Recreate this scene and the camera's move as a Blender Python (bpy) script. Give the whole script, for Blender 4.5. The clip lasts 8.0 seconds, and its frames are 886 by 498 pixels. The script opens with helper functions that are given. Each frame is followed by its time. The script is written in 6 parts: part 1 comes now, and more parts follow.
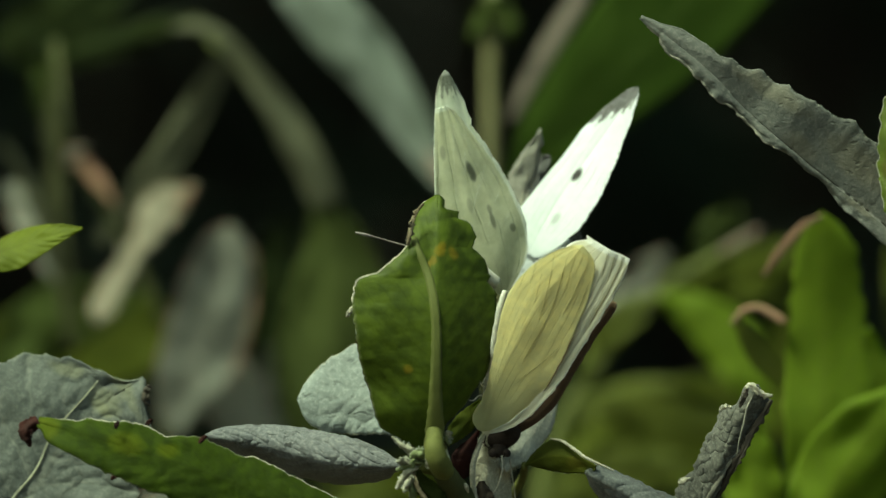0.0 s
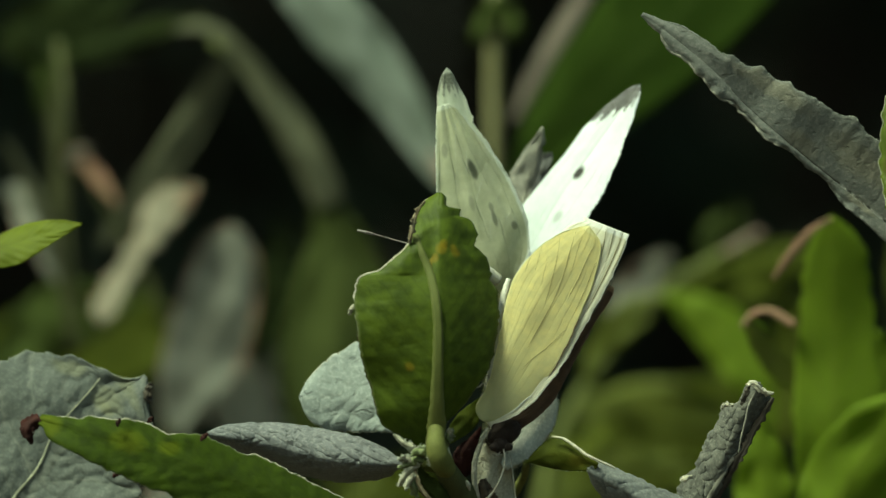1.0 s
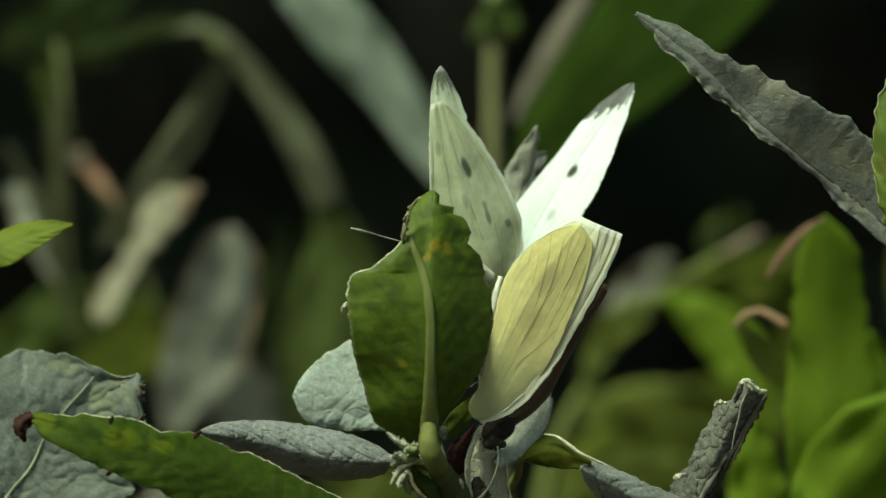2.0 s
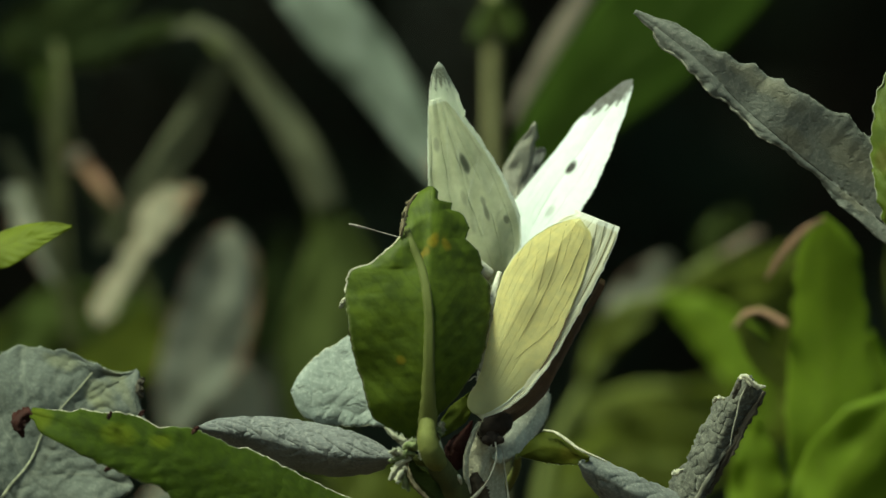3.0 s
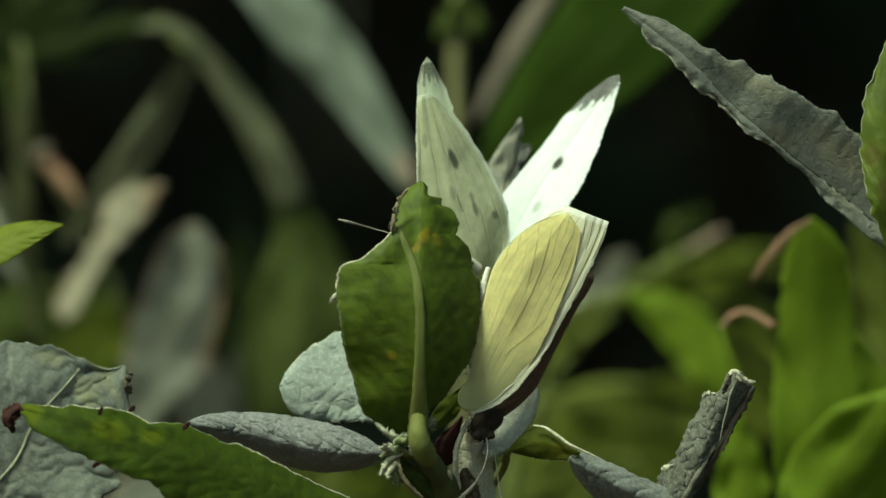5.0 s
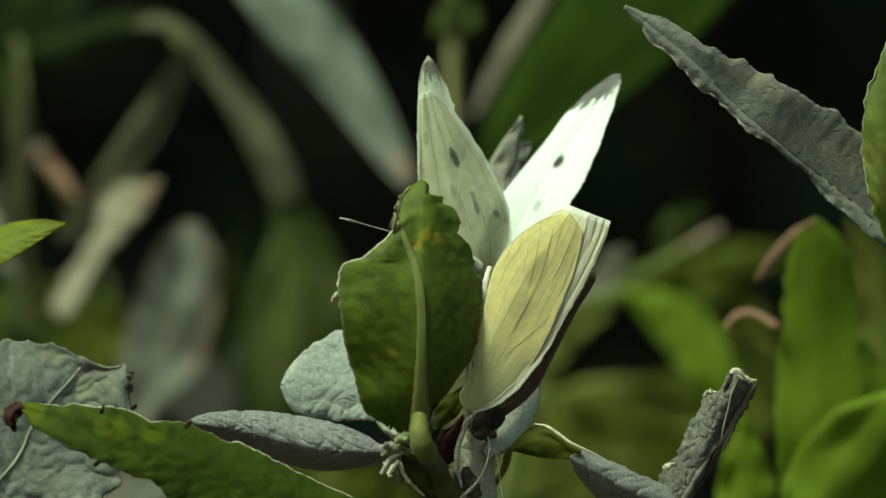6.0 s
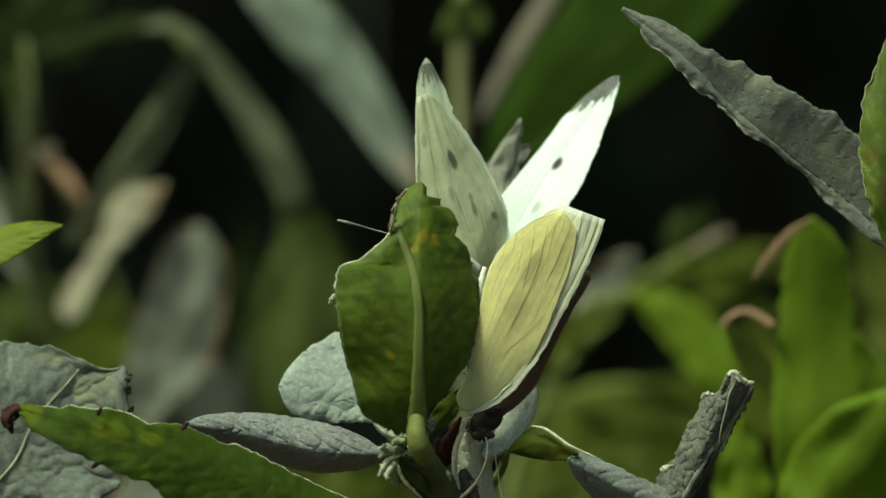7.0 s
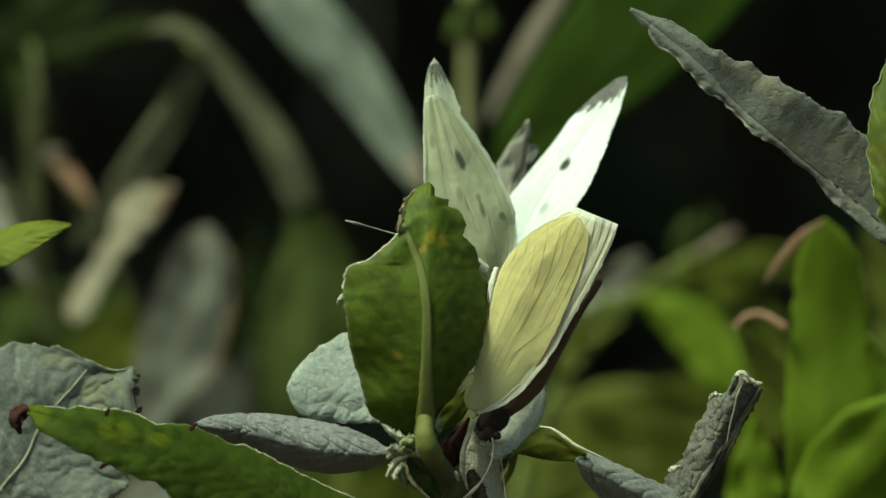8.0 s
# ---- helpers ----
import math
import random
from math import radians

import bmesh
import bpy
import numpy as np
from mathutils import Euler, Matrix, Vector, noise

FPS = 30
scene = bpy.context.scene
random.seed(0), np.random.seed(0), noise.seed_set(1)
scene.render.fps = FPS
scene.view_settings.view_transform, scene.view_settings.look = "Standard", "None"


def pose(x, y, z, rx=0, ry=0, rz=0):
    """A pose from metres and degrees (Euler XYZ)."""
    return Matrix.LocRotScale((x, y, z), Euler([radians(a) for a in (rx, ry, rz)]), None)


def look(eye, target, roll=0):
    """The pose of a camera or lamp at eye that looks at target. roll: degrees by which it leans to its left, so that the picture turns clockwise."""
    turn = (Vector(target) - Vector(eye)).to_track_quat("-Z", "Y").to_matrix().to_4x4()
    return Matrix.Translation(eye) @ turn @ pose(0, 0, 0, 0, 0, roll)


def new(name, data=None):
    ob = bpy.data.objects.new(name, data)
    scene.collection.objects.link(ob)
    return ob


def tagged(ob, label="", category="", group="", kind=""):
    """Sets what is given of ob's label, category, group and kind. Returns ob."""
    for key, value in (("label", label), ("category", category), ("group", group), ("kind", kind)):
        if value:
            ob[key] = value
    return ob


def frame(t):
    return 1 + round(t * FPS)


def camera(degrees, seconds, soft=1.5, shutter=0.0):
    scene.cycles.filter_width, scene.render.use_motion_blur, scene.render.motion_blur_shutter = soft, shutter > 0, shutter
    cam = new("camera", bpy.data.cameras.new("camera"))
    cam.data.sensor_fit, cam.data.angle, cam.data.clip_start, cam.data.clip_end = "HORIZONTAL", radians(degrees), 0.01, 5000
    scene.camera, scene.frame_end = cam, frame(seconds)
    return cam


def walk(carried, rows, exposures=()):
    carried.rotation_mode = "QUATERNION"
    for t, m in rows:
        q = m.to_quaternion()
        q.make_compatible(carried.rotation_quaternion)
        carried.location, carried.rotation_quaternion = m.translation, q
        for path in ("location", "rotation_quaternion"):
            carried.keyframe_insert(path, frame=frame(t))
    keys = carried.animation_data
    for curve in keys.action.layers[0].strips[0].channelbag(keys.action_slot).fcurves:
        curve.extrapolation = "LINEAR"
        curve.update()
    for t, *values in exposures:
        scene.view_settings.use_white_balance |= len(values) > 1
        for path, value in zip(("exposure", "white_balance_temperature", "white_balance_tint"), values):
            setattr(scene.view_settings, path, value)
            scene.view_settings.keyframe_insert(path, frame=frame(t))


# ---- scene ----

# The clip: a pair of white butterflies on a shrub, seen from 0.7 m with a long lens.
FOV = 8.0
EYE_Z = 0.90
REACH = 0.70
cam = camera(FOV, 8.0, soft=1.5)
cam.data.dof.use_dof = True
cam.data.dof.focus_distance = 0.699
cam.data.dof.aperture_fstop = 16.5

# seconds, side step and rise in mm, yaw and pitch in degrees
PATH = [
    (0.0, 9.20, 7.08, 0.8858, -0.4770),
    (0.5, 8.84, 6.01, 0.8773, -0.4054),
    (1.0, 9.91, 5.31, 0.9590, -0.3526),
    (1.5, 12.74, 4.60, 1.1652, -0.3049),
    (3.0, 14.15, 0.35, 1.2299, -0.0034),
    (3.5, 4.60, -0.71, 0.4225, 0.0528),
    (4.0, 0.00, 0.00, 0.0000, 0.0000),
    (4.5, -0.35, -0.71, -0.0494, 0.0477),
    (6.0, -4.25, 0.00, -0.3577, -0.0281),
    (6.5, -1.06, -1.06, -0.1073, 0.0639),
    (7.0, 1.42, -0.35, 0.0852, 0.0187),
    (7.5, 0.00, -1.42, 0.0000, 0.1031),
    (8.0, 1.06, -1.06, 0.1278, 0.0818),
]
walk(cam, [(t, pose(dx / 1000, -REACH, EYE_Z + dz / 1000, 90 + pitch, 0, yaw)) for t, dx, dz, yaw, pitch in PATH],
     exposures=[(0.0, 0.945, 7500, -30), (8.0, 0.945, 7500, -30)])

# ---- light ----
SUN_FROM = Vector((-0.42, -0.30, 0.86)).normalized()
world = bpy.data.worlds.new("sky")
scene.world = world
world.use_nodes = True
wn = world.node_tree
sky = wn.nodes.new("ShaderNodeTexSky")
sky.sky_type = "NISHITA"
sky.sun_disc = False
sky.sun_elevation = math.asin(SUN_FROM.z)
sky.sun_rotation = math.atan2(SUN_FROM.x, SUN_FROM.y)
sky.dust_density = 4.0
wn.links.new(sky.outputs["Color"], wn.nodes["Background"].inputs["Color"])
wn.nodes["Background"].inputs["Strength"].default_value = 0.08

sun = new("sun", bpy.data.lights.new("sun", "SUN"))
sun.data.energy = 3.0
sun.data.angle = radians(18)
sun.data.color = (1.0, 0.97, 0.92)
sun.matrix_world = look(SUN_FROM * 5, (0, 0, 0))


# ---- materials ----
class Nodes:
    """Short hand for building a node tree."""

    def __init__(self, name):
        self.mat = bpy.data.materials.new(name)
        self.mat.use_nodes = True
        self.tree = self.mat.node_tree
        self.tree.nodes.clear()
        self.out = self.tree.nodes.new("ShaderNodeOutputMaterial")

    def node(self, kind, inputs=(), **props):
        n = self.tree.nodes.new(kind)
        if "operation" in props:
            n.operation = props["operation"]
        if "data_type" in props:
            n.data_type = props["data_type"]
        if "interpolation_type" in props:
            n.interpolation_type = props["interpolation_type"]
        if "feature" in props:
            n.feature = props["feature"]
        for key, value in dict(inputs).items():
            self.put(n.inputs[key], value)
        return n

    def put(self, socket, value):
        if isinstance(value, bpy.types.NodeSocket):
            self.tree.links.new(value, socket)
        else:
            socket.default_value = value

    def math(self, op, a, b=0.0, c=0.0):
        n = self.node("ShaderNodeMath", operation=op)
        for i, v in enumerate((a, b, c)):
            self.put(n.inputs[i], v)
        return n.outputs[0]

    def ramp(self, v, lo, hi):
        n = self.node("ShaderNodeMapRange", {"Value": v, "From Min": lo, "From Max": hi}, interpolation_type="SMOOTHSTEP")
        return n.outputs["Result"]

    def mix(self, f, a, b):
        n = self.node("ShaderNodeMix", data_type="RGBA")
        self.put(n.inputs[0], f)
        self.put(n.inputs[6], a if not isinstance(a, tuple) else (*a[:3], 1))
        self.put(n.inputs[7], b if not isinstance(b, tuple) else (*b[:3], 1))
        return n.outputs[2]

    def noise(self, scale, detail=3.0, rough=0.55, vector=None, stretch=None):
        v = vector or self.node("ShaderNodeTexCoord").outputs["Object"]
        if stretch:
            v = self.node("ShaderNodeMapping", {"Vector": v, "Scale": stretch}).outputs[0]
        return self.node("ShaderNodeTexNoise", {"Vector": v, "Scale": scale, "Detail": detail, "Roughness": rough}).outputs["Fac"]

    def uv(self):
        s = self.node("ShaderNodeSeparateXYZ", {"Vector": self.node("ShaderNodeTexCoord").outputs["UV"]})
        u = s.outputs[0]
        v = self.math("MULTIPLY_ADD", s.outputs[1], 2.0, -1.0)
        return u, v

    def spot(self, u, v, at, size, soft=0.5, wobble=None):
        """1 inside an ellipse of the blade's own coordinates, 0 outside."""
        du = self.math("DIVIDE", self.math("SUBTRACT", u, at[0]), size[0])
        dv = self.math("DIVIDE", self.math("SUBTRACT", v, at[1]), size[1])
        d = self.math("ADD", self.math("MULTIPLY", du, du), self.math("MULTIPLY", dv, dv))
        if wobble is not None:
            d = self.math("ADD", d, self.math("MULTIPLY_ADD", wobble, 1.6, -0.8))
        return self.math("SUBTRACT", 1.0, self.ramp(d, 1.0 - soft, 1.0 + soft))

    def finish(self, color, rough=0.6, bump=None, bump_height=0.0002, through_light=0.0, light_color=None, sheen=0.0, spec=0.5):
        p = self.node("ShaderNodeBsdfPrincipled")
        self.put(p.inputs["Base Color"], color if not isinstance(color, tuple) else (*color[:3], 1))
        self.put(p.inputs["Roughness"], rough)
        self.put(p.inputs["Sheen Weight"], sheen)
        self.put(p.inputs["Specular IOR Level"], spec)
        normal = None
        if bump is not None:
            normal = self.node("ShaderNodeBump", {"Height": bump, "Distance": bump_height, "Strength": 1.0}).outputs[0]
            self.put(p.inputs["Normal"], normal)
        shader = p.outputs[0]
        if through_light > 0:
            t = self.node("ShaderNodeBsdfTranslucent")
            self.put(t.inputs["Color"], light_color if light_color is not None else color)
            if normal is not None:
                self.put(t.inputs["Normal"], normal)
            shader = self.node("ShaderNodeMixShader", {0: through_light, 1: p.outputs[0], 2: t.outputs[0]}).outputs[0]
        self.tree.links.new(shader, self.out.inputs["Surface"])
        return self.mat


def leaf_material(name, base, dark, vein, veins=9, slant=2.2, light=0.3, light_color=None, rough=0.55, felt=0.0, vein_mix=0.5,
                  spots=(), spot_color=(0.45, 0.30, 0.03), edge=None, spec=0.4, mottle=0.5, relief=1.0, grain=260.0, cells=0.0, cell_depth=1.0,
                  line_relief=1.0, edge_mix=0.8, pits=0.0, spot_mix=0.42):
    n = Nodes(name)
    u, v = n.uv()
    x = n.math("ABSOLUTE", v)
    coarse = n.noise(grain, 4.0)
    speck = n.noise(1300.0, 3.0, 0.7)
    fine = n.noise(2600.0, 3.0, 0.65)
    wob = n.math("MULTIPLY_ADD", n.noise(420.0, 2.0), 0.9, -0.45)
    s = n.math("ADD", n.math("SUBTRACT", n.math("MULTIPLY", u, float(veins)), n.math("MULTIPLY", x, slant)), wob)
    ridge = n.math("PINGPONG", s, 0.5)
    lateral = n.math("SUBTRACT", 1.0, n.ramp(ridge, 0.015, 0.10))
    # fine uneven grain between the veins
    net = n.ramp(n.noise(1500.0, 4.0, 0.7), 0.45, 0.68)
    rib = n.math("SUBTRACT", 1.0, n.ramp(x, 0.02, 0.07))
    lines = n.math("MAXIMUM", n.math("MULTIPLY", lateral, 0.8), n.math("MULTIPLY", net, 0.25))
    lines = n.math("MAXIMUM", lines, rib)
    color = n.mix(n.ramp(coarse, 0.5 - mottle * 0.4, 0.5 + mottle * 0.4), dark, base)
    color = n.mix(n.math("MULTIPLY", lines, vein_mix), color, vein)
    if felt > 0:
        color = n.mix(n.math("MULTIPLY", n.ramp(fine, 0.46, 0.66), felt), color, tuple(min(1, c * 1.25 + 0.01) for c in vein))
    for i, (at, size) in enumerate(spots):
        m = n.spot(u, v, at, size, 0.9, speck)
        color = n.mix(n.math("MULTIPLY", m, spot_mix), color, spot_color)
    if edge:
        e = n.ramp(n.math("ADD", x, n.math("MULTIPLY_ADD", coarse, 0.06, -0.03)), 0.955, 0.99)
        color = n.mix(n.math("MULTIPLY", e, edge_mix), color, edge)
    if pits:
        # pits are darkened in the colour as well, as shade in the dimples
        pit = n.ramp(n.noise(1500.0, 2.0, 0.5, stretch=(0.55, 1, 1)), 0.60, 0.70)
        color = n.mix(n.math("MULTIPLY", pit, pits), color, tuple(c * 0.45 for c in dark))
    height = n.math("ADD", n.math("MULTIPLY", n.math("MAXIMUM", n.math("MULTIPLY", lateral, 0.6 * line_relief), n.math("MULTIPLY", net, 0.35)), -0.5), n.math("MULTIPLY", fine, 0.25 + felt * 0.9))
    if cells:
        co = n.node("ShaderNodeTexCoord").outputs["Object"]
        bend = n.node("ShaderNodeTexNoise", {"Vector": co, "Scale": cells * 0.9, "Detail": 2.0}).outputs["Color"]
        co = n.node("ShaderNodeMixRGB", {"Fac": min(0.0012, 0.4 / cells), "Color1": co, "Color2": bend}).outputs[0]
        dome = n.node("ShaderNodeTexVoronoi", {"Vector": co, "Scale": cells, "Smoothness": 0.35}, feature="SMOOTH_F1").outputs["Distance"]
        # with raised cells the creases between them get painted shade
        seam = tuple(c * 0.35 for c in dark) if cell_depth > 0 else vein
        color = n.mix(n.math("MULTIPLY", n.ramp(dome, 0.42, 0.62) if cell_depth > 0 else n.ramp(dome, 0.25, 0.5), 0.6 * min(1.0, abs(cell_depth))), color, seam)
        height = n.math("SUBTRACT", height, n.math("MULTIPLY", dome, 4.0 * cell_depth))
    if pits:
        height = n.math("SUBTRACT", height, n.math("MULTIPLY", pit, pits))
    tint = light_color or tuple(min(1.0, c * 1.5) for c in base)
    light_c = n.mix(n.math("MULTIPLY", lines, 0.5), (*tint, 1), tuple(c * 0.6 for c in tint))
    return n.finish(color, rough, height, 0.00011 * relief, light, light_c, sheen=felt * 0.25, spec=spec)


def wing_material(name, base, tint, vein, lines=9, vein_mix=0.4, spots=(), apex=None, apex_color=(0.09, 0.085, 0.08), light=0.35, spot_color=(0.035, 0.03, 0.028), root_tint=None, hem=None, ridge=0.8):
    n = Nodes(name)
    u, v = n.uv()
    grain = n.noise(900.0, 4.0, 0.6)
    dust = n.noise(9000.0, 2.0, 0.7)
    wob = n.math("MULTIPLY_ADD", n.noise(75.0, 3.0), 1.5, -0.75)
    fan = n.math("PINGPONG", n.math("ADD", n.math("MULTIPLY", v, lines * 0.5), wob), 0.5)
    line = n.math("SUBTRACT", 1.0, n.ramp(fan, 0.015, 0.085))
    line = n.math("MULTIPLY", line, n.ramp(n.noise(230.0, 3.0), 0.32, 0.62))
    color = n.mix(n.ramp(grain, 0.3, 0.7), base, tint)
    # greener root, also darkened: part of the wing's shading is in this colour
    if root_tint:
        color = n.mix(n.math("MULTIPLY", n.math("SUBTRACT", 1.0, n.ramp(u, 0.0, 0.5)), 0.75), color, root_tint)
    color = n.mix(n.math("MULTIPLY", line, vein_mix), color, vein)
    color = n.mix(n.math("MULTIPLY", n.ramp(dust, 0.5, 0.75), 0.10), color, vein)
    for at, size, strength in spots:
        color = n.mix(n.math("MULTIPLY", n.spot(u, v, at, size, 0.8, grain), strength), color, spot_color)
    if apex:
        start, side = apex
        a = n.math("ADD", n.math("ADD", u, n.math("MULTIPLY", v, side)), n.math("MULTIPLY_ADD", grain, 0.16, -0.08))
        a = n.math("ADD", a, n.math("MULTIPLY_ADD", n.math("PINGPONG", n.math("MULTIPLY", v, 2.6), 0.5), 0.12, -0.03))
        color = n.mix(n.math("MULTIPLY", n.ramp(a, start, start + 0.035), n.ramp(dust, 0.25, 0.5)), color, apex_color)
    if hem:
        e = n.math("MAXIMUM", n.ramp(n.math("ABSOLUTE", v), 0.93, 0.97), n.ramp(u, 0.968, 0.982))
        color = n.mix(n.math("MULTIPLY", e, 0.9), color, hem)
    height = n.math("ADD", n.math("MULTIPLY", line, ridge), n.math("MULTIPLY", dust, 0.25))
    return n.finish(color, 0.75, height, 0.00010, light, color, sheen=0.15, spec=0.15)


def plain_material(name, a, b, scale=400.0, rough=0.7, height=0.0001, light=0.0, stretch=None, spec=0.3):
    n = Nodes(name)
    f = n.noise(scale, 4.0, 0.6, stretch=stretch)
    g = n.noise(scale * 9, 3.0, 0.6)
    color = n.mix(n.ramp(f, 0.3, 0.7), a, b)
    color = n.mix(n.math("MULTIPLY", n.ramp(g, 0.45, 0.7), 0.3), color, tuple(c * 0.55 for c in a))
    return n.finish(color, rough, n.math("ADD", f, n.math("MULTIPLY", g, 0.4)), height, light, None, spec=spec)


def rib_material():
    """The midrib: pale at the stalk, olive further up."""
    n = Nodes("rib_olive")
    u, v = n.uv()
    f = n.noise(500.0, 4.0, 0.6)
    tip = n.mix(f, (0.074, 0.087, 0.021), (0.098, 0.108, 0.029))
    foot = n.mix(f, (0.100, 0.112, 0.030), (0.140, 0.150, 0.044))
    return n.finish(n.mix(n.ramp(u, 0.05, 0.5), foot, tip), 0.7, f, 0.00008, 0.0, None, spec=0.25)


M = {}
M["leaf_front"] = leaf_material("leaf_front", (0.086, 0.118, 0.014), (0.044, 0.063, 0.009), (0.040, 0.058, 0.008), veins=15, slant=4.6, light=0.28,
                                light_color=(0.20, 0.29, 0.014), vein_mix=0.10, edge=(0.20, 0.20, 0.12), edge_mix=0.3, relief=0.5, line_relief=0.2, spec=0.15, grain=700.0, mottle=0.45,
                                spots=(((0.750, 0.03), (0.020, 0.129)), ((0.715, -0.09), (0.020, 0.077)), ((0.745, 0.35), (0.027, 0.096)), ((0.690, -0.18), (0.018, 0.056)), ((0.320, -0.37), (0.016, 0.062)), ((0.770, 0.12), (0.018, 0.099))), spot_color=(0.40, 0.24, 0.02), spot_mix=0.3)
M["leaf_long"] = leaf_material("leaf_long", (0.047, 0.072, 0.006), (0.021, 0.033, 0.004), (0.08, 0.105, 0.015), veins=13, light=0.25, mottle=0.7, grain=800.0, spec=0.12, rough=0.75, line_relief=0.15, edge_mix=0.4,
                               light_color=(0.18, 0.31, 0.012), vein_mix=0.10, edge=(0.26, 0.27, 0.17),
                               spots=(((0.74, 0.15), (0.05, 0.40)), ((0.62, 0.35), (0.03, 0.3)), ((0.97, 0.0), (0.035, 0.9))), spot_color=(0.13, 0.15, 0.008))
M["felt_grey"] = leaf_material("felt_grey", (0.148, 0.156, 0.154), (0.100, 0.106, 0.105), (0.215, 0.220, 0.200), veins=9, light=0.14, rough=0.85,
                               felt=0.5, vein_mix=0.2, light_color=(0.20, 0.25, 0.13), spec=0.15, mottle=0.9, line_relief=0.3, pits=0.3)
M["felt_warm"] = leaf_material("felt_warm", (0.138, 0.143, 0.131), (0.098, 0.102, 0.094), (0.19, 0.185, 0.165), veins=11, slant=1.6, light=0.12, rough=0.85, felt=0.4, vein_mix=0.35, spec=0.12,
                               light_color=(0.20, 0.24, 0.12), mottle=1.2, cells=480.0, cell_depth=0.12, line_relief=0.3, pits=0.35,
                               spots=(((0.30, 0.55), (0.10, 0.25)), ((0.45, 0.15), (0.05, 0.2)), ((0.62, 0.75), (0.12, 0.2)), ((0.22, -0.2), (0.05, 0.25))), spot_color=(0.20, 0.175, 0.115), spot_mix=0.35)
M["felt_quilted"] = leaf_material("felt_quilted", (0.152, 0.157, 0.162), (0.100, 0.104, 0.109), (0.185, 0.19, 0.185), veins=9, light=0.10, rough=0.85, felt=0.6, vein_mix=0.12, spec=0.12, mottle=0.9, relief=1.6,
                                  light_color=(0.2, 0.25, 0.13), line_relief=0.1, pits=0.45)
M["felt_pale"] = leaf_material("felt_pale", (0.245, 0.272, 0.262), (0.19, 0.214, 0.206), (0.29, 0.31, 0.29), veins=8, relief=0.9, mottle=0.9, light=0.15, rough=0.9,
                               felt=0.6, vein_mix=0.12, light_color=(0.3, 0.35, 0.23), spec=0.1, line_relief=0.1, pits=0.5)
M["felt_wool"] = leaf_material("felt_wool", (0.52, 0.49, 0.385), (0.38, 0.36, 0.275), (0.58, 0.545, 0.44), light=0.2, rough=0.95, felt=0.7, vein_mix=0.2, light_color=(0.36, 0.36, 0.26), spec=0.05, relief=2.0, line_relief=0.2)
M["felt_far"] = leaf_material("felt_far", (0.165, 0.185, 0.165), (0.10, 0.118, 0.098), (0.155, 0.17, 0.145), light=0.18, rough=0.9, light_color=(0.14, 0.18, 0.1), spec=0.1)
M["felt_blotched"] = leaf_material("felt_blotched", (0.124, 0.134, 0.125), (0.080, 0.088, 0.082), (0.23, 0.24, 0.205), veins=8, slant=2.0, light=0.14, rough=0.85,
                                   felt=0.2, vein_mix=0.4, spec=0.12, mottle=1.0, line_relief=0.2, pits=0.2, spots=(((0.790, -0.73), (0.036, 0.160)), ((0.825, -0.02), (0.050, 0.279)), ((0.915, -0.33), (0.032, 0.782)), ((0.785, 0.03), (0.023, 0.188))),
                                   spot_color=(0.27, 0.27, 0.15), spot_mix=0.3)
M["felt_dry"] = leaf_material("felt_dry", (0.105, 0.105, 0.092), (0.055, 0.055, 0.048), (0.15, 0.148, 0.125), veins=17, slant=3.0, relief=1.4, grain=900.0, mottle=0.6, light=0.06, rough=0.9,
                              felt=0.5, vein_mix=0.25, spec=0.1, line_relief=0.4, pits=0.4)
M["felt_dusk"] = leaf_material("felt_dusk", (0.32, 0.31, 0.265), (0.24, 0.232, 0.20), (0.37, 0.36, 0.31), light=0.15, rough=0.9, felt=0.4, vein_mix=0.2, spec=0.08, line_relief=0.3, pits=0.15)
# darker copy of the grey felt, with the rear leaf's shade in the colour
M["dusk_dark"] = leaf_material("dusk_dark", (0.15, 0.15, 0.147), (0.10, 0.10, 0.098), (0.13, 0.13, 0.125), light=0.05, rough=0.9, felt=0.3, vein_mix=0.2, spec=0.06, line_relief=0.3)
M["leaf_yellowing"] = leaf_material("leaf_yellowing", (0.105, 0.14, 0.013), (0.062, 0.088, 0.010), (0.17, 0.18, 0.04), light=0.28, vein_mix=0.25, line_relief=0.3,
                                    light_color=(0.30, 0.40, 0.03), spots=(((0.45, -0.55), (0.05, 0.3)), ((0.3, -0.3), (0.06, 0.3))), spot_color=(0.10, 0.05, 0.02))
M["leaf_lime"] = leaf_material("leaf_lime", (0.135, 0.165, 0.016), (0.095, 0.118, 0.012), (0.16, 0.185, 0.03), light=0.35, vein_mix=0.1, line_relief=0.15, light_color=(0.27, 0.34, 0.02), spec=0.12, edge=(0.16, 0.16, 0.03), edge_mix=0.4)
M["leaf_fresh"] = leaf_material("leaf_fresh", (0.184, 0.258, 0.026), (0.118, 0.172, 0.018), (0.19, 0.235, 0.035), light=0.48, spec=0.12, light_color=(0.30, 0.43, 0.03), mottle=0.9, grain=260.0)
M["leaf_olive"] = leaf_material("leaf_olive", (0.125, 0.145, 0.026), (0.085, 0.102, 0.018), (0.16, 0.17, 0.05), light=0.35, spec=0.15, light_color=(0.22, 0.28, 0.02))
M["leaf_dark"] = leaf_material("leaf_dark", (0.038, 0.064, 0.010), (0.026, 0.046, 0.007), (0.07, 0.10, 0.025), light=0.30, spec=0.05, rough=0.9, light_color=(0.10, 0.18, 0.010), mottle=0.7)
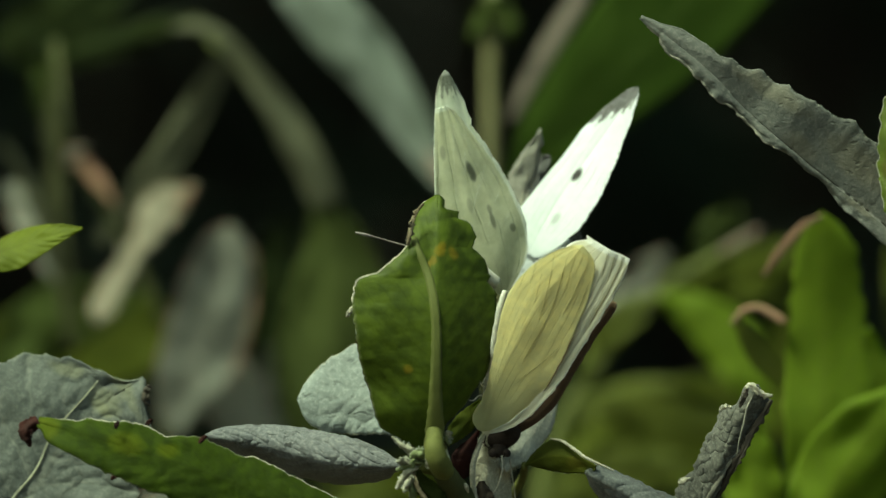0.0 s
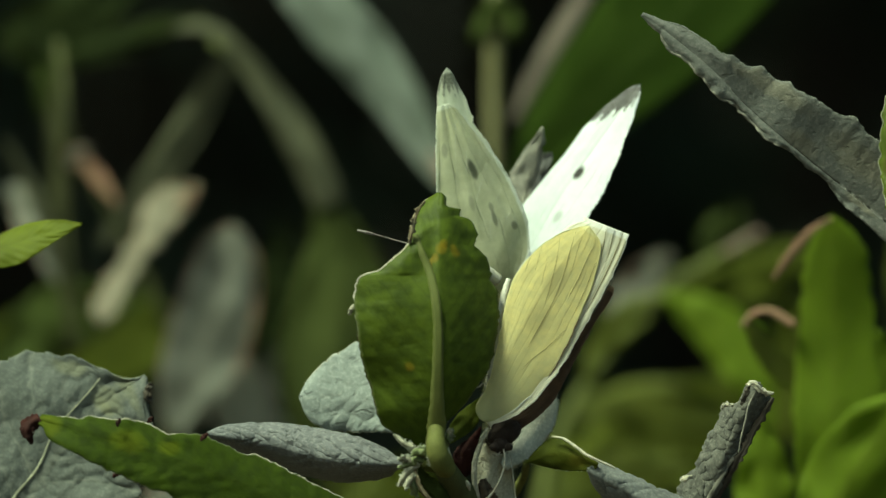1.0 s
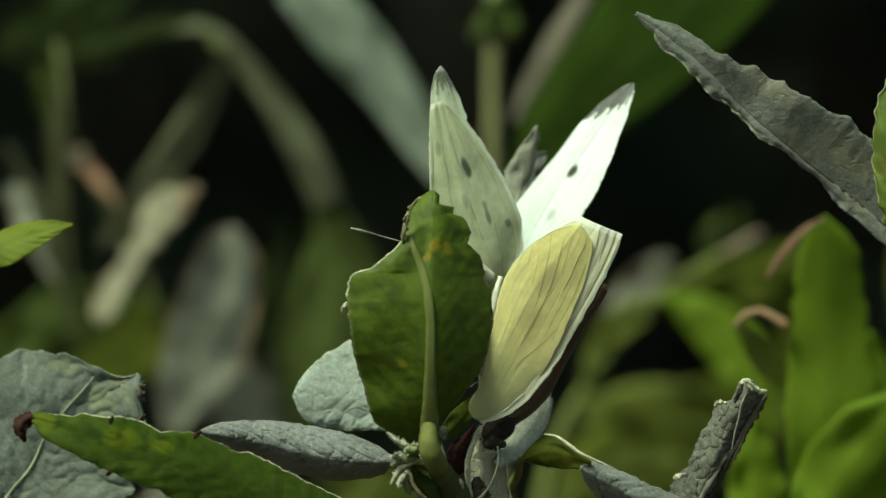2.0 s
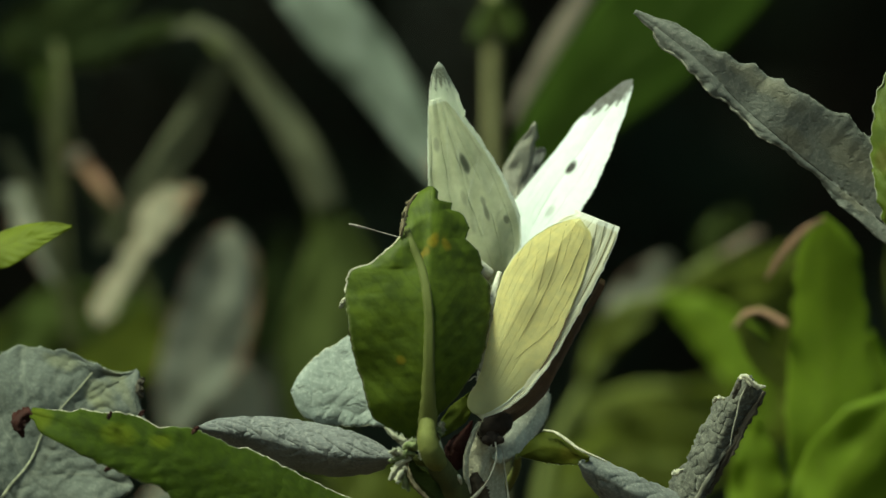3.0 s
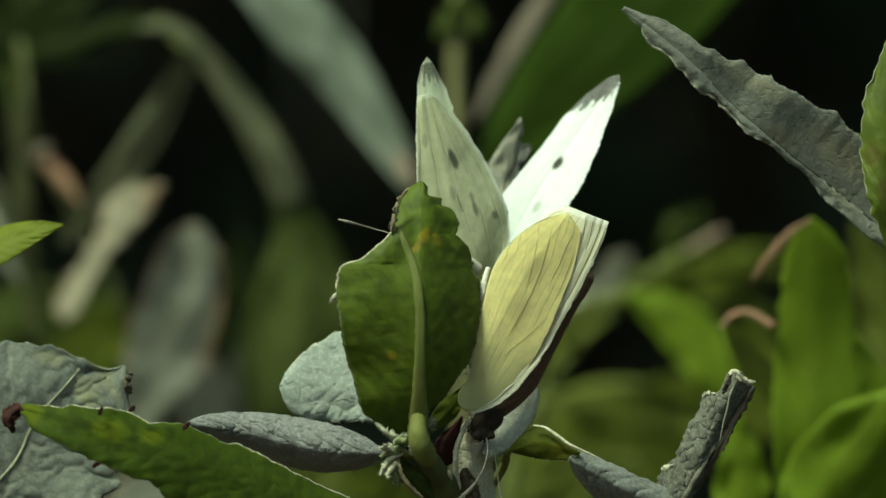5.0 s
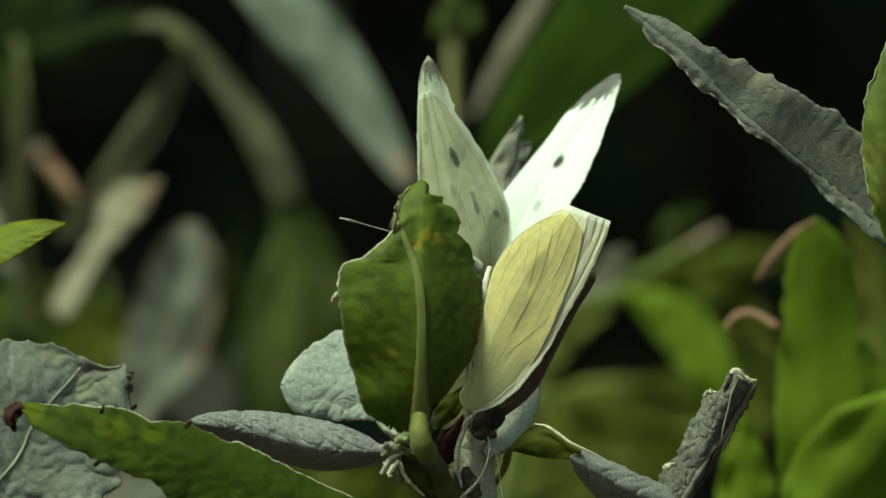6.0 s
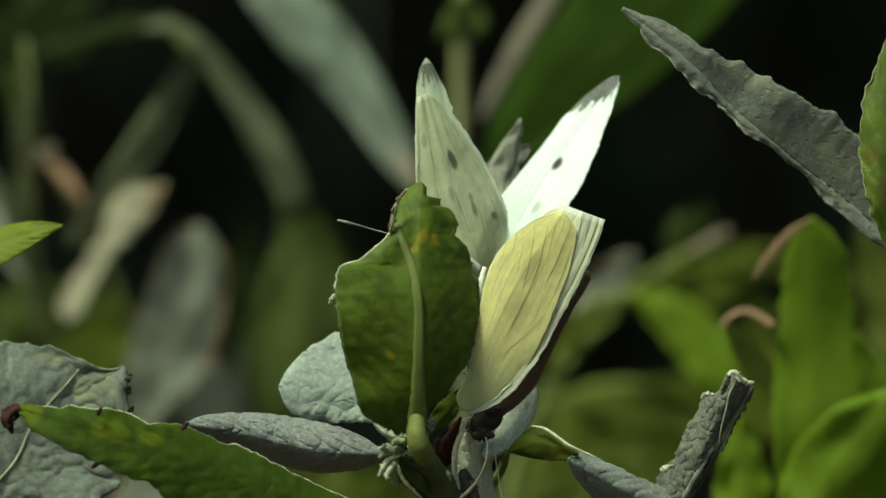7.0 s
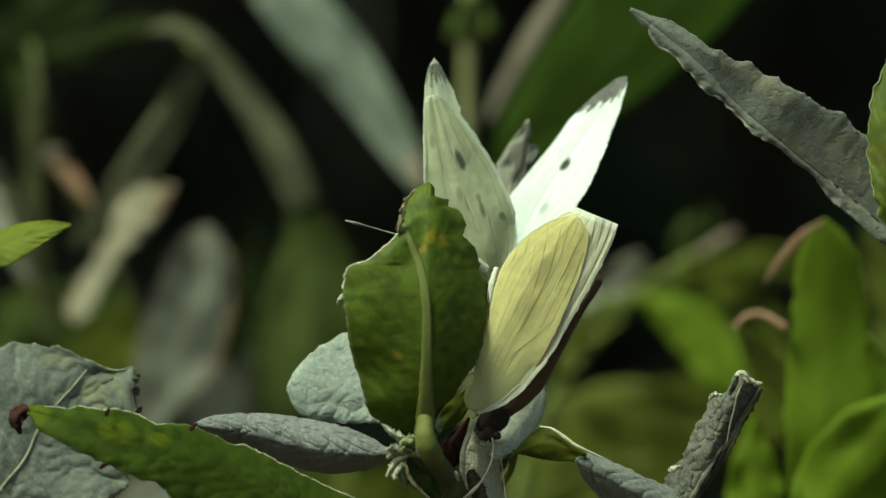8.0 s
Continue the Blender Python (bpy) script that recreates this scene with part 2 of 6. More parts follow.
# darkened leaf green: the shade on these leaves is put into the colour
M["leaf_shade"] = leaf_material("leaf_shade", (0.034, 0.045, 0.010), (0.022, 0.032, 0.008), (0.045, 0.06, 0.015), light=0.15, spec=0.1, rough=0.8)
M["leaf_drab"] = leaf_material("leaf_drab", (0.092, 0.110, 0.015), (0.064, 0.080, 0.011), (0.115, 0.13, 0.03), light=0.3, spec=0.1, rough=0.8, light_color=(0.165, 0.22, 0.015))
M["leaf_sage"] = leaf_material("leaf_sage", (0.125, 0.128, 0.082), (0.092, 0.095, 0.060), (0.16, 0.155, 0.105), light=0.22, spec=0.1, rough=0.8)
M["leaf_greyish"] = leaf_material("leaf_greyish", (0.205, 0.212, 0.176), (0.145, 0.152, 0.122), (0.26, 0.23, 0.195), light=0.2, light_color=(0.2, 0.21, 0.14), rough=0.8, edge=(0.42, 0.17, 0.13))
M["leaf_straw"] = leaf_material("leaf_straw", (0.40, 0.36, 0.28), (0.17, 0.16, 0.11), (0.36, 0.31, 0.24), light=0.25, light_color=(0.34, 0.31, 0.21), rough=0.85, edge=(0.38, 0.20, 0.13), mottle=0.9, grain=110.0)
# nearly black green, deep shade put into the colour of far leaves
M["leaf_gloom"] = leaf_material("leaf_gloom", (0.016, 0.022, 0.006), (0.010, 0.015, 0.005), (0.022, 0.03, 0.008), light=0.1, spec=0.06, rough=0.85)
M["leaf_blush"] = leaf_material("leaf_blush", (0.33, 0.285, 0.235), (0.26, 0.225, 0.185), (0.36, 0.28, 0.235), light=0.25, rough=0.8, spec=0.1)
M["leaf_khaki"] = leaf_material("leaf_khaki", (0.085, 0.088, 0.042), (0.06, 0.063, 0.03), (0.10, 0.10, 0.05), light=0.2, rough=0.8, spec=0.1)
M["leaf_moss"] = leaf_material("leaf_moss", (0.055, 0.075, 0.018), (0.04, 0.055, 0.013), (0.07, 0.09, 0.025), light=0.25, rough=0.8, spec=0.1)
M["leaf_fold"] = leaf_material("leaf_fold", (0.058, 0.068, 0.007), (0.038, 0.048, 0.006), (0.085, 0.085, 0.012), light=0.25, rough=0.75, spec=0.12, vein_mix=0.15, line_relief=0.2, spots=(((0.75, 0.2), (0.12, 0.5)),), spot_color=(0.10, 0.085, 0.01))
M["wool_grey"] = leaf_material("wool_grey", (0.53, 0.53, 0.465), (0.38, 0.385, 0.335), (0.56, 0.56, 0.49), light=0.2, rough=0.95, felt=0.7, vein_mix=0.15, light_color=(0.3, 0.32, 0.24), spec=0.05, relief=1.2, line_relief=0.2)
M["leaf_droop"] = leaf_material("leaf_droop", (0.072, 0.090, 0.026), (0.050, 0.065, 0.018), (0.09, 0.105, 0.035), light=0.22, rough=0.8, spec=0.1)
M["leaf_dusk"] = leaf_material("leaf_dusk", (0.085, 0.09, 0.075), (0.06, 0.065, 0.054), (0.10, 0.10, 0.085), light=0.1, rough=0.85, spec=0.08)
M["dry_dark"] = plain_material("dry_dark", (0.06, 0.05, 0.038), (0.03, 0.025, 0.02), 600.0, 0.8, 0.0002)
M["withered"] = plain_material("withered", (0.040, 0.011, 0.009), (0.018, 0.007, 0.006), 500.0, 0.75, 0.0002, 0.05, spec=0.15)
M["stem_green"] = plain_material("stem_green", (0.125, 0.145, 0.035), (0.085, 0.10, 0.025), 350.0, 0.65, 0.00015, 0.0, (1, 1, 0.3))
M["stem_olive"] = plain_material("stem_olive", (0.080, 0.088, 0.028), (0.045, 0.050, 0.018), 450.0, 0.75, 0.0002, 0.0, (1, 1, 0.3))
M["petiole"] = plain_material("petiole", (0.142, 0.152, 0.042), (0.098, 0.106, 0.027), 500.0, 0.75, 0.0001, 0.1)
M["leaflet_green"] = leaf_material("leaflet_green", (0.20, 0.24, 0.11), (0.14, 0.17, 0.07), (0.28, 0.30, 0.18), felt=0.4, spec=0.1, rough=0.85)
M["rib_olive"] = rib_material()
M["hair_brown"] = plain_material("hair_brown", (0.045, 0.028, 0.02), (0.028, 0.018, 0.014), 900.0, 0.9, 0.00005)
M["stem_felt"] = plain_material("stem_felt", (0.42, 0.44, 0.36), (0.28, 0.30, 0.23), 700.0, 0.9, 0.0002)
M["stem_tan"] = plain_material("stem_tan", (0.21, 0.20, 0.10), (0.15, 0.145, 0.065), 350.0, 0.75, 0.00015, 0.0, (1, 1, 0.3))
M["stem_brown"] = plain_material("stem_brown", (0.15, 0.11, 0.07), (0.08, 0.06, 0.04), 300.0, 0.85, 0.0003, 0.0, (1, 1, 0.2))
M["bitten"] = plain_material("bitten", (0.20, 0.17, 0.11), (0.09, 0.065, 0.04), 900.0, 0.9, 0.0002)
# dark brown that stands in for the shade below the woolly leaf
M["shade_brown"] = plain_material("shade_brown", (0.055, 0.040, 0.026), (0.028, 0.020, 0.014), 500.0, 0.8, 0.0002)
M["rosy"] = plain_material("rosy", (0.30, 0.16, 0.11), (0.22, 0.15, 0.09), 500.0, 0.6, 0.0001, 0.2)
M["rosy_pale"] = plain_material("rosy_pale", (0.27, 0.19, 0.155), (0.22, 0.18, 0.14), 500.0, 0.7, 0.0001, 0.15)
M["wing_upper"] = wing_material("wing_upper", (0.78, 0.815, 0.835), (0.72, 0.765, 0.785), (0.66, 0.71, 0.68), 9, 0.18,
                                spots=(((0.465, 0.04), (0.037, 0.119), 0.97), ((0.220, 0.24), (0.034, 0.103), 0.3)), apex=(0.83, -0.13), apex_color=(0.088, 0.080, 0.078), light=0.28)
M["wing_under"] = wing_material("wing_under", (0.74, 0.745, 0.60), (0.65, 0.66, 0.51), (0.42, 0.44, 0.32), 5, 0.22,
                                spots=(((0.650, 0.12), (0.048, 0.117), 0.8), ((0.780, -0.65), (0.034, 0.106), 0.35), ((0.385, 0.26), (0.040, 0.057), 0.6), ((0.445, 0.26), (0.023, 0.061), 0.45), ((0.330, 0.69), (0.020, 0.069), 0.55), ((0.485, -0.18), (0.040, 0.065), 0.3)),
                                light=0.66, spot_color=(0.09, 0.10, 0.07), hem=(0.88, 0.90, 0.82))
M["wing_under_tip"] = wing_material("wing_under_tip", (0.86, 0.88, 0.78), (0.78, 0.82, 0.70), (0.55, 0.60, 0.48), 8, 0.35, apex=(0.885, 0.02),
                                    apex_color=(0.31, 0.32, 0.26), light=0.62, hem=(0.93, 0.94, 0.88))
M["wing_yellow"] = wing_material("wing_yellow", (0.77, 0.69, 0.34), (0.66, 0.605, 0.315), (0.40, 0.34, 0.15), 12, 0.20, light=0.40,
                                 root_tint=(0.42, 0.44, 0.27), ridge=0.25, hem=(0.78, 0.74, 0.42), spots=(((0.710, 0.11), (0.076, 0.246), 0.5), ((0.525, 0.16), (0.063, 0.245), 0.35), ((0.670, -0.69), (0.041, 0.173), 0.3)), spot_color=(0.42, 0.38, 0.20))
M["wing_fringe"] = plain_material("wing_fringe", (0.84, 0.86, 0.80), (0.70, 0.72, 0.64), 900.0, 0.9, 0.00005, 0.3)
# brown for the shadow line between hind wing and fore wing
M["margin_shadow"] = plain_material("margin_shadow", (0.10, 0.062, 0.035), (0.16, 0.11, 0.06), 900.0, 0.8, 0.00005)
M["rib_felt"] = plain_material("rib_felt", (0.235, 0.225, 0.185), (0.15, 0.145, 0.12), 700.0, 0.9, 0.00015)
M["rib_sage"] = plain_material("rib_sage", (0.31, 0.315, 0.23), (0.20, 0.205, 0.15), 700.0, 0.9, 0.00015)
M["wool_dim"] = leaf_material("wool_dim", (0.36, 0.35, 0.27), (0.25, 0.25, 0.18), (0.42, 0.40, 0.31), light=0.15, rough=0.95, felt=0.7, vein_mix=0.2, light_color=(0.3, 0.3, 0.2), spec=0.05, relief=2.0, line_relief=0.2)
M["wing_cream"] = wing_material("wing_cream", (0.78, 0.76, 0.64), (0.70, 0.68, 0.56), (0.38, 0.34, 0.21), 9, 0.45, light=0.50, hem=(0.90, 0.90, 0.86))
# the far wing's shade is put into this brown, unlike the cream near wing
M["wing_far_shade"] = wing_material("wing_far_shade", (0.115, 0.070, 0.046), (0.080, 0.050, 0.034), (0.05, 0.032, 0.024), 8, 0.5, light=0.05, hem=(0.24, 0.16, 0.10))
M["down"] = plain_material("down", (0.48, 0.50, 0.42), (0.36, 0.38, 0.30), 900.0, 0.9, 0.00005, 0.3)
M["vein_dark"] = plain_material("vein_dark", (0.15, 0.12, 0.045), (0.24, 0.20, 0.08), 900.0, 0.7, 0.00005)
M["body_fur"] = plain_material("body_fur", (0.62, 0.61, 0.53), (0.42, 0.41, 0.35), 1500.0, 0.9, 0.0001)
M["body_dark"] = plain_material("body_dark", (0.034, 0.022, 0.017), (0.018, 0.013, 0.011), 1500.0, 0.8, 0.0001)
M["antenna_dark"] = plain_material("antenna_dark", (0.16, 0.13, 0.12), (0.28, 0.26, 0.24), 4000.0, 0.6, 0.00005)
M["antenna"] = plain_material("antenna", (0.42, 0.40, 0.34), (0.28, 0.26, 0.22), 3000.0, 0.6, 0.00005)
M["soil"] = plain_material("soil", (0.07, 0.05, 0.035), (0.04, 0.03, 0.02), 30.0, 0.95, 0.01)
# very dark and bluish: deep shade and a faint veil put into the colour
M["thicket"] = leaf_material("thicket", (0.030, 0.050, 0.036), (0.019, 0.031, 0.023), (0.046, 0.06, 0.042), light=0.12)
# kept nearly black so that gaps in the hedge read as shade
M["fence_dark"] = plain_material("fence_dark", (0.035, 0.03, 0.025), (0.02, 0.018, 0.015), 20.0, 0.9, 0.002, 0.0, (1, 1, 0.1))


# ---- building helpers ----
def mesh_object(name, verts, faces, mat, parent=None, uvs=None, label=""):
    me = bpy.data.meshes.new(name)
    me.from_pydata([tuple(v) for v in verts], [], faces)
    if uvs is not None:
        layer = me.uv_layers.new(name="blade")
        idx = np.empty(len(me.loops), dtype=np.int32)
        me.loops.foreach_get("vertex_index", idx)
        layer.data.foreach_set("uv", np.asarray(uvs, dtype=np.float32)[idx].ravel())
    me.polygons.foreach_set("use_smooth", [True] * len(me.polygons))
    me.materials.append(mat)
    me.update()
    ob = new(name, me)
    if parent is not None:
        ob.parent = parent
        ob.matrix_parent_inverse = origin_of(parent).inverted()
    if label:
        tagged(ob, label)
    return ob


def origin_of(ob):
    """Where a thing stands before it is moved; parts keep their points in the place's own metres."""
    return Matrix.Translation(ob.location) if ob.parent is None else Matrix.Identity(4)


def curve_points(points, count):
    """A smooth line through a few points."""
    p = [np.array(q, dtype=float) for q in points]
    p = [2 * p[0] - p[1], *p, 2 * p[-1] - p[-2]]
    knots = [0.0]
    for a, b in zip(p, p[1:]):
        knots.append(knots[-1] + max(1e-9, float(np.linalg.norm(b - a))) ** 0.5)
    out = []
    for k in range(1, len(p) - 2):
        a, b, c, d = p[k - 1:k + 3]
        t0, t1, t2, t3 = knots[k - 1:k + 3]
        for i in range(count + 1):
            t = t1 + (t2 - t1) * i / count
            ab = (t1 - t) / (t1 - t0) * a + (t - t0) / (t1 - t0) * b
            bc = (t2 - t) / (t2 - t1) * b + (t - t1) / (t2 - t1) * c
            cd = (t3 - t) / (t3 - t2) * c + (t - t2) / (t3 - t2) * d
            abc = (t2 - t) / (t2 - t0) * ab + (t - t0) / (t2 - t0) * bc
            bcd = (t3 - t) / (t3 - t1) * bc + (t - t1) / (t3 - t1) * cd
            out.append((t2 - t) / (t2 - t1) * abc + (t - t1) / (t2 - t1) * bcd)
    out = np.array(out)
    # even steps along the line
    step = np.r_[0, np.cumsum(np.linalg.norm(np.diff(out, axis=0), axis=1))]
    want = np.linspace(0, step[-1], count + 1)
    return np.stack([np.interp(want, step, out[:, k]) for k in range(3)], axis=1)


def profile(values, count, soften=True):
    t = np.linspace(0, len(values) - 1, count + 1)
    x = np.interp(t, np.arange(len(values)), values)
    if not soften:
        return x
    soft = np.convolve(np.pad(x, 2, mode="edge"), [0.1, 0.2, 0.4, 0.2, 0.1], mode="valid")
    return soft


def blade(name, parent, spine, left, right, mat, facing=(0, -1, 0), lean=(0.0, 0.0), cup=(0.0, 0.0), ripple=0.0, teeth=0.0, tooth_count=16,
          quilt=0.0, veins=9, slant=2.2, thick=0.25, nu=56, nv=9, seed=1, wild=0.0, label="", rib=0.0, rib_mat=None,
          rib_path=None, pleat=0.0, pleats=5, crimp=(0.0, 0.0), crimps=20, round_tip=0.0, round_base=0.0, fuzz=0, fuzz_length=0.35, rib_out=0.0, rib_foot=0.0, smooth_left=False, crease=(0.0, 1.0), fray=0.0):
    """A leaf or a wing: half-widths in mm on both sides of a spine; lean is the depth gained per width, cup bends the sides on;
    crease: depth and spacing in mm of a net of sunken veins;
    fray: a fine uneven edge in mm, on outlines that keep their corners."""
    rng = random.Random(seed)
    c = curve_points(spine, nu)
    wl, wr = profile(left, nu, not fray) * 0.001, profile(right, nu, not fray) * 0.001
    if round_tip:
        x = np.clip((np.linspace(0, 1, nu + 1) - 1 + round_tip) / round_tip, 0, 1)
        wl, wr = wl * np.sqrt(1 - x * x), wr * np.sqrt(1 - x * x)
    if round_base:
        x = np.clip(1 - np.linspace(0, 1, nu + 1) / round_base, 0, 1)
        wl, wr = wl * np.sqrt(1 - x * x), wr * np.sqrt(1 - x * x)
    tan = np.gradient(c, axis=0)
    tan /= np.linalg.norm(tan, axis=1)[:, None]
    face = np.array(facing, dtype=float)
    face /= np.linalg.norm(face)
    flat = tan - (tan @ face)[:, None] * face
    flat /= np.maximum(np.linalg.norm(flat, axis=1), 1e-6)[:, None]
    side = np.cross(flat, face)
    t = np.linspace(0, 1, nu + 1)
    grid = np.zeros((nu + 1, 2 * nv + 1, 3))
    off = rng.random() * 50
    run = np.r_[0, np.cumsum(np.linalg.norm(np.diff(c, axis=0), axis=1))]
    for i in range(nu + 1):
        env = min(1.0, 4 * t[i] + 0.1, 4 * (1 - t[i]) + 0.1)
        for j in range(-nv, nv + 1):
            v = j / nv
            left_side = j < 0
            w = wl[i] if left_side else wr[i]
            if teeth and not (smooth_left and left_side):
                saw = (t[i] * tooth_count + (0.37 if left_side else 0)) % 1.0
                w += teeth * 0.001 * (saw - 0.5) * env * abs(v) ** 6
            if wild and not (smooth_left and left_side):
                w += wild * 0.001 * noise.noise((t[i] * 23 + off, 3.1 if left_side else 9.7, seed * 1.3)) * env * abs(v) ** 3
            if fray and not (smooth_left and left_side):
                w += fray * 0.001 * (noise.noise((t[i] * 90 + off, 5.3 if left_side else 2.9, seed * 0.9)) + 0.6 * noise.noise((t[i] * 210, 1.3 if left_side else 8.9, off))) * env * abs(v) ** 5
            k = 0 if left_side else 1
            depth = lean[k] * abs(v) * w + cup[k] * v * v * w
            wave = ripple * 0.001 * noise.noise((t[i] * 5 + off, v * 1.3, seed * 0.7)) * (0.25 + abs(v))
            if pleat:
                wave += pleat * 0.001 * math.sin(math.pi * (v * pleats + 0.9 * noise.noise((t[i] * 2.1, v * 2 + off, seed)))) * min(1.0, 2.5 * t[i])
            if crimp[k]:
                wave += crimp[k] * 0.001 * noise.noise((t[i] * crimps, 0.5 if left_side else 7.5, seed * 2.3)) * abs(v) ** 2 * env * 2.0
            if quilt:
                s = (t[i] * veins - abs(v) * slant) % 1.0
                wave -= quilt * 0.001 * (math.sin(math.pi * s) ** 0.6) * min(1, 3 * abs(v)) * env
            if crease[0]:
                a, b = run[i] * 1000 / crease[1] - 0.7 * abs(v) * w * 1000 / crease[1], v * w * 1000 / crease[1]
                a, b = a + 0.35 * noise.noise((a * 1.1, b * 1.1, off)), b + 0.35 * noise.noise((a * 1.1, b * 1.1, off + 7))
                near = noise.voronoi((a * 0.8, b, off))[0]
                wave += crease[0] * 0.001 * math.exp(-5.0 * (near[1] - near[0])) * env
            grid[i, j + nv] = c[i] + side[i] * (w * v) - face * (depth + wave)
    du, dv = np.gradient(grid, axis=0), np.gradient(grid, axis=1)
    nrm = np.cross(du, dv)
    length = np.linalg.norm(nrm, axis=2)
    nrm = np.where(length[..., None] > 1e-12, nrm / np.maximum(length, 1e-12)[..., None], face)
    th = thick * 0.001
    edge_v = np.abs(np.linspace(-1, 1, 2 * nv + 1))
    taper = (1 - 0.7 * edge_v ** 4)[None, :, None]
    top, bottom = grid + nrm * th * 0.5 * taper, grid - nrm * th * 0.5 * taper
    n_row = 2 * nv + 1
    count = (nu + 1) * n_row
    verts = np.concatenate([top.reshape(-1, 3), bottom.reshape(-1, 3)])
    uu, vv = np.meshgrid(t, np.linspace(0, 1, n_row), indexing="ij")
    uvs = np.stack([uu.ravel(), vv.ravel()], axis=1)
    uvs = np.concatenate([uvs, uvs])
    faces = []
    for i in range(nu):
        for j in range(n_row - 1):
            a = i * n_row + j
            faces.append((a, a + 1, a + n_row + 1, a + n_row))
            faces.append((count + a, count + a + n_row, count + a + n_row + 1, count + a + 1))
    ring = [j for j in range(n_row)] + [i * n_row + n_row - 1 for i in range(1, nu + 1)]
    ring += [nu * n_row + j for j in range(n_row - 2, -1, -1)] + [i * n_row for i in range(nu - 1, 0, -1)]
    for a, b in zip(ring, ring[1:] + ring[:1]):
        faces.append((b, a, count + a, count + b))
    ob = mesh_object(name, verts, faces, mat, parent, uvs, label)
    SURFACE[ob.name] = grid
    if fuzz:
        hair_edge(ob, grid, face, fuzz, fuzz_length, seed)
    if rib and rib_path:
        pts = []
        for q in curve_points(rib_path, 14):
            cells = grid.reshape(-1, 3)
            gap = ((cells - q)[:, [0, 2]] ** 2).sum(axis=1)
            near = np.argsort(gap)[:5]
            share = 1 / (gap[near] + 1e-10)
            pts.append((q[0], float((cells[near, 1] * share).sum() / share.sum()) - rib * 0.0003 - rib_out * 0.001, q[2]))
        tube("midrib", ob, pts, [rib * (1 - 0.5 * k / (len(pts) - 1) + rib_foot * max(0.0, 1 - k / 5) ** 1.3) for k in range(len(pts))], rib_mat or mat, sides=8, steps=40, rough=0.3, seed=seed, flat=0.17)
    elif rib:
        pts = [tuple(c[k] + face * (rib * 0.0002)) for k in range(0, int(nu * 0.93), 5)]
        tube("midrib", ob, pts, [rib * (1 - 0.8 * k / (len(pts) - 1)) for k in range(len(pts))], rib_mat or mat, sides=8, steps=28)
    return ob


SURFACE = {}


def vein(wing, way, mat, radius=0.07):
    """A raised vein along a wing, through points given along and across it."""
    grid = SURFACE[wing.name]
    nu, nv = grid.shape[0] - 1, grid.shape[1] - 1
    pts = []
    for k, (u, v) in enumerate(way):
        a, b = u * nu, (v * 0.5 + 0.5) * nv
        i, j = min(int(a), nu - 1), min(int(b), nv - 1)
        f, g = a - i, b - j
        q = (grid[i, j] * (1 - f) + grid[i + 1, j] * f) * (1 - g) + (grid[i, j + 1] * (1 - f) + grid[i + 1, j + 1] * f) * g
        pts.append((q[0], q[1] - (0.00002 if k == len(way) - 1 else 0.00007), q[2]))
    tube("vein", wing, pts, [radius * 0.5] + [radius] * (len(pts) - 2) + [radius * 0.15], M[mat], 6, 24)


def rim(leaf, side, start, end, radius, mat, seed, label="pale downy rim"):
    """An uneven thickened edge along one side of a leaf or wing, from start to end of its length."""
    grid = SURFACE[leaf.name]
    n = len(grid) - 1
    rows = range(max(0, int(start * n)), min(n, int(end * n)) + 1, 2)
    pts = [tuple(grid[i, 0 if side < 0 else -1]) for i in rows]
    tube("edge", leaf, pts, [radius * 0.3] + [radius] * max(2, len(pts) - 2) + [radius * 0.3], M[mat], 6, 3 * len(pts), label, 0.5, seed)


def hair_edge(parent, grid, face, count, length, seed):
    """The pale down along a leaf's edge: short fine hairs in one mesh."""
    rng = random.Random(seed)
    verts, faces = [], []
    rows = len(grid)
    for _ in range(count):
        i = rng.randrange(2, rows - 1)
        j = 0 if rng.random() < 0.5 else -1
        p = grid[i, j] + (grid[i - 1, j] - grid[i, j]) * rng.random()
        out = grid[i, j] - grid[i, 2 if j == 0 else -3]
        size = np.linalg.norm(out)
        if size < 1e-6:
            continue
        way = Vector(out / size + np.array([rng.gauss(0, 0.5), rng.gauss(0, 0.5), rng.gauss(0, 0.5)])).normalized()
        x = way.orthogonal().normalized() * 0.000035
        y = way.cross(x)
        q = Vector(p) - way * 0.00005
        k = len(verts)
        verts += [q + x, q - 0.5 * x + 0.87 * y, q - 0.5 * x - 0.87 * y, q + way * length * 0.001 * rng.uniform(0.3, 1.0)]
        faces += [(k, k + 1, k + 3), (k + 1, k + 2, k + 3), (k + 2, k, k + 3)]
    mesh_object("edge_hairs", verts, faces, M["down"], parent, None, "pale downy edge")


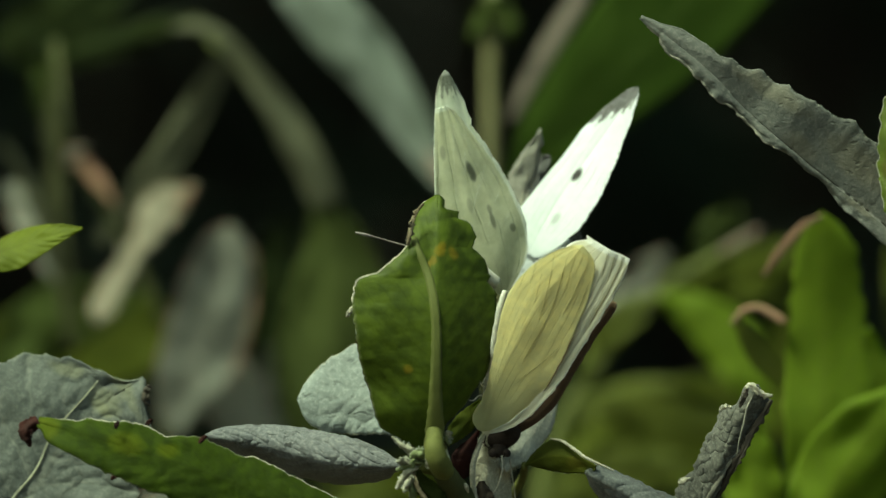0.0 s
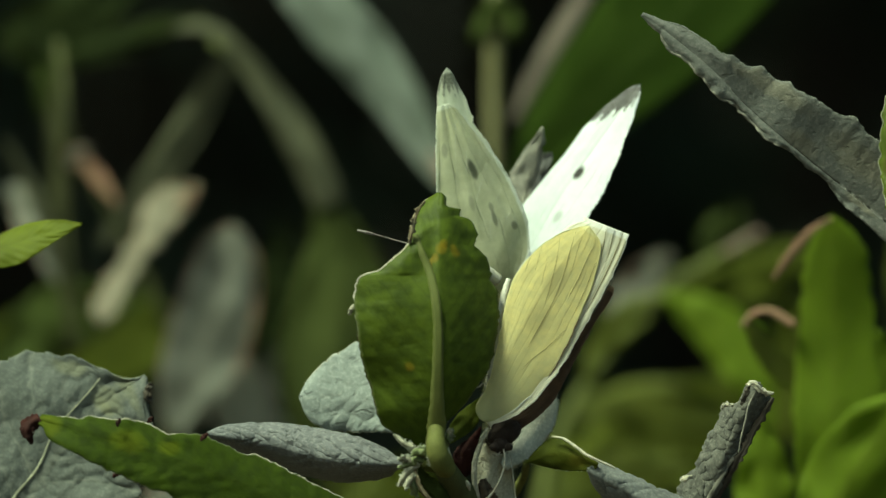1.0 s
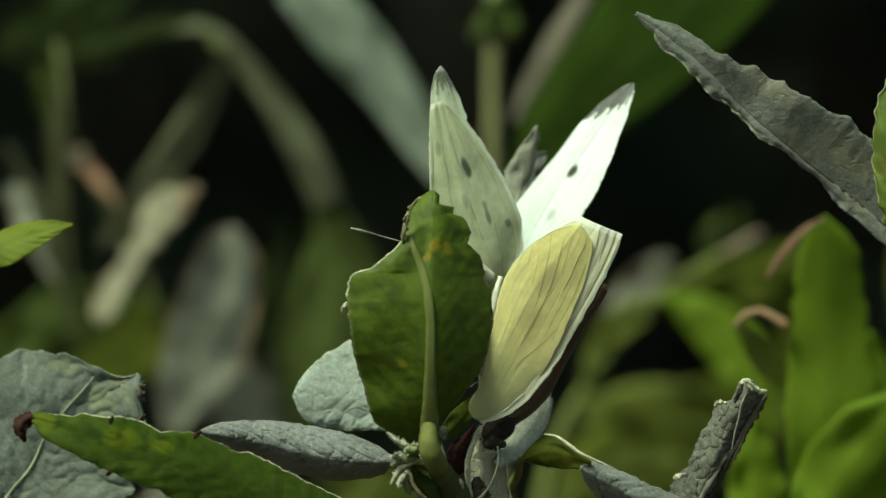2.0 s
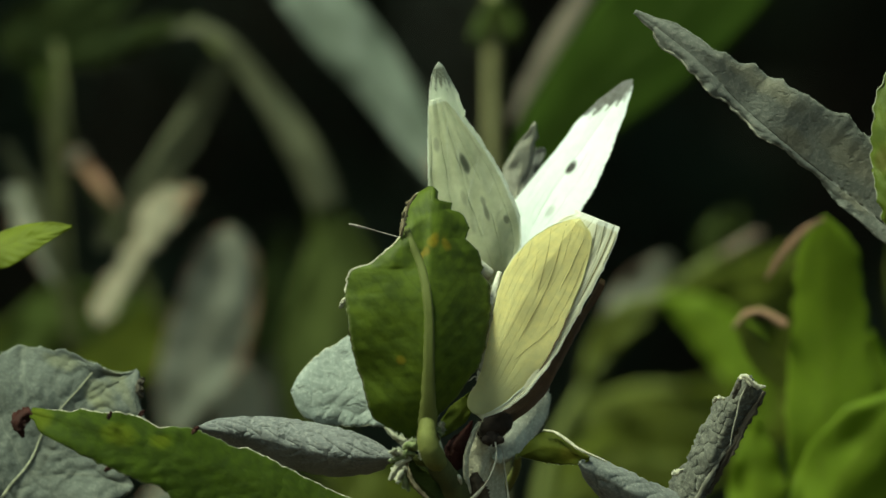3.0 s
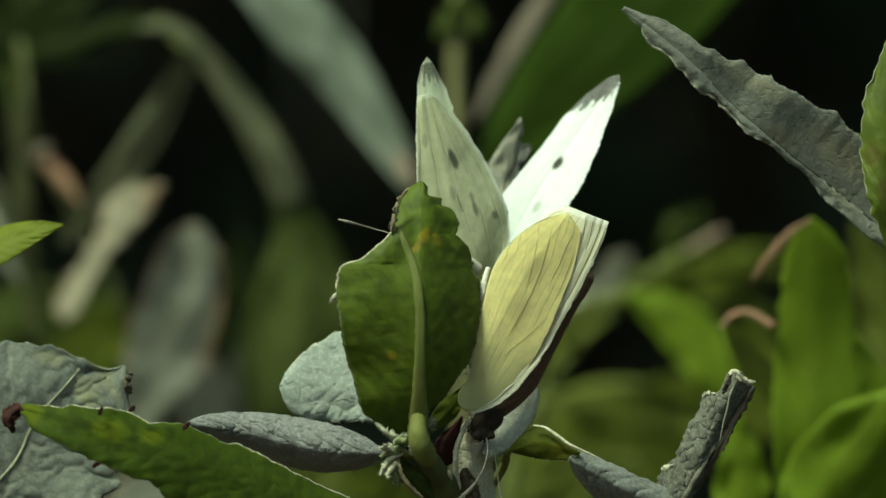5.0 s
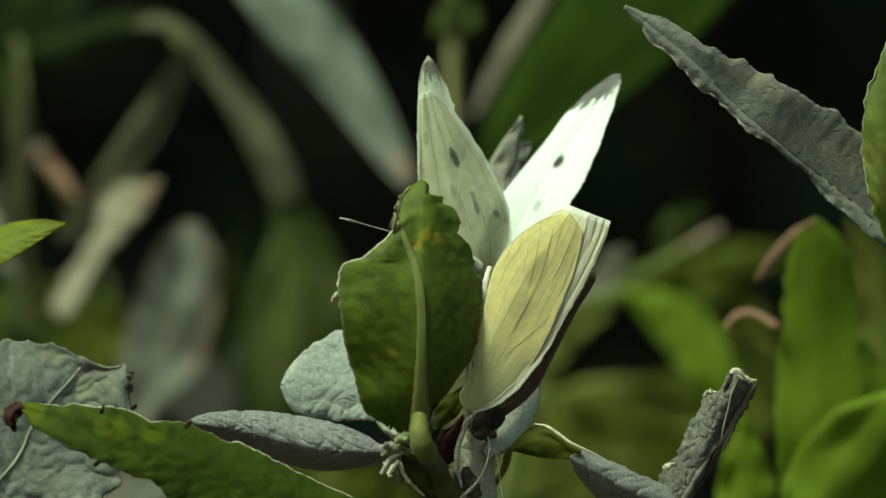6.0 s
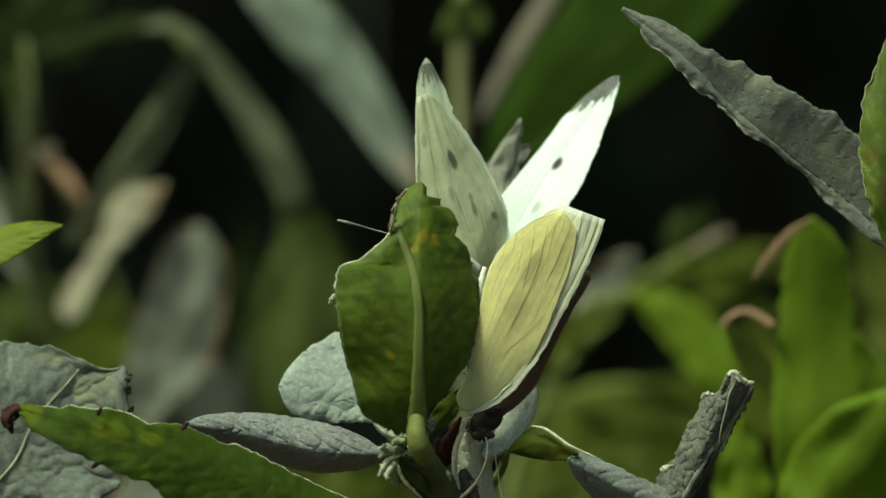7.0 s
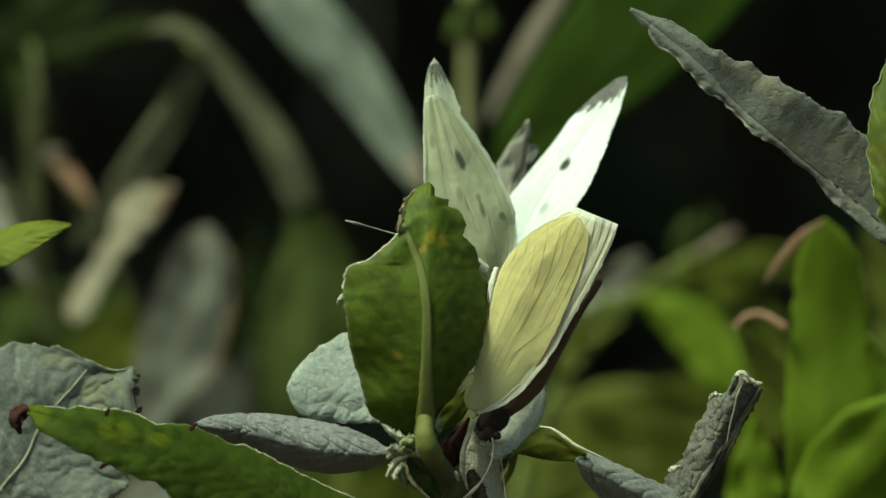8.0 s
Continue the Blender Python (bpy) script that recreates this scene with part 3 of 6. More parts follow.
def tube(name, parent, points, radii, mat, sides=10, steps=24, label="", rough=0.0, seed=1, flat=1.0):
    """A round stem, limb or feeler along a smooth line; radii in mm; flat squeezes it from front to back."""
    c = curve_points(points, steps)
    r = np.interp(np.linspace(0, len(radii) - 1, steps + 1), np.arange(len(radii)), radii) * 0.001
    tan = np.gradient(c, axis=0)
    tan /= np.linalg.norm(tan, axis=1)[:, None]
    ref = np.array((0.31, 0.9, 0.2))
    verts, faces, uvs = [], [], []
    for i in range(steps + 1):
        x = np.cross(tan[i], ref)
        x /= np.linalg.norm(x)
        y = np.cross(tan[i], x)
        for k in range(sides):
            a = 2 * math.pi * k / sides
            q = r[i] * (1 + rough * noise.noise((i * 0.9, k * 1.7, seed * 3.1)))
            verts.append(c[i] + q * (math.cos(a) * x + math.sin(a) * y) * (1, flat, 1))
            uvs.append((i / steps, k / sides))
    for i in range(steps):
        for k in range(sides):
            a, b = i * sides + k, i * sides + (k + 1) % sides
            faces.append((a, b, b + sides, a + sides))
    faces.append(tuple(range(sides - 1, -1, -1)))
    faces.append(tuple(steps * sides + k for k in range(sides)))
    return mesh_object(name, verts, faces, mat, parent, uvs, label)


def ball(name, parent, centre, size, mat, axis=(0, 0, 1), label=""):
    """A rounded body part: half-sizes in mm along and across its axis."""
    bm = bmesh.new()
    bmesh.ops.create_icosphere(bm, subdivisions=3, radius=1.0)
    turn = Vector(axis).to_track_quat("Z", "Y").to_matrix().to_4x4()
    m = Matrix.Translation(centre) @ turn @ Matrix.Diagonal((size[1] * 0.001, size[1] * 0.001, size[0] * 0.001, 1))
    bm.transform(m)
    verts = [v.co.copy() for v in bm.verts]
    faces = [tuple(v.index for v in f.verts) for f in bm.faces]
    bm.free()
    return mesh_object(name, verts, faces, mat, parent, None, label)


def fur(name, parent, centre, size, axis, count, length, mat, seed=3):
    """Short hairs standing off a rounded body, thin three-sided spikes in one mesh."""
    rng = random.Random(seed)
    turn = Vector(axis).to_track_quat("Z", "Y").to_matrix()
    verts, faces = [], []
    for _ in range(count):
        d = Vector((rng.gauss(0, 1), rng.gauss(0, 1), rng.gauss(0, 1))).normalized()
        p = Vector(centre) + turn @ Vector((d.x * size[1], d.y * size[1], d.z * size[0])) * 0.001
        way = (turn @ d + Vector((rng.gauss(0, 0.35), rng.gauss(0, 0.35), rng.gauss(0, 0.35)))).normalized()
        x = way.orthogonal().normalized() * 0.00004
        y = way.cross(x)
        k = len(verts)
        verts += [p + x, p - 0.5 * x + 0.87 * y, p - 0.5 * x - 0.87 * y, p + way * length * 0.001 * rng.uniform(0.5, 1.2)]
        faces += [(k, k + 1, k + 3), (k + 1, k + 2, k + 3), (k + 2, k, k + 3)]
    return mesh_object(name, verts, faces, mat, parent)


def thing(name, at, label, category, group="", kind=""):
    ob = new(name)
    ob.location = at
    ob.empty_display_size = 0.01
    return tagged(ob, label, category, group, kind)


# ---- ground and surroundings ----
def ground():
    n, half = 60, 300.0
    verts, faces = [], []
    for i in range(n + 1):
        for j in range(n + 1):
            x = math.copysign(abs(2 * i / n - 1) ** 5, 2 * i / n - 1) * half
            y = math.copysign(abs(2 * j / n - 1) ** 5, 2 * j / n - 1) * half
            z = 0.012 * noise.noise((x * 3, y * 3, 0)) - 0.006
            verts.append((x, y, z))
    for i in range(n):
        for j in range(n):
            a = i * (n + 1) + j
            faces.append((a, a + n + 1, a + n + 2, a + 1))
    tagged(mesh_object("ground", verts, faces, M["soil"]), "dark bare garden soil under the shrubs", "soil", kind="structure")


def leaf_bank(count, seed, place, label):
    """Hedge foliage: many small pointed leaves strewn by place(rng), as one mesh."""
    rng = random.Random(seed)
    verts, faces, uvs = [], [], []
    for _ in range(count):
        p = Vector(place(rng))
        size = rng.uniform(0.06, 0.12)
        d = Vector((rng.gauss(0, 1), rng.gauss(0, 1), rng.gauss(-0.4, 0.6))).normalized()
        s = Matrix.Rotation(rng.uniform(0, 6.28), 3, d) @ d.orthogonal().normalized()
        up = d.cross(s)
        k = len(verts)
        verts += [p, p + d * size * 0.5 + s * size * 0.24 + up * size * 0.06, p + d * size, p + d * size * 0.5 - s * size * 0.24 + up * size * 0.06]
        uvs += [(0, 0.5), (0.5, 1), (1, 0.5), (0.5, 0)]
        faces += [(k, k + 1, k + 2), (k, k + 2, k + 3)]
    return tagged(mesh_object("hedge_foliage", verts, faces, M["thicket"], None, uvs), label, "hedge", kind="stuff")


def thicket():
    """The shaded inside of the shrubbery behind. Added out of view: an overhang to shade it, a board fence to close it,
    and a hedge behind the camera.
    """
    def bank(rng):
        z = rng.uniform(0.03, 2.3)
        front = 1.35 - 0.80 * max(0.0, min(1.0, (z - 1.02) / 0.25))
        return rng.uniform(-1.7, 1.7), front + abs(rng.gauss(0, 0.30)), z

    def shading_overhang(rng):
        return rng.uniform(-1.7, 1.7), rng.uniform(0.5, 2.3), 1.24 + 0.12 * rng.random() + 0.25 * rng.random() ** 3

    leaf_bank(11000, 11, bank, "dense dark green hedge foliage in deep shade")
    # unseen leaves above, added only to darken what lies behind
    leaf_bank(11000, 12, shading_overhang, "unseen hedge overhang added to shade the background")
    # added behind the camera to cut the low light from the front
    leaf_bank(5000, 13, lambda rng: (rng.uniform(-3.5, 3.5), -2.6 - abs(rng.gauss(0, 0.25)), rng.uniform(0.03, 2.6)), "unseen hedge added behind the camera to block low light")
    # added backing, hidden by the foliage, that closes the dark
    fence = thing("closing_fence", (0, 2.3, 0), "unseen dark board fence added to close the back", "fence", kind="structure")
    for k in range(30):
        x0 = -2.3 + k * 0.155
        bm = bmesh.new()
        bmesh.ops.create_cube(bm, size=1.0)
        bm.transform(Matrix.Translation((x0, 2.3 + 0.004 * (k % 2), 1.1)) @ Matrix.Diagonal((0.153, 0.02, 2.24, 1)))
        bmesh.ops.bevel(bm, geom=bm.edges[:], offset=0.003, segments=1, affect="EDGES")
        bm.verts.index_update()
        v = [q.co.copy() for q in bm.verts]
        f = [tuple(q.index for q in g.verts) for g in bm.faces]
        bm.free()
        mesh_object("board", v, f, M["fence_dark"], fence)


ground()
thicket()


# ---- the shrub that the butterflies sit on ----
shrub = thing("shrub", (0.004, 0.006, 0), "grey-felted shrub shoot with nibbled green leaves", "shrub")
FOOT = (0.004, 0.006, -0.01)
tube("stem", shrub, [FOOT, (0.012, 0.008, 0.45), (0.008, 0.004, 0.80), (0.00225, 0.0020, 0.87095), (0.00050, 0.0005, 0.87382), (-0.00100, -0.0020, 0.87640), (-0.00199, -0.0035, 0.87801)],
     [4.0, 3.4, 2.4, 1.75, 1.35, 1.2, 1.0], M["stem_olive"], 14, 80, "green main stem", 0.06)

front_leaf = blade("leaf", shrub, [(-0.00248, -0.0040, 0.87920), (-0.00235, -0.0065, 0.88398), (-0.00228, -0.0080, 0.88957), (-0.00222, -0.0078, 0.89636), (-0.00211, -0.0052, 0.90254), (-0.00212, -0.0015, 0.90716)], (2.47, 3.06, 3.53, 4.06, 4.41, 4.76, 5.11, 5.66, 6.02, 6.13, 6.24, 6.35, 6.52, 6.61, 6.69, 6.77, 6.89, 6.97, 7.03, 7.08, 7.13, 7.21, 7.32, 7.42, 7.53, 7.69, 7.80, 7.91, 8.01, 8.12, 8.27, 8.37, 8.47, 8.57, 8.63, 8.67, 8.70, 8.73, 8.77, 8.82, 8.85, 8.88, 8.91, 8.96, 9.00, 9.03, 9.07, 9.10, 9.15, 9.17, 9.14, 9.11, 9.06, 9.01, 8.96, 8.91, 8.87, 8.68, 8.51, 6.95, 6.42, 5.94, 5.61, 5.29, 4.97, 4.64, 4.13, 3.84, 3.58, 3.42, 3.23, 3.19, 3.16, 3.13, 3.09, 3.01, 2.95, 2.90, 2.84, 2.75, 2.66, 2.57, 2.48, 2.39, 2.19, 2.05, 1.91, 1.66, 1.24, 0.83, 0.31), (0.28, 0.35, 0.43, 0.50, 0.53, 0.55, 0.58, 0.62, 0.81, 1.02, 1.23, 1.48, 1.84, 2.09, 2.33, 2.55, 2.89, 3.11, 3.34, 3.58, 3.81, 4.17, 4.39, 4.61, 4.83, 5.12, 5.26, 5.41, 5.55, 5.68, 5.83, 5.93, 6.03, 6.09, 6.15, 6.19, 6.24, 6.30, 6.36, 6.45, 6.51, 6.55, 6.58, 6.63, 6.67, 6.69, 6.69, 6.69, 6.68, 6.68, 6.65, 6.60, 6.53, 6.48, 6.28, 6.07, 5.79, 5.60, 5.69, 5.77, 5.67, 5.51, 5.41, 5.31, 5.21, 5.11, 4.80, 4.55, 4.19, 3.76, 3.87, 3.95, 4.04, 4.12, 4.06, 3.86, 3.70, 3.55, 3.39, 3.07, 2.18, 2.12, 2.16, 2.23, 0.88, 0.63, 0.64, 0.66, 0.68, 0.48, 0.00),
      M["leaf_front"], lean=(0.10, 0.42), cup=(0.05, 0.42), ripple=1.1, teeth=0.07, tooth_count=27, quilt=0.07, veins=13, slant=3.6, thick=0.35,
      fray=0.10, nu=180, nv=18, seed=5, wild=0.18, crimp=(0.05, 0.06), crimps=30, crease=(0.07, 1.3), label="broad dark green leaf with a nibbled tip and orange specks", rib=0.80, rib_out=-0.03, rib_mat=M["rib_olive"],
      rib_foot=0.7, rib_path=[(-0.00248, -0.0060, 0.87914), (-0.00235, -0.0060, 0.88397), (-0.00223, -0.0070, 0.88894), (-0.00223, -0.0070, 0.89295), (-0.00253, -0.0070, 0.89574), (-0.00291, -0.0070, 0.89771), (-0.00365, -0.0070, 0.89975), (-0.00433, -0.0070, 0.90130), (-0.00476, -0.0070, 0.90241)], fuzz=700, fuzz_length=0.22)
rim(front_leaf, -1, 0.55, 0.80, 0.11, "felt_wool", 7)
rim(front_leaf, -1, 0.06, 0.44, 0.06, "withered", 8, "thin dark leaf edge")
blade("leaf_curl", front_leaf, [(-0.01133, -0.0060, 0.89499), (-0.01175, -0.0064, 0.89449), (-0.01201, -0.0062, 0.89387)], (0.1, 0.2, 0.25, 0.15), (0.1, 0.2, 0.2, 0.1), M["felt_wool"], ripple=0.3, nu=16, nv=4, seed=26, wild=0.2, label="pale curled fleck of leaf edge")
blade("bitten_edge", front_leaf, [(-0.00538, -0.0062, 0.90167), (-0.00513, -0.0064, 0.90303), (-0.00489, -0.0063, 0.90427), (-0.00439, -0.0060, 0.90539), (-0.00372, -0.0058, 0.90625)], (0.10, 0.24, 0.30, 0.16, 0.06), (0.12, 0.28, 0.25, 0.19, 0.06), M["bitten"], ripple=0.4, nu=50, nv=4, seed=21, wild=0.45, crimp=(0.2, 0.2), crimps=22,
      label="brown dried edge where the leaf was eaten")
rim(front_leaf, -1, 0.86, 0.985, 0.09, "felt_wool", 9)

round_leaf = blade("leaf", shrub, [(-0.00527, 0.0030, 0.88238), (-0.01094, 0.0050, 0.88422), (-0.01782, 0.0060, 0.88445)], (1.61, 1.82, 2.04, 2.30, 2.43, 2.53, 2.65, 2.79, 2.94, 3.08, 3.20, 3.33, 3.42, 3.50, 3.58, 3.63, 3.68, 3.71, 3.73, 3.74, 3.74, 3.73, 3.71, 3.68, 3.59, 3.49, 3.40, 3.15, 2.93, 2.66, 2.19, 1.55, 0.00), (1.75, 2.28, 2.79, 3.38, 3.78, 4.06, 4.41, 4.72, 5.05, 5.41, 5.81, 6.05, 6.18, 6.34, 6.53, 6.45, 6.38, 6.34, 6.14, 5.79, 5.47, 5.16, 4.92, 4.74, 4.39, 4.06, 3.68, 3.23, 2.85, 2.46, 1.92, 1.42, 0.00),
      M["felt_pale"], lean=(-0.1, 0.3), cup=(0.1, 0.1), ripple=0.5, teeth=0.10, tooth_count=22, crease=(0.16, 1.7), fray=0.08, nu=80, nv=20, seed=6, wild=0.22, thick=0.45, fuzz=1300, fuzz_length=0.3, crimp=(0.1, 0.1),
      label="rounded pale grey felted leaf")
rim(round_leaf, 1, 0.25, 0.97, 0.07, "felt_wool", 3)
rim(round_leaf, -1, 0.15, 0.97, 0.06, "felt_wool", 2)

blade("leaf", shrub, [(-0.00585, -0.0020, 0.87734), (-0.01083, -0.0020, 0.87746), (-0.01646, -0.0010, 0.87837), (-0.02213, 0.0010, 0.87968), (-0.02799, 0.0020, 0.88053)], (0.46, 0.59, 0.75, 1.50, 1.69, 1.88, 2.02, 2.14, 2.27, 2.43, 2.54, 2.64, 2.75, 2.84, 2.84, 2.85, 2.86, 2.86, 2.82, 2.79, 2.76, 2.69, 2.63, 2.58, 2.53, 2.46, 2.40, 2.33, 2.26, 2.18, 2.08, 1.97, 1.86, 1.73, 1.58, 1.38, 1.19, 0.99, 0.77, 0.50, 0.00), (0.47, 0.63, 0.81, 1.22, 1.59, 1.85, 2.10, 2.31, 2.46, 2.60, 2.73, 2.80, 2.84, 2.88, 2.90, 2.93, 2.92, 2.91, 2.90, 2.88, 2.86, 2.82, 2.77, 2.72, 2.66, 2.59, 2.48, 2.37, 2.26, 2.16, 2.04, 1.92, 1.81, 1.70, 1.57, 1.43, 1.30, 1.11, 0.86, 0.55, 0.00),
      M["felt_quilted"], lean=(1.0, 0.2), cup=(1.8, 0.6), ripple=0.4, teeth=0.05, quilt=0.25, veins=9, slant=2.6, crease=(0.32, 1.35), fray=0.05, nu=120, nv=26, seed=7, wild=0.15, thick=0.45, fuzz=500, fuzz_length=0.2,
      label="grey felted leaf arching sideways with a wrinkled back")

long_leaf = blade("leaf", shrub, [(-0.01080, -0.0040, 0.86871), (-0.02067, -0.0060, 0.87394), (-0.02987, -0.0080, 0.87766), (-0.03723, -0.0090, 0.88003), (-0.04154, -0.0090, 0.88126), (-0.04580, -0.0080, 0.88229)], (3.35, 3.45, 3.86, 4.16, 4.47, 4.88, 5.09, 5.11, 5.13, 5.15, 5.16, 5.17, 5.18, 5.19, 5.19, 5.19, 5.18, 5.17, 5.15, 5.12, 5.10, 5.11, 5.10, 5.10, 5.09, 5.07, 5.05, 5.03, 5.01, 4.98, 4.92, 4.77, 4.57, 4.14, 3.83, 3.77, 3.75, 3.78, 3.80, 3.82, 3.76, 3.68, 3.61, 3.53, 3.42, 3.34, 3.24, 3.10, 2.99, 2.87, 2.72, 2.61, 2.51, 2.38, 2.29, 2.17, 2.01, 1.88, 1.48, 0.64, 0.41), (3.60, 3.60, 3.58, 3.53, 3.48, 3.42, 3.38, 3.35, 3.31, 3.25, 3.19, 3.14, 3.13, 3.14, 3.24, 3.25, 3.24, 3.25, 3.27, 3.30, 3.34, 3.39, 3.44, 3.52, 3.19, 3.00, 2.99, 3.12, 3.20, 3.26, 3.20, 3.16, 3.32, 3.29, 3.17, 2.94, 2.78, 2.61, 2.18, 2.39, 2.57, 2.72, 2.74, 2.77, 2.72, 2.62, 2.45, 2.04, 2.07, 1.99, 1.88, 1.83, 1.78, 1.24, 1.14, 1.05, 0.94, 0.89, 0.84, 0.75, 0.65),
      M["leaf_long"], lean=(-0.25, 0.4), cup=(0.0, 0.25), ripple=0.7, teeth=0.12, tooth_count=15, quilt=0.05, crease=(0.10, 1.6), veins=14, slant=3.0, fray=0.14, nu=170, nv=18, seed=8, wild=0.18, thick=0.4,
      crimp=(0.08, 0.15), crimps=26, label="long green leaf with a brown shrivelled tip", fuzz=900, fuzz_length=0.25)
rim(long_leaf, 1, 0.02, 0.42, 0.08, "felt_wool", 4)
rim(long_leaf, 1, 0.60, 0.97, 0.09, "felt_wool", 5)
for at, turn in (((-0.02780, -0.0088, 0.88052), 0.3), ((-0.03708, -0.0095, 0.88214), -0.2), ((-0.03386, -0.0060, 0.88223), 0.1), ((-0.03820, 0.0045, 0.87593), 0.6)):
    a = Vector(at)
    blade("bite_mark", long_leaf, [tuple(a + Vector((-0.0002 - 0.0004 * turn, 0, -0.0004))), tuple(a), tuple(a + Vector((0.0003 + 0.0005 * turn, 0, 0.0004)))], (0.08, 0.26, 0.22, 0.05), (0.08, 0.2, 0.26, 0.05), M["withered"],
          ripple=0.3, nu=14, nv=4, seed=int(27 + 10 * turn), wild=0.2, label="small dark nibble mark")
blade("dry_tip", long_leaf, [(-0.04577, -0.0084, 0.88254), (-0.04685, -0.0088, 0.88181), (-0.04710, -0.0088, 0.88107), (-0.04665, -0.0082, 0.87970)], (0.5, 0.9, 0.75, 0.55, 0.12), (0.6, 0.85, 0.9, 0.45, 0.12), M["withered"], lean=(0.5, 0.6), ripple=0.5, wild=0.25, nu=30, nv=8, seed=9,
      label="dark red-brown withered leaf tip")

ragged = blade("leaf", shrub, [(-0.05300, 0.0040, 0.86616), (-0.04748, 0.0060, 0.87425), (-0.04376, 0.0070, 0.87957), (-0.04004, 0.0080, 0.88364), (-0.03529, 0.0090, 0.88672)], (4.18, 1.75, 0.60, 6.41, 7.16, 7.76, 8.36, 8.87, 9.17, 9.55, 9.85, 10.16, 10.46, 10.76, 11.07, 11.46, 11.57, 11.66, 11.73, 11.80, 11.87, 11.96, 12.04, 12.13, 12.22, 12.27, 12.15, 12.01, 11.92, 11.85, 11.78, 11.67, 11.35, 10.95, 10.64, 10.27, 9.08, 8.42, 6.92, 6.62, 5.27, 3.54, 3.03, 1.88, 1.22, 0.66, 0.37, 0.16, 0.00), (0.00, 0.00, 0.00, 0.21, 1.21, 2.02, 2.82, 3.63, 4.43, 5.44, 6.24, 7.04, 7.84, 8.64, 9.43, 10.13, 10.05, 9.97, 9.89, 9.80, 9.72, 9.63, 9.56, 9.49, 9.45, 9.57, 9.69, 9.85, 10.11, 10.00, 9.85, 8.34, 8.36, 8.37, 8.37, 8.36, 8.35, 8.33, 8.30, 8.24, 8.05, 7.83, 7.54, 7.20, 6.81, 3.66, 2.51, 1.95, 0.15),
      M["felt_blotched"], lean=(0.0, -0.12), cup=(0.1, -0.05), ripple=1.6, teeth=0.12, tooth_count=21, quilt=0.28, veins=8, slant=2.0, crease=(0.26, 1.8), fray=0.30, nu=130, nv=30, seed=10, wild=0.25, thick=0.5,
      crimp=(0.25, 0.25), label="broad grey felted leaf with a ragged edge", rib=0.17, rib_mat=M["rib_sage"], rib_path=[(-0.05012, 0.0060, 0.87267), (-0.04912, 0.0060, 0.87412), (-0.04798, 0.0060, 0.87538), (-0.04676, 0.0065, 0.87725), (-0.04597, 0.0070, 0.87925), (-0.04493, 0.0075, 0.88101), (-0.04351, 0.0080, 0.88276), (-0.04180, 0.0080, 0.88465), (-0.04035, 0.0090, 0.88647)], fuzz=900, fuzz_length=0.3, rib_out=0.32)
blade("dry_corner", ragged, [(-0.03458, 0.0075, 0.88366), (-0.03489, 0.0074, 0.88479), (-0.03445, 0.0075, 0.88593)], (0.2, 0.5, 0.62, 0.3), (0.1, 0.25, 0.25, 0.15), M["dry_dark"], ripple=0.6, nu=24, nv=5, seed=33, wild=0.5, label="brown dried leaf corner")

fold = blade("leaf", shrub, [(0.00743, 0.0000, 0.87740), (0.01096, -0.0020, 0.87852), (0.01529, -0.0030, 0.87731)], (0.00, 0.28, 0.53, 0.76, 0.95, 1.09, 1.26, 1.48, 1.65, 1.78, 1.67, 1.49, 1.30, 1.13, 0.96, 0.81, 0.68, 0.57, 0.45, 0.31, 0.16), (0.00, 0.25, 0.52, 0.80, 1.07, 1.32, 1.50, 1.63, 1.73, 1.78, 1.81, 1.82, 1.81, 1.77, 1.70, 1.56, 1.40, 1.24, 1.08, 0.92, 0.36), M["leaf_fold"], lean=(0.5, 0.3), ripple=0.4, fray=0.06, nu=50, nv=9, seed=11, wild=0.12, fuzz=150,
      label="folded green leaf turning up its edge")
tube("leaf_edge", fold, [(0.01021, -0.0022, 0.88039), (0.01145, -0.0026, 0.88016), (0.01280, -0.0032, 0.87930), (0.01416, -0.0036, 0.87832), (0.01590, -0.0036, 0.87751), (0.01727, -0.0036, 0.87689)], [0.08, 0.17, 0.20, 0.18, 0.14, 0.06], M["felt_wool"], 8, 30, "pale downy rim", 0.35)
blade("leaf", shrub, [(0.01417, -0.0030, 0.87675), (0.01716, -0.0030, 0.87507), (0.02154, -0.0020, 0.87267), (0.02597, 0.0000, 0.87041)], (0.06, 1.33, 1.53, 1.58, 1.61, 1.63, 1.65, 1.69, 1.75, 1.81, 1.86, 1.89, 1.91, 1.93, 1.94, 1.95, 1.99, 2.06, 2.11, 2.17, 2.17, 2.15, 2.13, 2.11, 2.09), (0.00, 0.55, 1.13, 1.40, 1.66, 1.93, 2.13, 2.34, 2.49, 2.50, 2.51, 2.53, 2.54, 2.46, 2.36, 2.27, 2.19, 2.10, 2.03, 1.95, 1.83, 1.72, 1.60, 1.47, 1.35), M["felt_grey"], lean=(0.5, 0.8), cup=(0.6, 0.8),
      ripple=0.5, quilt=0.15, crease=(0.28, 1.8), fray=0.08, nu=80, nv=18, seed=12, wild=0.15, thick=0.45, fuzz=400, fuzz_length=0.25, label="rolled grey underside of a drooping leaf")

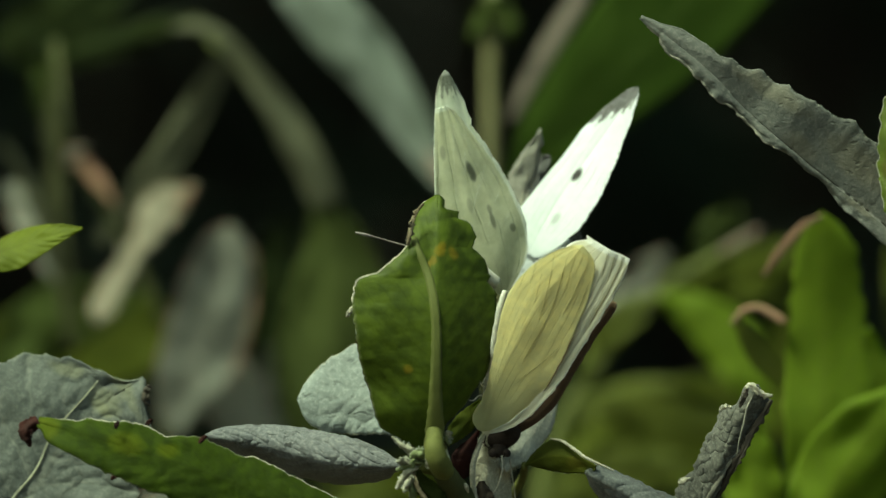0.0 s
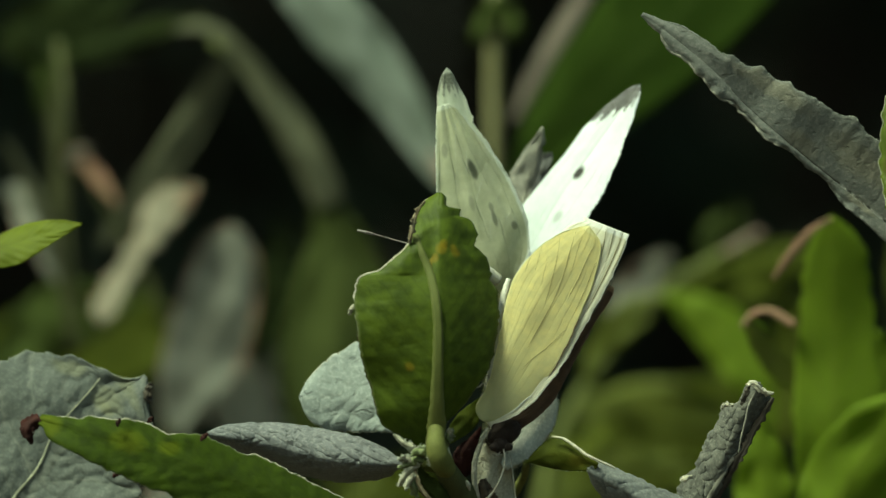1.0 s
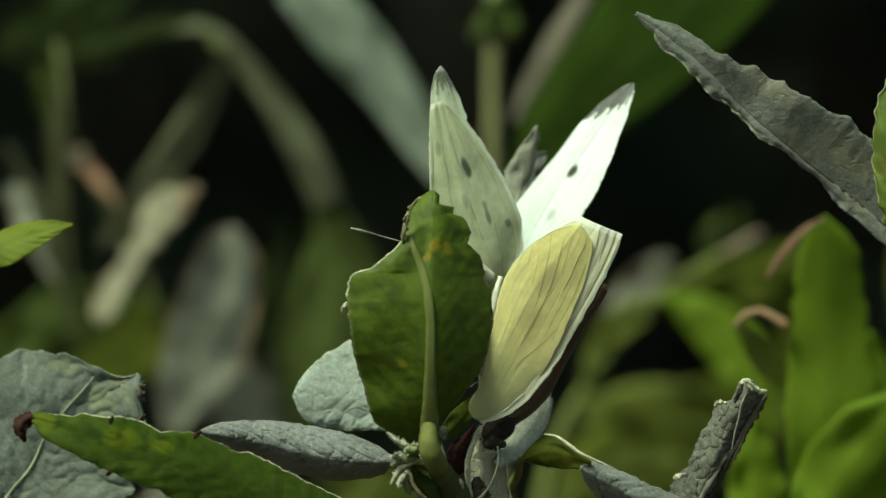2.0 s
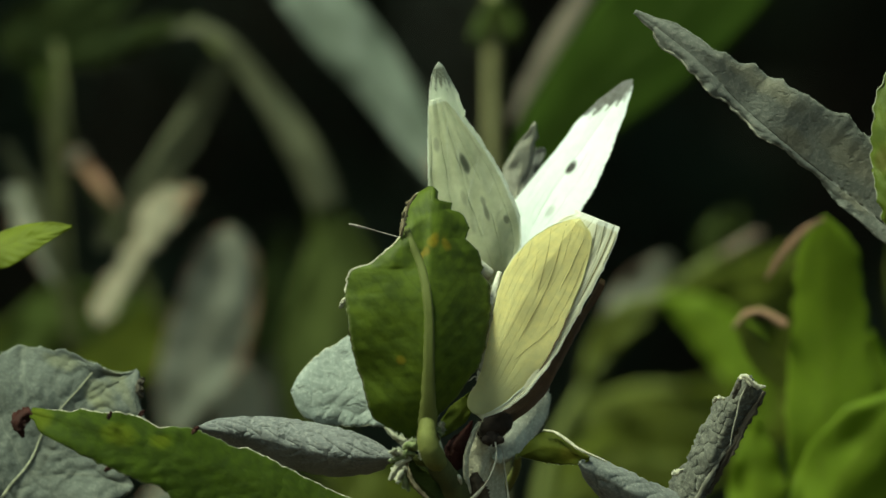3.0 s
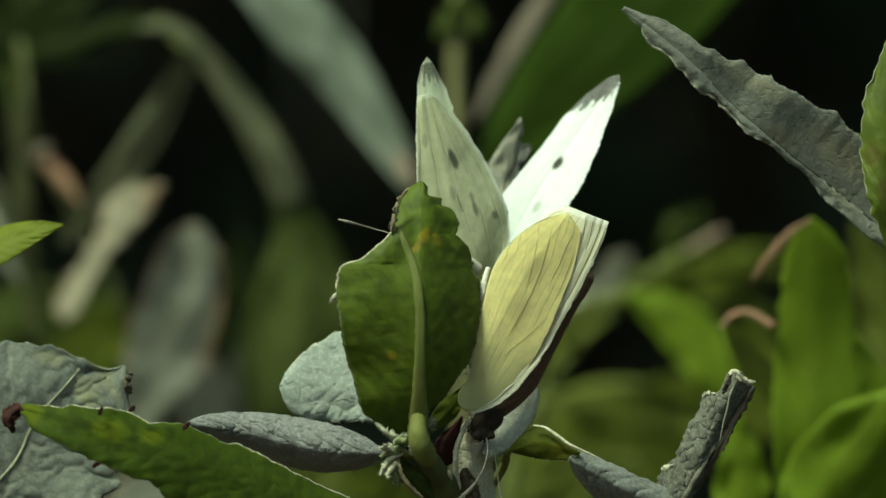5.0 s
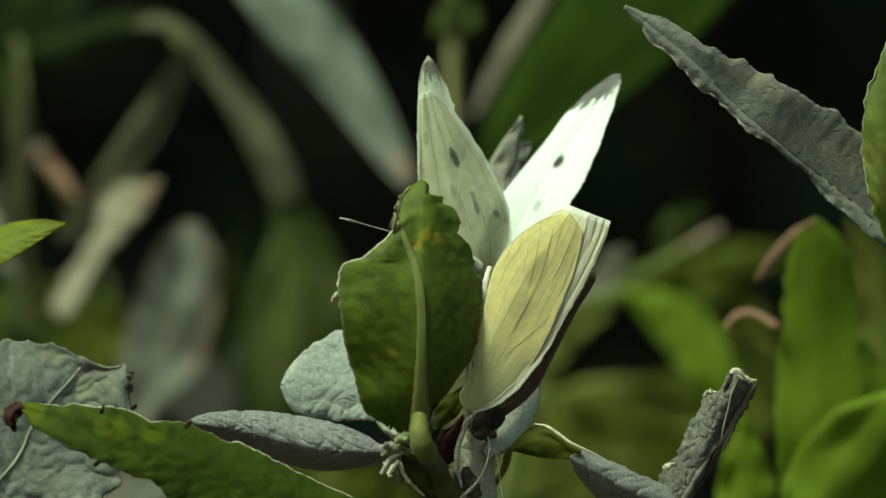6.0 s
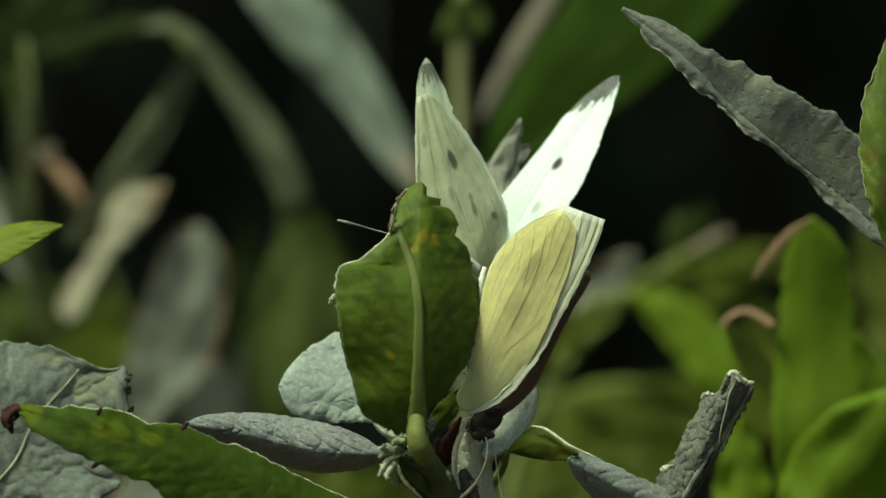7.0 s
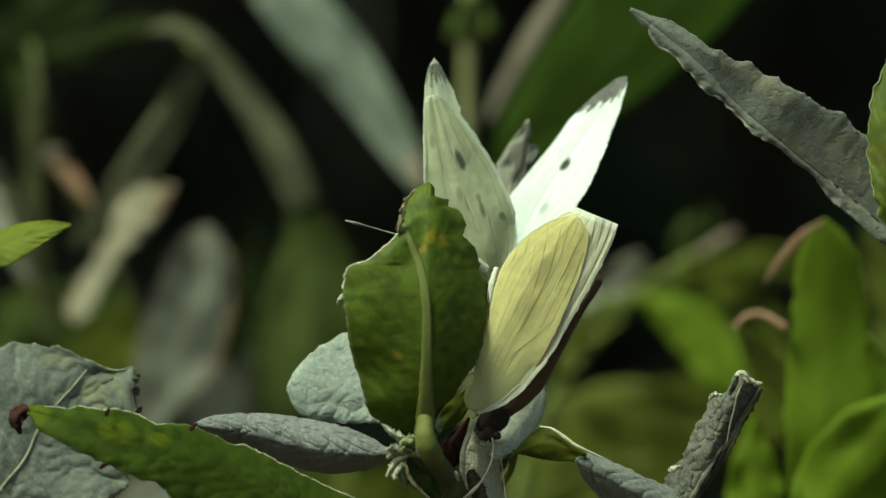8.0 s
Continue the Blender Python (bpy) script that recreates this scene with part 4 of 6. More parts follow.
toothed = blade("leaf", shrub, [(0.05155, 0.0040, 0.89969), (0.04496, 0.0040, 0.90527), (0.03862, 0.0030, 0.91028), (0.03481, 0.0020, 0.91346), (0.03168, 0.0020, 0.91628), (0.02789, 0.0010, 0.92026), (0.02413, 0.0010, 0.92345), (0.02020, 0.0010, 0.92645)], (1.03, 1.07, 1.10, 1.12, 1.22, 1.37, 1.51, 1.55, 1.57, 1.55, 1.50, 1.45, 1.44, 1.45, 1.46, 1.47, 1.46, 1.45, 1.43, 1.36, 1.29, 1.12, 0.86, 0.59, 0.46, 0.42, 0.41, 0.54, 0.68, 0.61, 0.56, 0.49, 0.44, 0.41, 0.47, 0.77, 0.99, 1.04, 1.08, 1.09, 1.10, 0.97, 0.78, 0.76, 0.91, 0.94, 0.92, 0.75, 0.96, 1.40, 1.52, 1.62, 1.56, 1.47, 1.38, 1.29, 1.38, 1.44, 1.16, 1.05, 1.14, 1.21, 1.33, 1.35, 1.34, 1.15, 0.97, 0.43, 0.47, 0.41, 0.35, 0.19, 0.01), (3.23, 3.91, 4.32, 4.59, 5.00, 5.42, 5.83, 6.11, 6.16, 6.16, 6.17, 6.17, 6.18, 6.19, 6.20, 6.28, 6.35, 6.45, 6.52, 6.59, 6.56, 6.53, 6.44, 6.34, 6.49, 6.69, 6.86, 6.94, 6.77, 6.35, 6.06, 5.96, 5.89, 5.89, 5.89, 5.89, 5.89, 5.48, 5.37, 5.30, 5.20, 5.11, 5.34, 4.86, 4.57, 4.44, 4.39, 4.32, 4.32, 4.32, 3.54, 3.12, 3.04, 2.99, 2.83, 2.30, 2.11, 2.03, 2.02, 2.02, 2.00, 1.98, 1.96, 1.87, 1.79, 1.56, 1.37, 1.09, 0.87, 0.70, 0.59, 0.35, 0.05),
      M["felt_warm"], lean=(-0.6, -0.22), cup=(0.3, 0.1), ripple=0.5, teeth=0.06, tooth_count=31, quilt=0.05, crease=(-0.08, 1.7), veins=11, slant=1.6, fray=0.14, nu=200, nv=18, seed=13, wild=0.16, thick=0.5, crimp=(0.20, 0.05), crimps=44, fuzz=1400, fuzz_length=0.22,
      label="pointed grey-green felted leaf with a toothed edge", rib=0.22, rib_mat=M["felt_warm"])
rim(toothed, -1, 0.42, 0.985, 0.14, "rib_felt", 6, "pale turned-up leaf edge")

roll = blade("leaf", shrub, [(0.02601, 0.0010, 0.87036), (0.02735, 0.0000, 0.87372), (0.02880, -0.0010, 0.87731), (0.03059, -0.0015, 0.88137), (0.03212, -0.0020, 0.88450), (0.03318, -0.0020, 0.88612)], (2.63, 2.65, 2.66, 2.70, 2.75, 2.81, 2.86, 2.92, 3.00, 3.07, 3.16, 3.15, 3.13, 3.11, 3.35, 3.06, 2.84, 2.61, 2.46, 2.27, 2.27, 2.37, 2.46, 2.43, 2.36, 2.32, 2.28, 2.33, 2.39, 2.45, 2.48, 2.45, 2.43, 2.40, 2.31, 2.17, 2.04, 2.03, 2.04, 2.05, 2.10, 2.17, 2.27, 2.33, 2.29, 1.44, 1.20, 0.99, 0.98, 0.97, 1.02, 1.09, 1.18, 1.19, 1.17, 0.98, 0.00), (1.45, 1.39, 1.34, 1.28, 1.24, 1.18, 1.13, 1.07, 1.01, 1.03, 1.05, 1.07, 1.10, 1.11, 1.15, 1.18, 1.20, 1.25, 1.28, 1.33, 1.36, 1.34, 1.31, 1.29, 1.31, 1.33, 1.36, 1.40, 1.46, 1.52, 1.57, 1.66, 1.74, 1.84, 1.82, 1.80, 1.78, 1.77, 1.76, 1.74, 1.75, 1.78, 1.81, 1.84, 1.85, 1.86, 1.87, 1.92, 1.97, 2.03, 2.08, 2.10, 2.12, 2.13, 2.14, 0.09, 0.00),
      M["felt_dry"], lean=(0.55, 0.5), cup=(0.5, 0.4), ripple=0.6, quilt=0.12, veins=15, slant=2.6, crease=(0.34, 1.0), fray=0.16, nu=150, nv=22, seed=14, wild=0.14, thick=0.6, crimp=(0.2, 0.3), crimps=30, fuzz=500, fuzz_length=0.2,
      label="dry rolled grey-brown leaf with a torn end", rib=0.30, rib_out=0.55, rib_mat=M["rib_felt"],
      rib_path=[(0.02643, -0.0010, 0.87138), (0.02768, -0.0010, 0.87375), (0.02887, -0.0010, 0.87575), (0.03009, -0.0015, 0.87782), (0.03075, -0.0020, 0.87852), (0.03188, -0.0020, 0.88033), (0.03287, -0.0020, 0.88213)])
tube("ridge", roll, [(0.03073, -0.0026, 0.87854), (0.03109, -0.0028, 0.88047), (0.03152, -0.0030, 0.88216), (0.03189, -0.0030, 0.88390), (0.03265, -0.0028, 0.88539)], [0.05, 0.10, 0.12, 0.12, 0.06], M["rib_felt"], 8, 26, "raised fold", 0.35)
blade("folded_edge", roll, [(0.02849, 0.0004, 0.87333), (0.02959, 0.0000, 0.87553), (0.03063, -0.0006, 0.87748), (0.03167, -0.0010, 0.87911), (0.03254, -0.0012, 0.88105), (0.03365, -0.0014, 0.88286), (0.03463, -0.0016, 0.88461)], (0.10, 0.36, 0.42, 0.44, 0.45, 0.40, 0.2), (0.15, 0.30, 0.3, 0.26, 0.3, 0.3, 0.12), M["dry_dark"], ripple=0.4,
      nu=70, nv=5, seed=23, wild=0.45, teeth=0.35, tooth_count=12, label="dark toothed edge rolled under")
# no real hollow here: a dark strip on the surface gives its shade
blade("hollow_shade", roll, [(0.03105, -0.0024, 0.88388), (0.03153, -0.0028, 0.88489), (0.03190, -0.0028, 0.88595)], (0.1, 0.30, 0.32, 0.1), (0.1, 0.25, 0.28, 0.1), M["dry_dark"], ripple=0.3, nu=24, nv=4, seed=34, wild=0.25, label="dark sliver laid in as shade inside the roll")
blade("torn_edge", roll, [(0.03164, -0.0030, 0.88601), (0.03226, -0.0032, 0.88633), (0.03300, -0.0032, 0.88564), (0.03369, -0.0030, 0.88527), (0.03464, -0.0028, 0.88514)], (0.15, 0.28, 0.24, 0.26, 0.12), (0.2, 0.34, 0.25, 0.3, 0.12), M["felt_wool"], ripple=0.3, nu=40, nv=4, seed=24, wild=0.35,
      label="pale torn leaf end")
blade("torn_edge", roll, [(0.02893, -0.0024, 0.88345), (0.02930, -0.0026, 0.88389), (0.03023, -0.0026, 0.88383)], (0.12, 0.2, 0.2, 0.1), (0.12, 0.22, 0.2, 0.1), M["felt_wool"], ripple=0.3, nu=24, nv=4, seed=25, wild=0.3,
      label="pale torn leaf end")
blade("torn_edge", roll, [(0.02443, -0.0012, 0.87551), (0.02491, -0.0018, 0.87565), (0.02567, -0.0014, 0.87601)], (0.1, 0.32, 0.2, 0.05), (0.1, 0.26, 0.2, 0.05), M["felt_wool"], ripple=0.4, nu=20, nv=4, seed=35, wild=0.35, label="pale tuft of down")

yellowing = blade("leaf", shrub, [(0.05073, -0.0030, 0.89820), (0.04929, -0.0040, 0.91186), (0.04998, -0.0030, 0.92493)], (0.74, 1.86, 2.67, 3.10, 3.10, 2.86, 2.23, 1.12, 0.12), (0.74, 1.86, 2.67, 3.10, 3.10, 2.86, 2.23, 1.12, 0.12), M["leaf_yellowing"],
      lean=(0.2, 0.2), ripple=0.8, teeth=0.25, nu=80, nv=14, seed=15, wild=0.4, label="yellow-green leaf with brown flecks", quilt=0.2, crease=(0.12, 1.3))
rim(yellowing, -1, 0.1, 0.95, 0.07, "rib_sage", 11)

small_leaf = blade("leaf", shrub, [(-0.05360, 0.0120, 0.89930), (-0.04725, 0.0120, 0.90133), (-0.04211, 0.0110, 0.90273)], (0.76, 1.33, 1.7, 1.75, 1.50, 1.05, 0.12), (1.52, 2.29, 2.5, 2.0, 1.33, 0.70, 0.12), M["leaf_lime"], lean=(0.8, -0.7), ripple=0.4, nu=60, nv=12, seed=16,
      label="small fresh green leaf", quilt=0.15)

blade("leaf", shrub, [(0.00701, 0.0210, 0.90617), (0.00765, 0.0210, 0.90971), (0.00918, 0.0200, 0.91471)], (1.27, 1.52, 1.75, 1.79, 1.83, 1.88, 1.92, 1.97, 2.03, 1.91, 1.76, 1.64, 1.55, 1.46, 1.35, 1.24, 1.12, 1.00, 0.85, 0.71, 0.54, 0.45, 0.35, 0.23, 0.04), (0.80, 0.78, 0.75, 0.73, 0.71, 0.72, 0.81, 0.89, 0.97, 1.04, 1.09, 1.11, 1.09, 1.07, 1.04, 1.01, 0.93, 0.75, 0.58, 0.66, 0.79, 0.60, 0.41, 0.18, 0.00), M["felt_dusk"], lean=(0.1, 0.3), ripple=0.5, crease=(0.07, 1.5), fray=0.08, nu=60, nv=14, seed=17, wild=0.12,
      teeth=0.1, label="small grey leaf tip", rib=0.12, rib_mat=M["felt_wool"])
blade("leaf", shrub, [(0.00747, 0.0220, 0.90586), (0.00864, 0.0225, 0.90876), (0.01017, 0.0220, 0.91178)], (0.00, 0.44, 0.48, 0.51, 0.55, 0.58, 0.63, 0.64, 0.64, 0.66, 0.68, 0.71, 0.71, 0.71, 0.72, 0.72, 0.00), (0.35, 0.37, 0.39, 0.42, 0.44, 0.48, 0.51, 0.54, 0.55, 0.56, 0.57, 0.58, 0.59, 0.59, 0.54, 0.42, 0.00), M["dusk_dark"], lean=(0.6, -0.3), ripple=0.5, crease=(0.15, 1.2), fray=0.08, nu=40, nv=10, seed=22, wild=0.12,
      teeth=0.1, label="small shaded grey leaf")
blade("leaf", shrub, [(0.00488, 0.0020, 0.87677), (0.00683, 0.0030, 0.87887), (0.00854, 0.0042, 0.88097), (0.00975, 0.0050, 0.88334), (0.01007, 0.0056, 0.88571)], (0.5, 1.2, 1.5, 1.55, 1.45, 1.0, 0.3), (0.5, 1.2, 1.45, 1.5, 1.4, 1.0, 0.3), M["wool_grey"], lean=(0.3, 0.3), ripple=0.3, fray=0.12, nu=60, nv=12, seed=18, wild=0.15, fuzz=1200, fuzz_length=0.5, thick=0.8,
      label="pale woolly leaf under the butterfly")
blade("leaf", shrub, [(0.00037, 0.0000, 0.87584), (0.00037, -0.0010, 0.87793), (0.00237, -0.0010, 0.88136)], (0.00, 0.12, 0.35, 0.47, 0.60, 0.78, 0.91, 1.11, 1.07, 1.04, 1.01, 0.86, 0.74, 0.62, 0.51, 0.41, 0.31, 0.22, 0.15, 0.08, 0.00), (0.31, 0.92, 1.02, 1.12, 1.19, 1.24, 1.27, 1.28, 1.27, 1.23, 1.18, 1.10, 1.01, 0.91, 0.80, 0.68, 0.56, 0.44, 0.32, 0.21, 0.00), M["withered"], lean=(0.5, 0.5), ripple=0.5, fray=0.10, nu=40, nv=10, seed=19, wild=0.15, crease=(0.15, 1.0),
      label="shrivelled dark red-brown leaflet")
blade("leaf", shrub, [(-0.00125, -0.0012, 0.87974), (-0.00012, -0.0010, 0.88098), (0.00112, -0.0008, 0.88223), (0.00262, -0.0004, 0.88446)], (0.4, 1.1, 1.35, 1.0, 0.3), (0.35, 0.9, 1.1, 0.8, 0.25), M["leaf_drab"], lean=(0.2, 0.3), ripple=0.4, nu=40, nv=10, seed=36, wild=0.08,
      label="thin olive leaflet beside the stalk")
young = blade("leaf", shrub, [(0.00414, 0.0030, 0.87091), (0.00338, 0.0020, 0.87439), (0.00338, 0.0015, 0.87754), (0.00363, 0.0010, 0.88131)], (0.00, 1.70, 2.21, 2.06, 1.90, 1.73, 1.57, 1.54, 1.53, 1.55, 1.58, 1.66, 1.74, 1.82, 1.78, 1.71, 1.64, 1.57, 1.47, 1.37, 1.25, 1.15, 0.96, 0.74, 0.16), (0.00, 2.22, 2.26, 2.31, 2.35, 2.41, 2.45, 2.48, 2.49, 2.49, 2.48, 2.44, 2.47, 2.51, 2.56, 2.60, 2.60, 2.51, 2.42, 2.33, 2.01, 1.60, 1.18, 0.62, 0.00), M["felt_wool"], lean=(0.25, 0.7), cup=(0.3, 0.8), ripple=0.6,
      fray=0.10, nu=70, nv=14, seed=20, wild=0.2, thick=0.5, crease=(0.13, 0.9), label="cupped pale woolly young leaf", fuzz=1500, fuzz_length=0.45)
tube("leaf_edge", young, [(0.00318, -0.0002, 0.88121), (0.00237, -0.0006, 0.87960), (0.00175, -0.0008, 0.87761), (0.00168, -0.0006, 0.87542), (0.00212, -0.0002, 0.87335), (0.00287, 0.0004, 0.87133)], [0.18, 0.32, 0.34, 0.32, 0.30, 0.3], M["felt_wool"], 8, 40, "pale downy rim", 0.35)
tube("stem", shrub, [(0.00138, 0.0010, 0.87180), (0.00025, -0.0008, 0.87399), (-0.00093, -0.0030, 0.87582), (-0.00167, -0.0046, 0.87724), (-0.00204, -0.0054, 0.87825)], [1.5, 1.5, 1.4, 1.25, 0.9], M["stem_olive"], 14, 30, "olive green stem at the node", 0.12)
tube("petiole", shrub, [(-0.00124, -0.0038, 0.87647), (-0.00192, -0.0057, 0.87777), (-0.00241, -0.0062, 0.87915), (-0.00248, -0.0058, 0.88062), (-0.00242, -0.0050, 0.88221), (-0.00236, -0.0042, 0.88393)], [1.0, 1.25, 1.2, 1.0, 0.8, 0.5], M["petiole"], 14, 50, "pale green leaf stalk", 0.08)
# the tuft of young leaflets at the node
for k, (way, w, tone) in enumerate((
        ([(-0.00384, -0.0050, 0.87824), (-0.00521, -0.0052, 0.87930), (-0.00626, -0.0050, 0.87992), (-0.00719, -0.0046, 0.88071)], 6, "wool_dim"),
        ([(-0.00384, -0.0052, 0.87775), (-0.00471, -0.0056, 0.87789), (-0.00570, -0.0056, 0.87739), (-0.00669, -0.0050, 0.87700)], 7, "leaflet_green"),
        ([(-0.00428, -0.0050, 0.87737), (-0.00533, -0.0054, 0.87683), (-0.00613, -0.0054, 0.87590), (-0.00663, -0.0050, 0.87489)], 7, "wool_dim"),
        ([(-0.00334, -0.0056, 0.87826), (-0.00384, -0.0060, 0.87877), (-0.00446, -0.0062, 0.87884), (-0.00520, -0.0060, 0.87840)], 9, "leaflet_green"),
        ([(-0.00285, -0.0056, 0.87727), (-0.00303, -0.0062, 0.87803), (-0.00309, -0.0062, 0.87865)], 6, "wool_dim"),
        ([(-0.00447, -0.0046, 0.87699), (-0.00502, -0.0050, 0.87589), (-0.00490, -0.0050, 0.87465), (-0.00459, -0.0046, 0.87364)], 7, "leaflet_green"),
        ([(-0.00520, -0.0056, 0.87777), (-0.00594, -0.0060, 0.87809), (-0.00669, -0.0060, 0.87796)], 5, "wool_dim"),
        ([(-0.00483, -0.0054, 0.87640), (-0.00557, -0.0058, 0.87542), (-0.00582, -0.0056, 0.87454)], 5, "wool_dim"),
        ([(-0.00118, -0.0050, 0.88023), (-0.00099, -0.0054, 0.88086), (-0.00105, -0.0054, 0.88141)], 5, "wool_dim"),
        ([(-0.00167, -0.0052, 0.88097), (-0.00124, -0.0054, 0.88048), (-0.00093, -0.0050, 0.87973)], 4, "leaflet_green"))):
    blade("leaflet", shrub, way, (w * 0.03, w * 0.06, w * 0.066, w * 0.045, 0.05), (w * 0.03, w * 0.06, w * 0.066, w * 0.045, 0.05), M[tone], lean=(0.7, 0.5),
          cup=(0.5, 0.4), ripple=0.5, nu=36, nv=8, seed=30 + k, wild=0.45, thick=0.2, label="tiny woolly leaflet at the node", fuzz=420, fuzz_length=0.4)
# the dark shade left of the stem, built as an extra leaflet
blade("leaflet", shrub, [(-0.00471, -0.0048, 0.87737), (-0.00409, -0.0046, 0.87556), (-0.00273, -0.0040, 0.87399), (-0.00099, -0.0030, 0.87246)], (0.3, 1.0, 1.5, 1.3, 0.5), (0.25, 0.7, 0.9, 0.8, 0.4), M["leaf_shade"], lean=(0.5, 0.5), ripple=0.5, nu=40, nv=8, seed=45, wild=0.25, label="dark leaflet laid in as shade on the stem")
blade("leaflet", shrub, [(-0.00484, -0.0050, 0.87700), (-0.00421, -0.0054, 0.87491), (-0.00310, -0.0050, 0.87353), (-0.00198, -0.0046, 0.87252)], (0.08, 0.2, 0.25, 0.2, 0.1), (0.08, 0.2, 0.2, 0.2, 0.1), M["bitten"], lean=(0.5, 0.5), ripple=0.4, nu=40, nv=6, seed=46, wild=0.25, label="brown withered leaflet")
# added dark sheet: the shadow under the cupped leaf, made as a leaflet
blade("leaflet", shrub, [(0.00262, -0.0004, 0.87560), (0.00287, -0.0008, 0.87418), (0.00381, -0.0006, 0.87212)], (0.3, 0.9, 1.0, 0.7), (0.3, 1.0, 1.2, 0.9), M["shade_brown"], lean=(0.4, 0.6), ripple=0.6, nu=40, nv=8, seed=47, wild=0.3, label="dark brown leaflet laid in as shade under the woolly leaf")
tube("bud_scale", shrub, [(0.00050, -0.0024, 0.87517), (0.00081, -0.0026, 0.87531), (0.00118, -0.0020, 0.87441)], [0.15, 0.3, 0.12], M["felt_wool"], 8, 14, "small white bud scale", 0.3)

# side shoots that carry the outer leaves
tube("shoot", shrub, [FOOT, (0.05, 0.01, 0.5), (0.05752, 0.0040, 0.89253), (0.05155, 0.0040, 0.89969)], [2.5, 2.2, 1.2, 0.6], M["stem_green"], 10, 40)
tube("shoot", shrub, [FOOT, (0.045, 0.0, 0.5), (0.05632, -0.0030, 0.88763), (0.05073, -0.0030, 0.89820)], [2.5, 2.0, 1.0, 0.5], M["stem_green"], 10, 40)
tube("shoot", shrub, [FOOT, (0.02, 0.004, 0.5), (0.02107, 0.0030, 0.86119), (0.02620, 0.0010, 0.87080)], [2.5, 2.0, 1.0, 0.5], M["stem_brown"], 10, 40)
tube("shoot", shrub, [FOOT, (-0.03, 0.01, 0.5), (-0.05928, 0.0040, 0.85862), (-0.05274, 0.0040, 0.86647)], [2.5, 2.0, 1.0, 0.6], M["stem_green"], 10, 40)
tube("shoot", shrub, [FOOT, (-0.045, 0.02, 0.5), (-0.06058, 0.0120, 0.88990), (-0.05360, 0.0120, 0.89930)], [2.5, 2.0, 1.0, 0.4], M["stem_green"], 10, 40)
tube("shoot", shrub, [(0.00225, 0.0020, 0.87095), (-0.00025, 0.0080, 0.87354), (-0.00247, 0.0100, 0.87980), (-0.00311, 0.0120, 0.88990), (0.00038, 0.0180, 0.89750), (0.00553, 0.0210, 0.90264), (0.00701, 0.0210, 0.90617)], [1.0, 0.9, 0.7, 0.5, 0.4], M["stem_felt"], 10, 30)
tube("leaf_stalk", shrub, [(-0.00149, -0.0020, 0.87672), (-0.00398, -0.0030, 0.87718), (-0.00598, -0.0020, 0.87734)], [0.7, 0.6, 0.5], M["petiole"], 8, 16)
tube("leaf_stalk", shrub, [(0.00100, 0.0030, 0.87247), (0.00483, 0.0120, 0.87212), (0.00671, 0.0100, 0.87473), (0.00744, 0.0005, 0.87738)], [0.7, 0.55, 0.4], M["petiole"], 8, 16)


# ---- background shrubs ----
def far_shrub(at, label):
    return thing("background_shrub", at, label, "shrub", "shrubs behind")


bg = far_shrub((-0.02, 0.16, 0), "out-of-focus shrub with long arching grey-green leaves")
F0 = (-0.02, 0.16, -0.01)
tube("stem", bg, [F0, (-0.03, 0.165, 0.5), (-0.02025, 0.1600, 0.85712), (-0.01975, 0.1550, 0.88025), (-0.01796, 0.1530, 0.89399), (-0.01991, 0.1520, 0.90524), (-0.02538, 0.1520, 0.91565), (-0.03131, 0.1520, 0.92591), (-0.03754, 0.1520, 0.93108)], [4, 3.5, 2.2, 1.5, 1.2, 1.1, 1.0, 0.8, 0.6], M["stem_green"], 10, 60)
blade("leaf", bg, [(-0.04044, 0.1490, 0.92961), (-0.03665, 0.1490, 0.93014), (-0.03347, 0.1490, 0.92840), (-0.02999, 0.1490, 0.92416), (-0.02590, 0.1490, 0.91825), (-0.02211, 0.1490, 0.91219), (-0.01926, 0.1500, 0.90576)], (0.21, 0.75, 0.81, 0.68, 0.93, 0.89, 1.06, 1.32, 1.46, 1.59, 1.76, 1.94, 2.11, 2.16, 2.22, 2.33, 2.31, 2.23, 2.22, 2.23, 1.89), (0.12, 1.04, 1.08, 1.19, 1.25, 1.22, 1.32, 1.33, 1.44, 1.60, 1.72, 1.82, 1.96, 2.15, 2.32, 2.45, 2.51, 2.48, 2.40, 2.28, 1.76), M["leaf_sage"], lean=(0.2, 0.2), ripple=1.0, nu=50, nv=8,
      seed=39, label="narrow sage-green arching leaf")
blade("leaf", bg, [(-0.02118, 0.1510, 0.90843), (-0.01852, 0.1510, 0.90083), (-0.01791, 0.1510, 0.89249), (-0.02006, 0.1520, 0.88108), (-0.02163, 0.1540, 0.87037)],
      (0.76, 3.03, 5.61, 6.67, 6.37, 5.61, 4.25, 1.97), (0.9, 3.0, 5.8, 7.4, 7.7, 6.8, 4.6, 1.8), M["leaf_droop"], lean=(0.2, 0.2), ripple=1.5, nu=70, nv=8, seed=40, label="long drooping olive-green leaf")
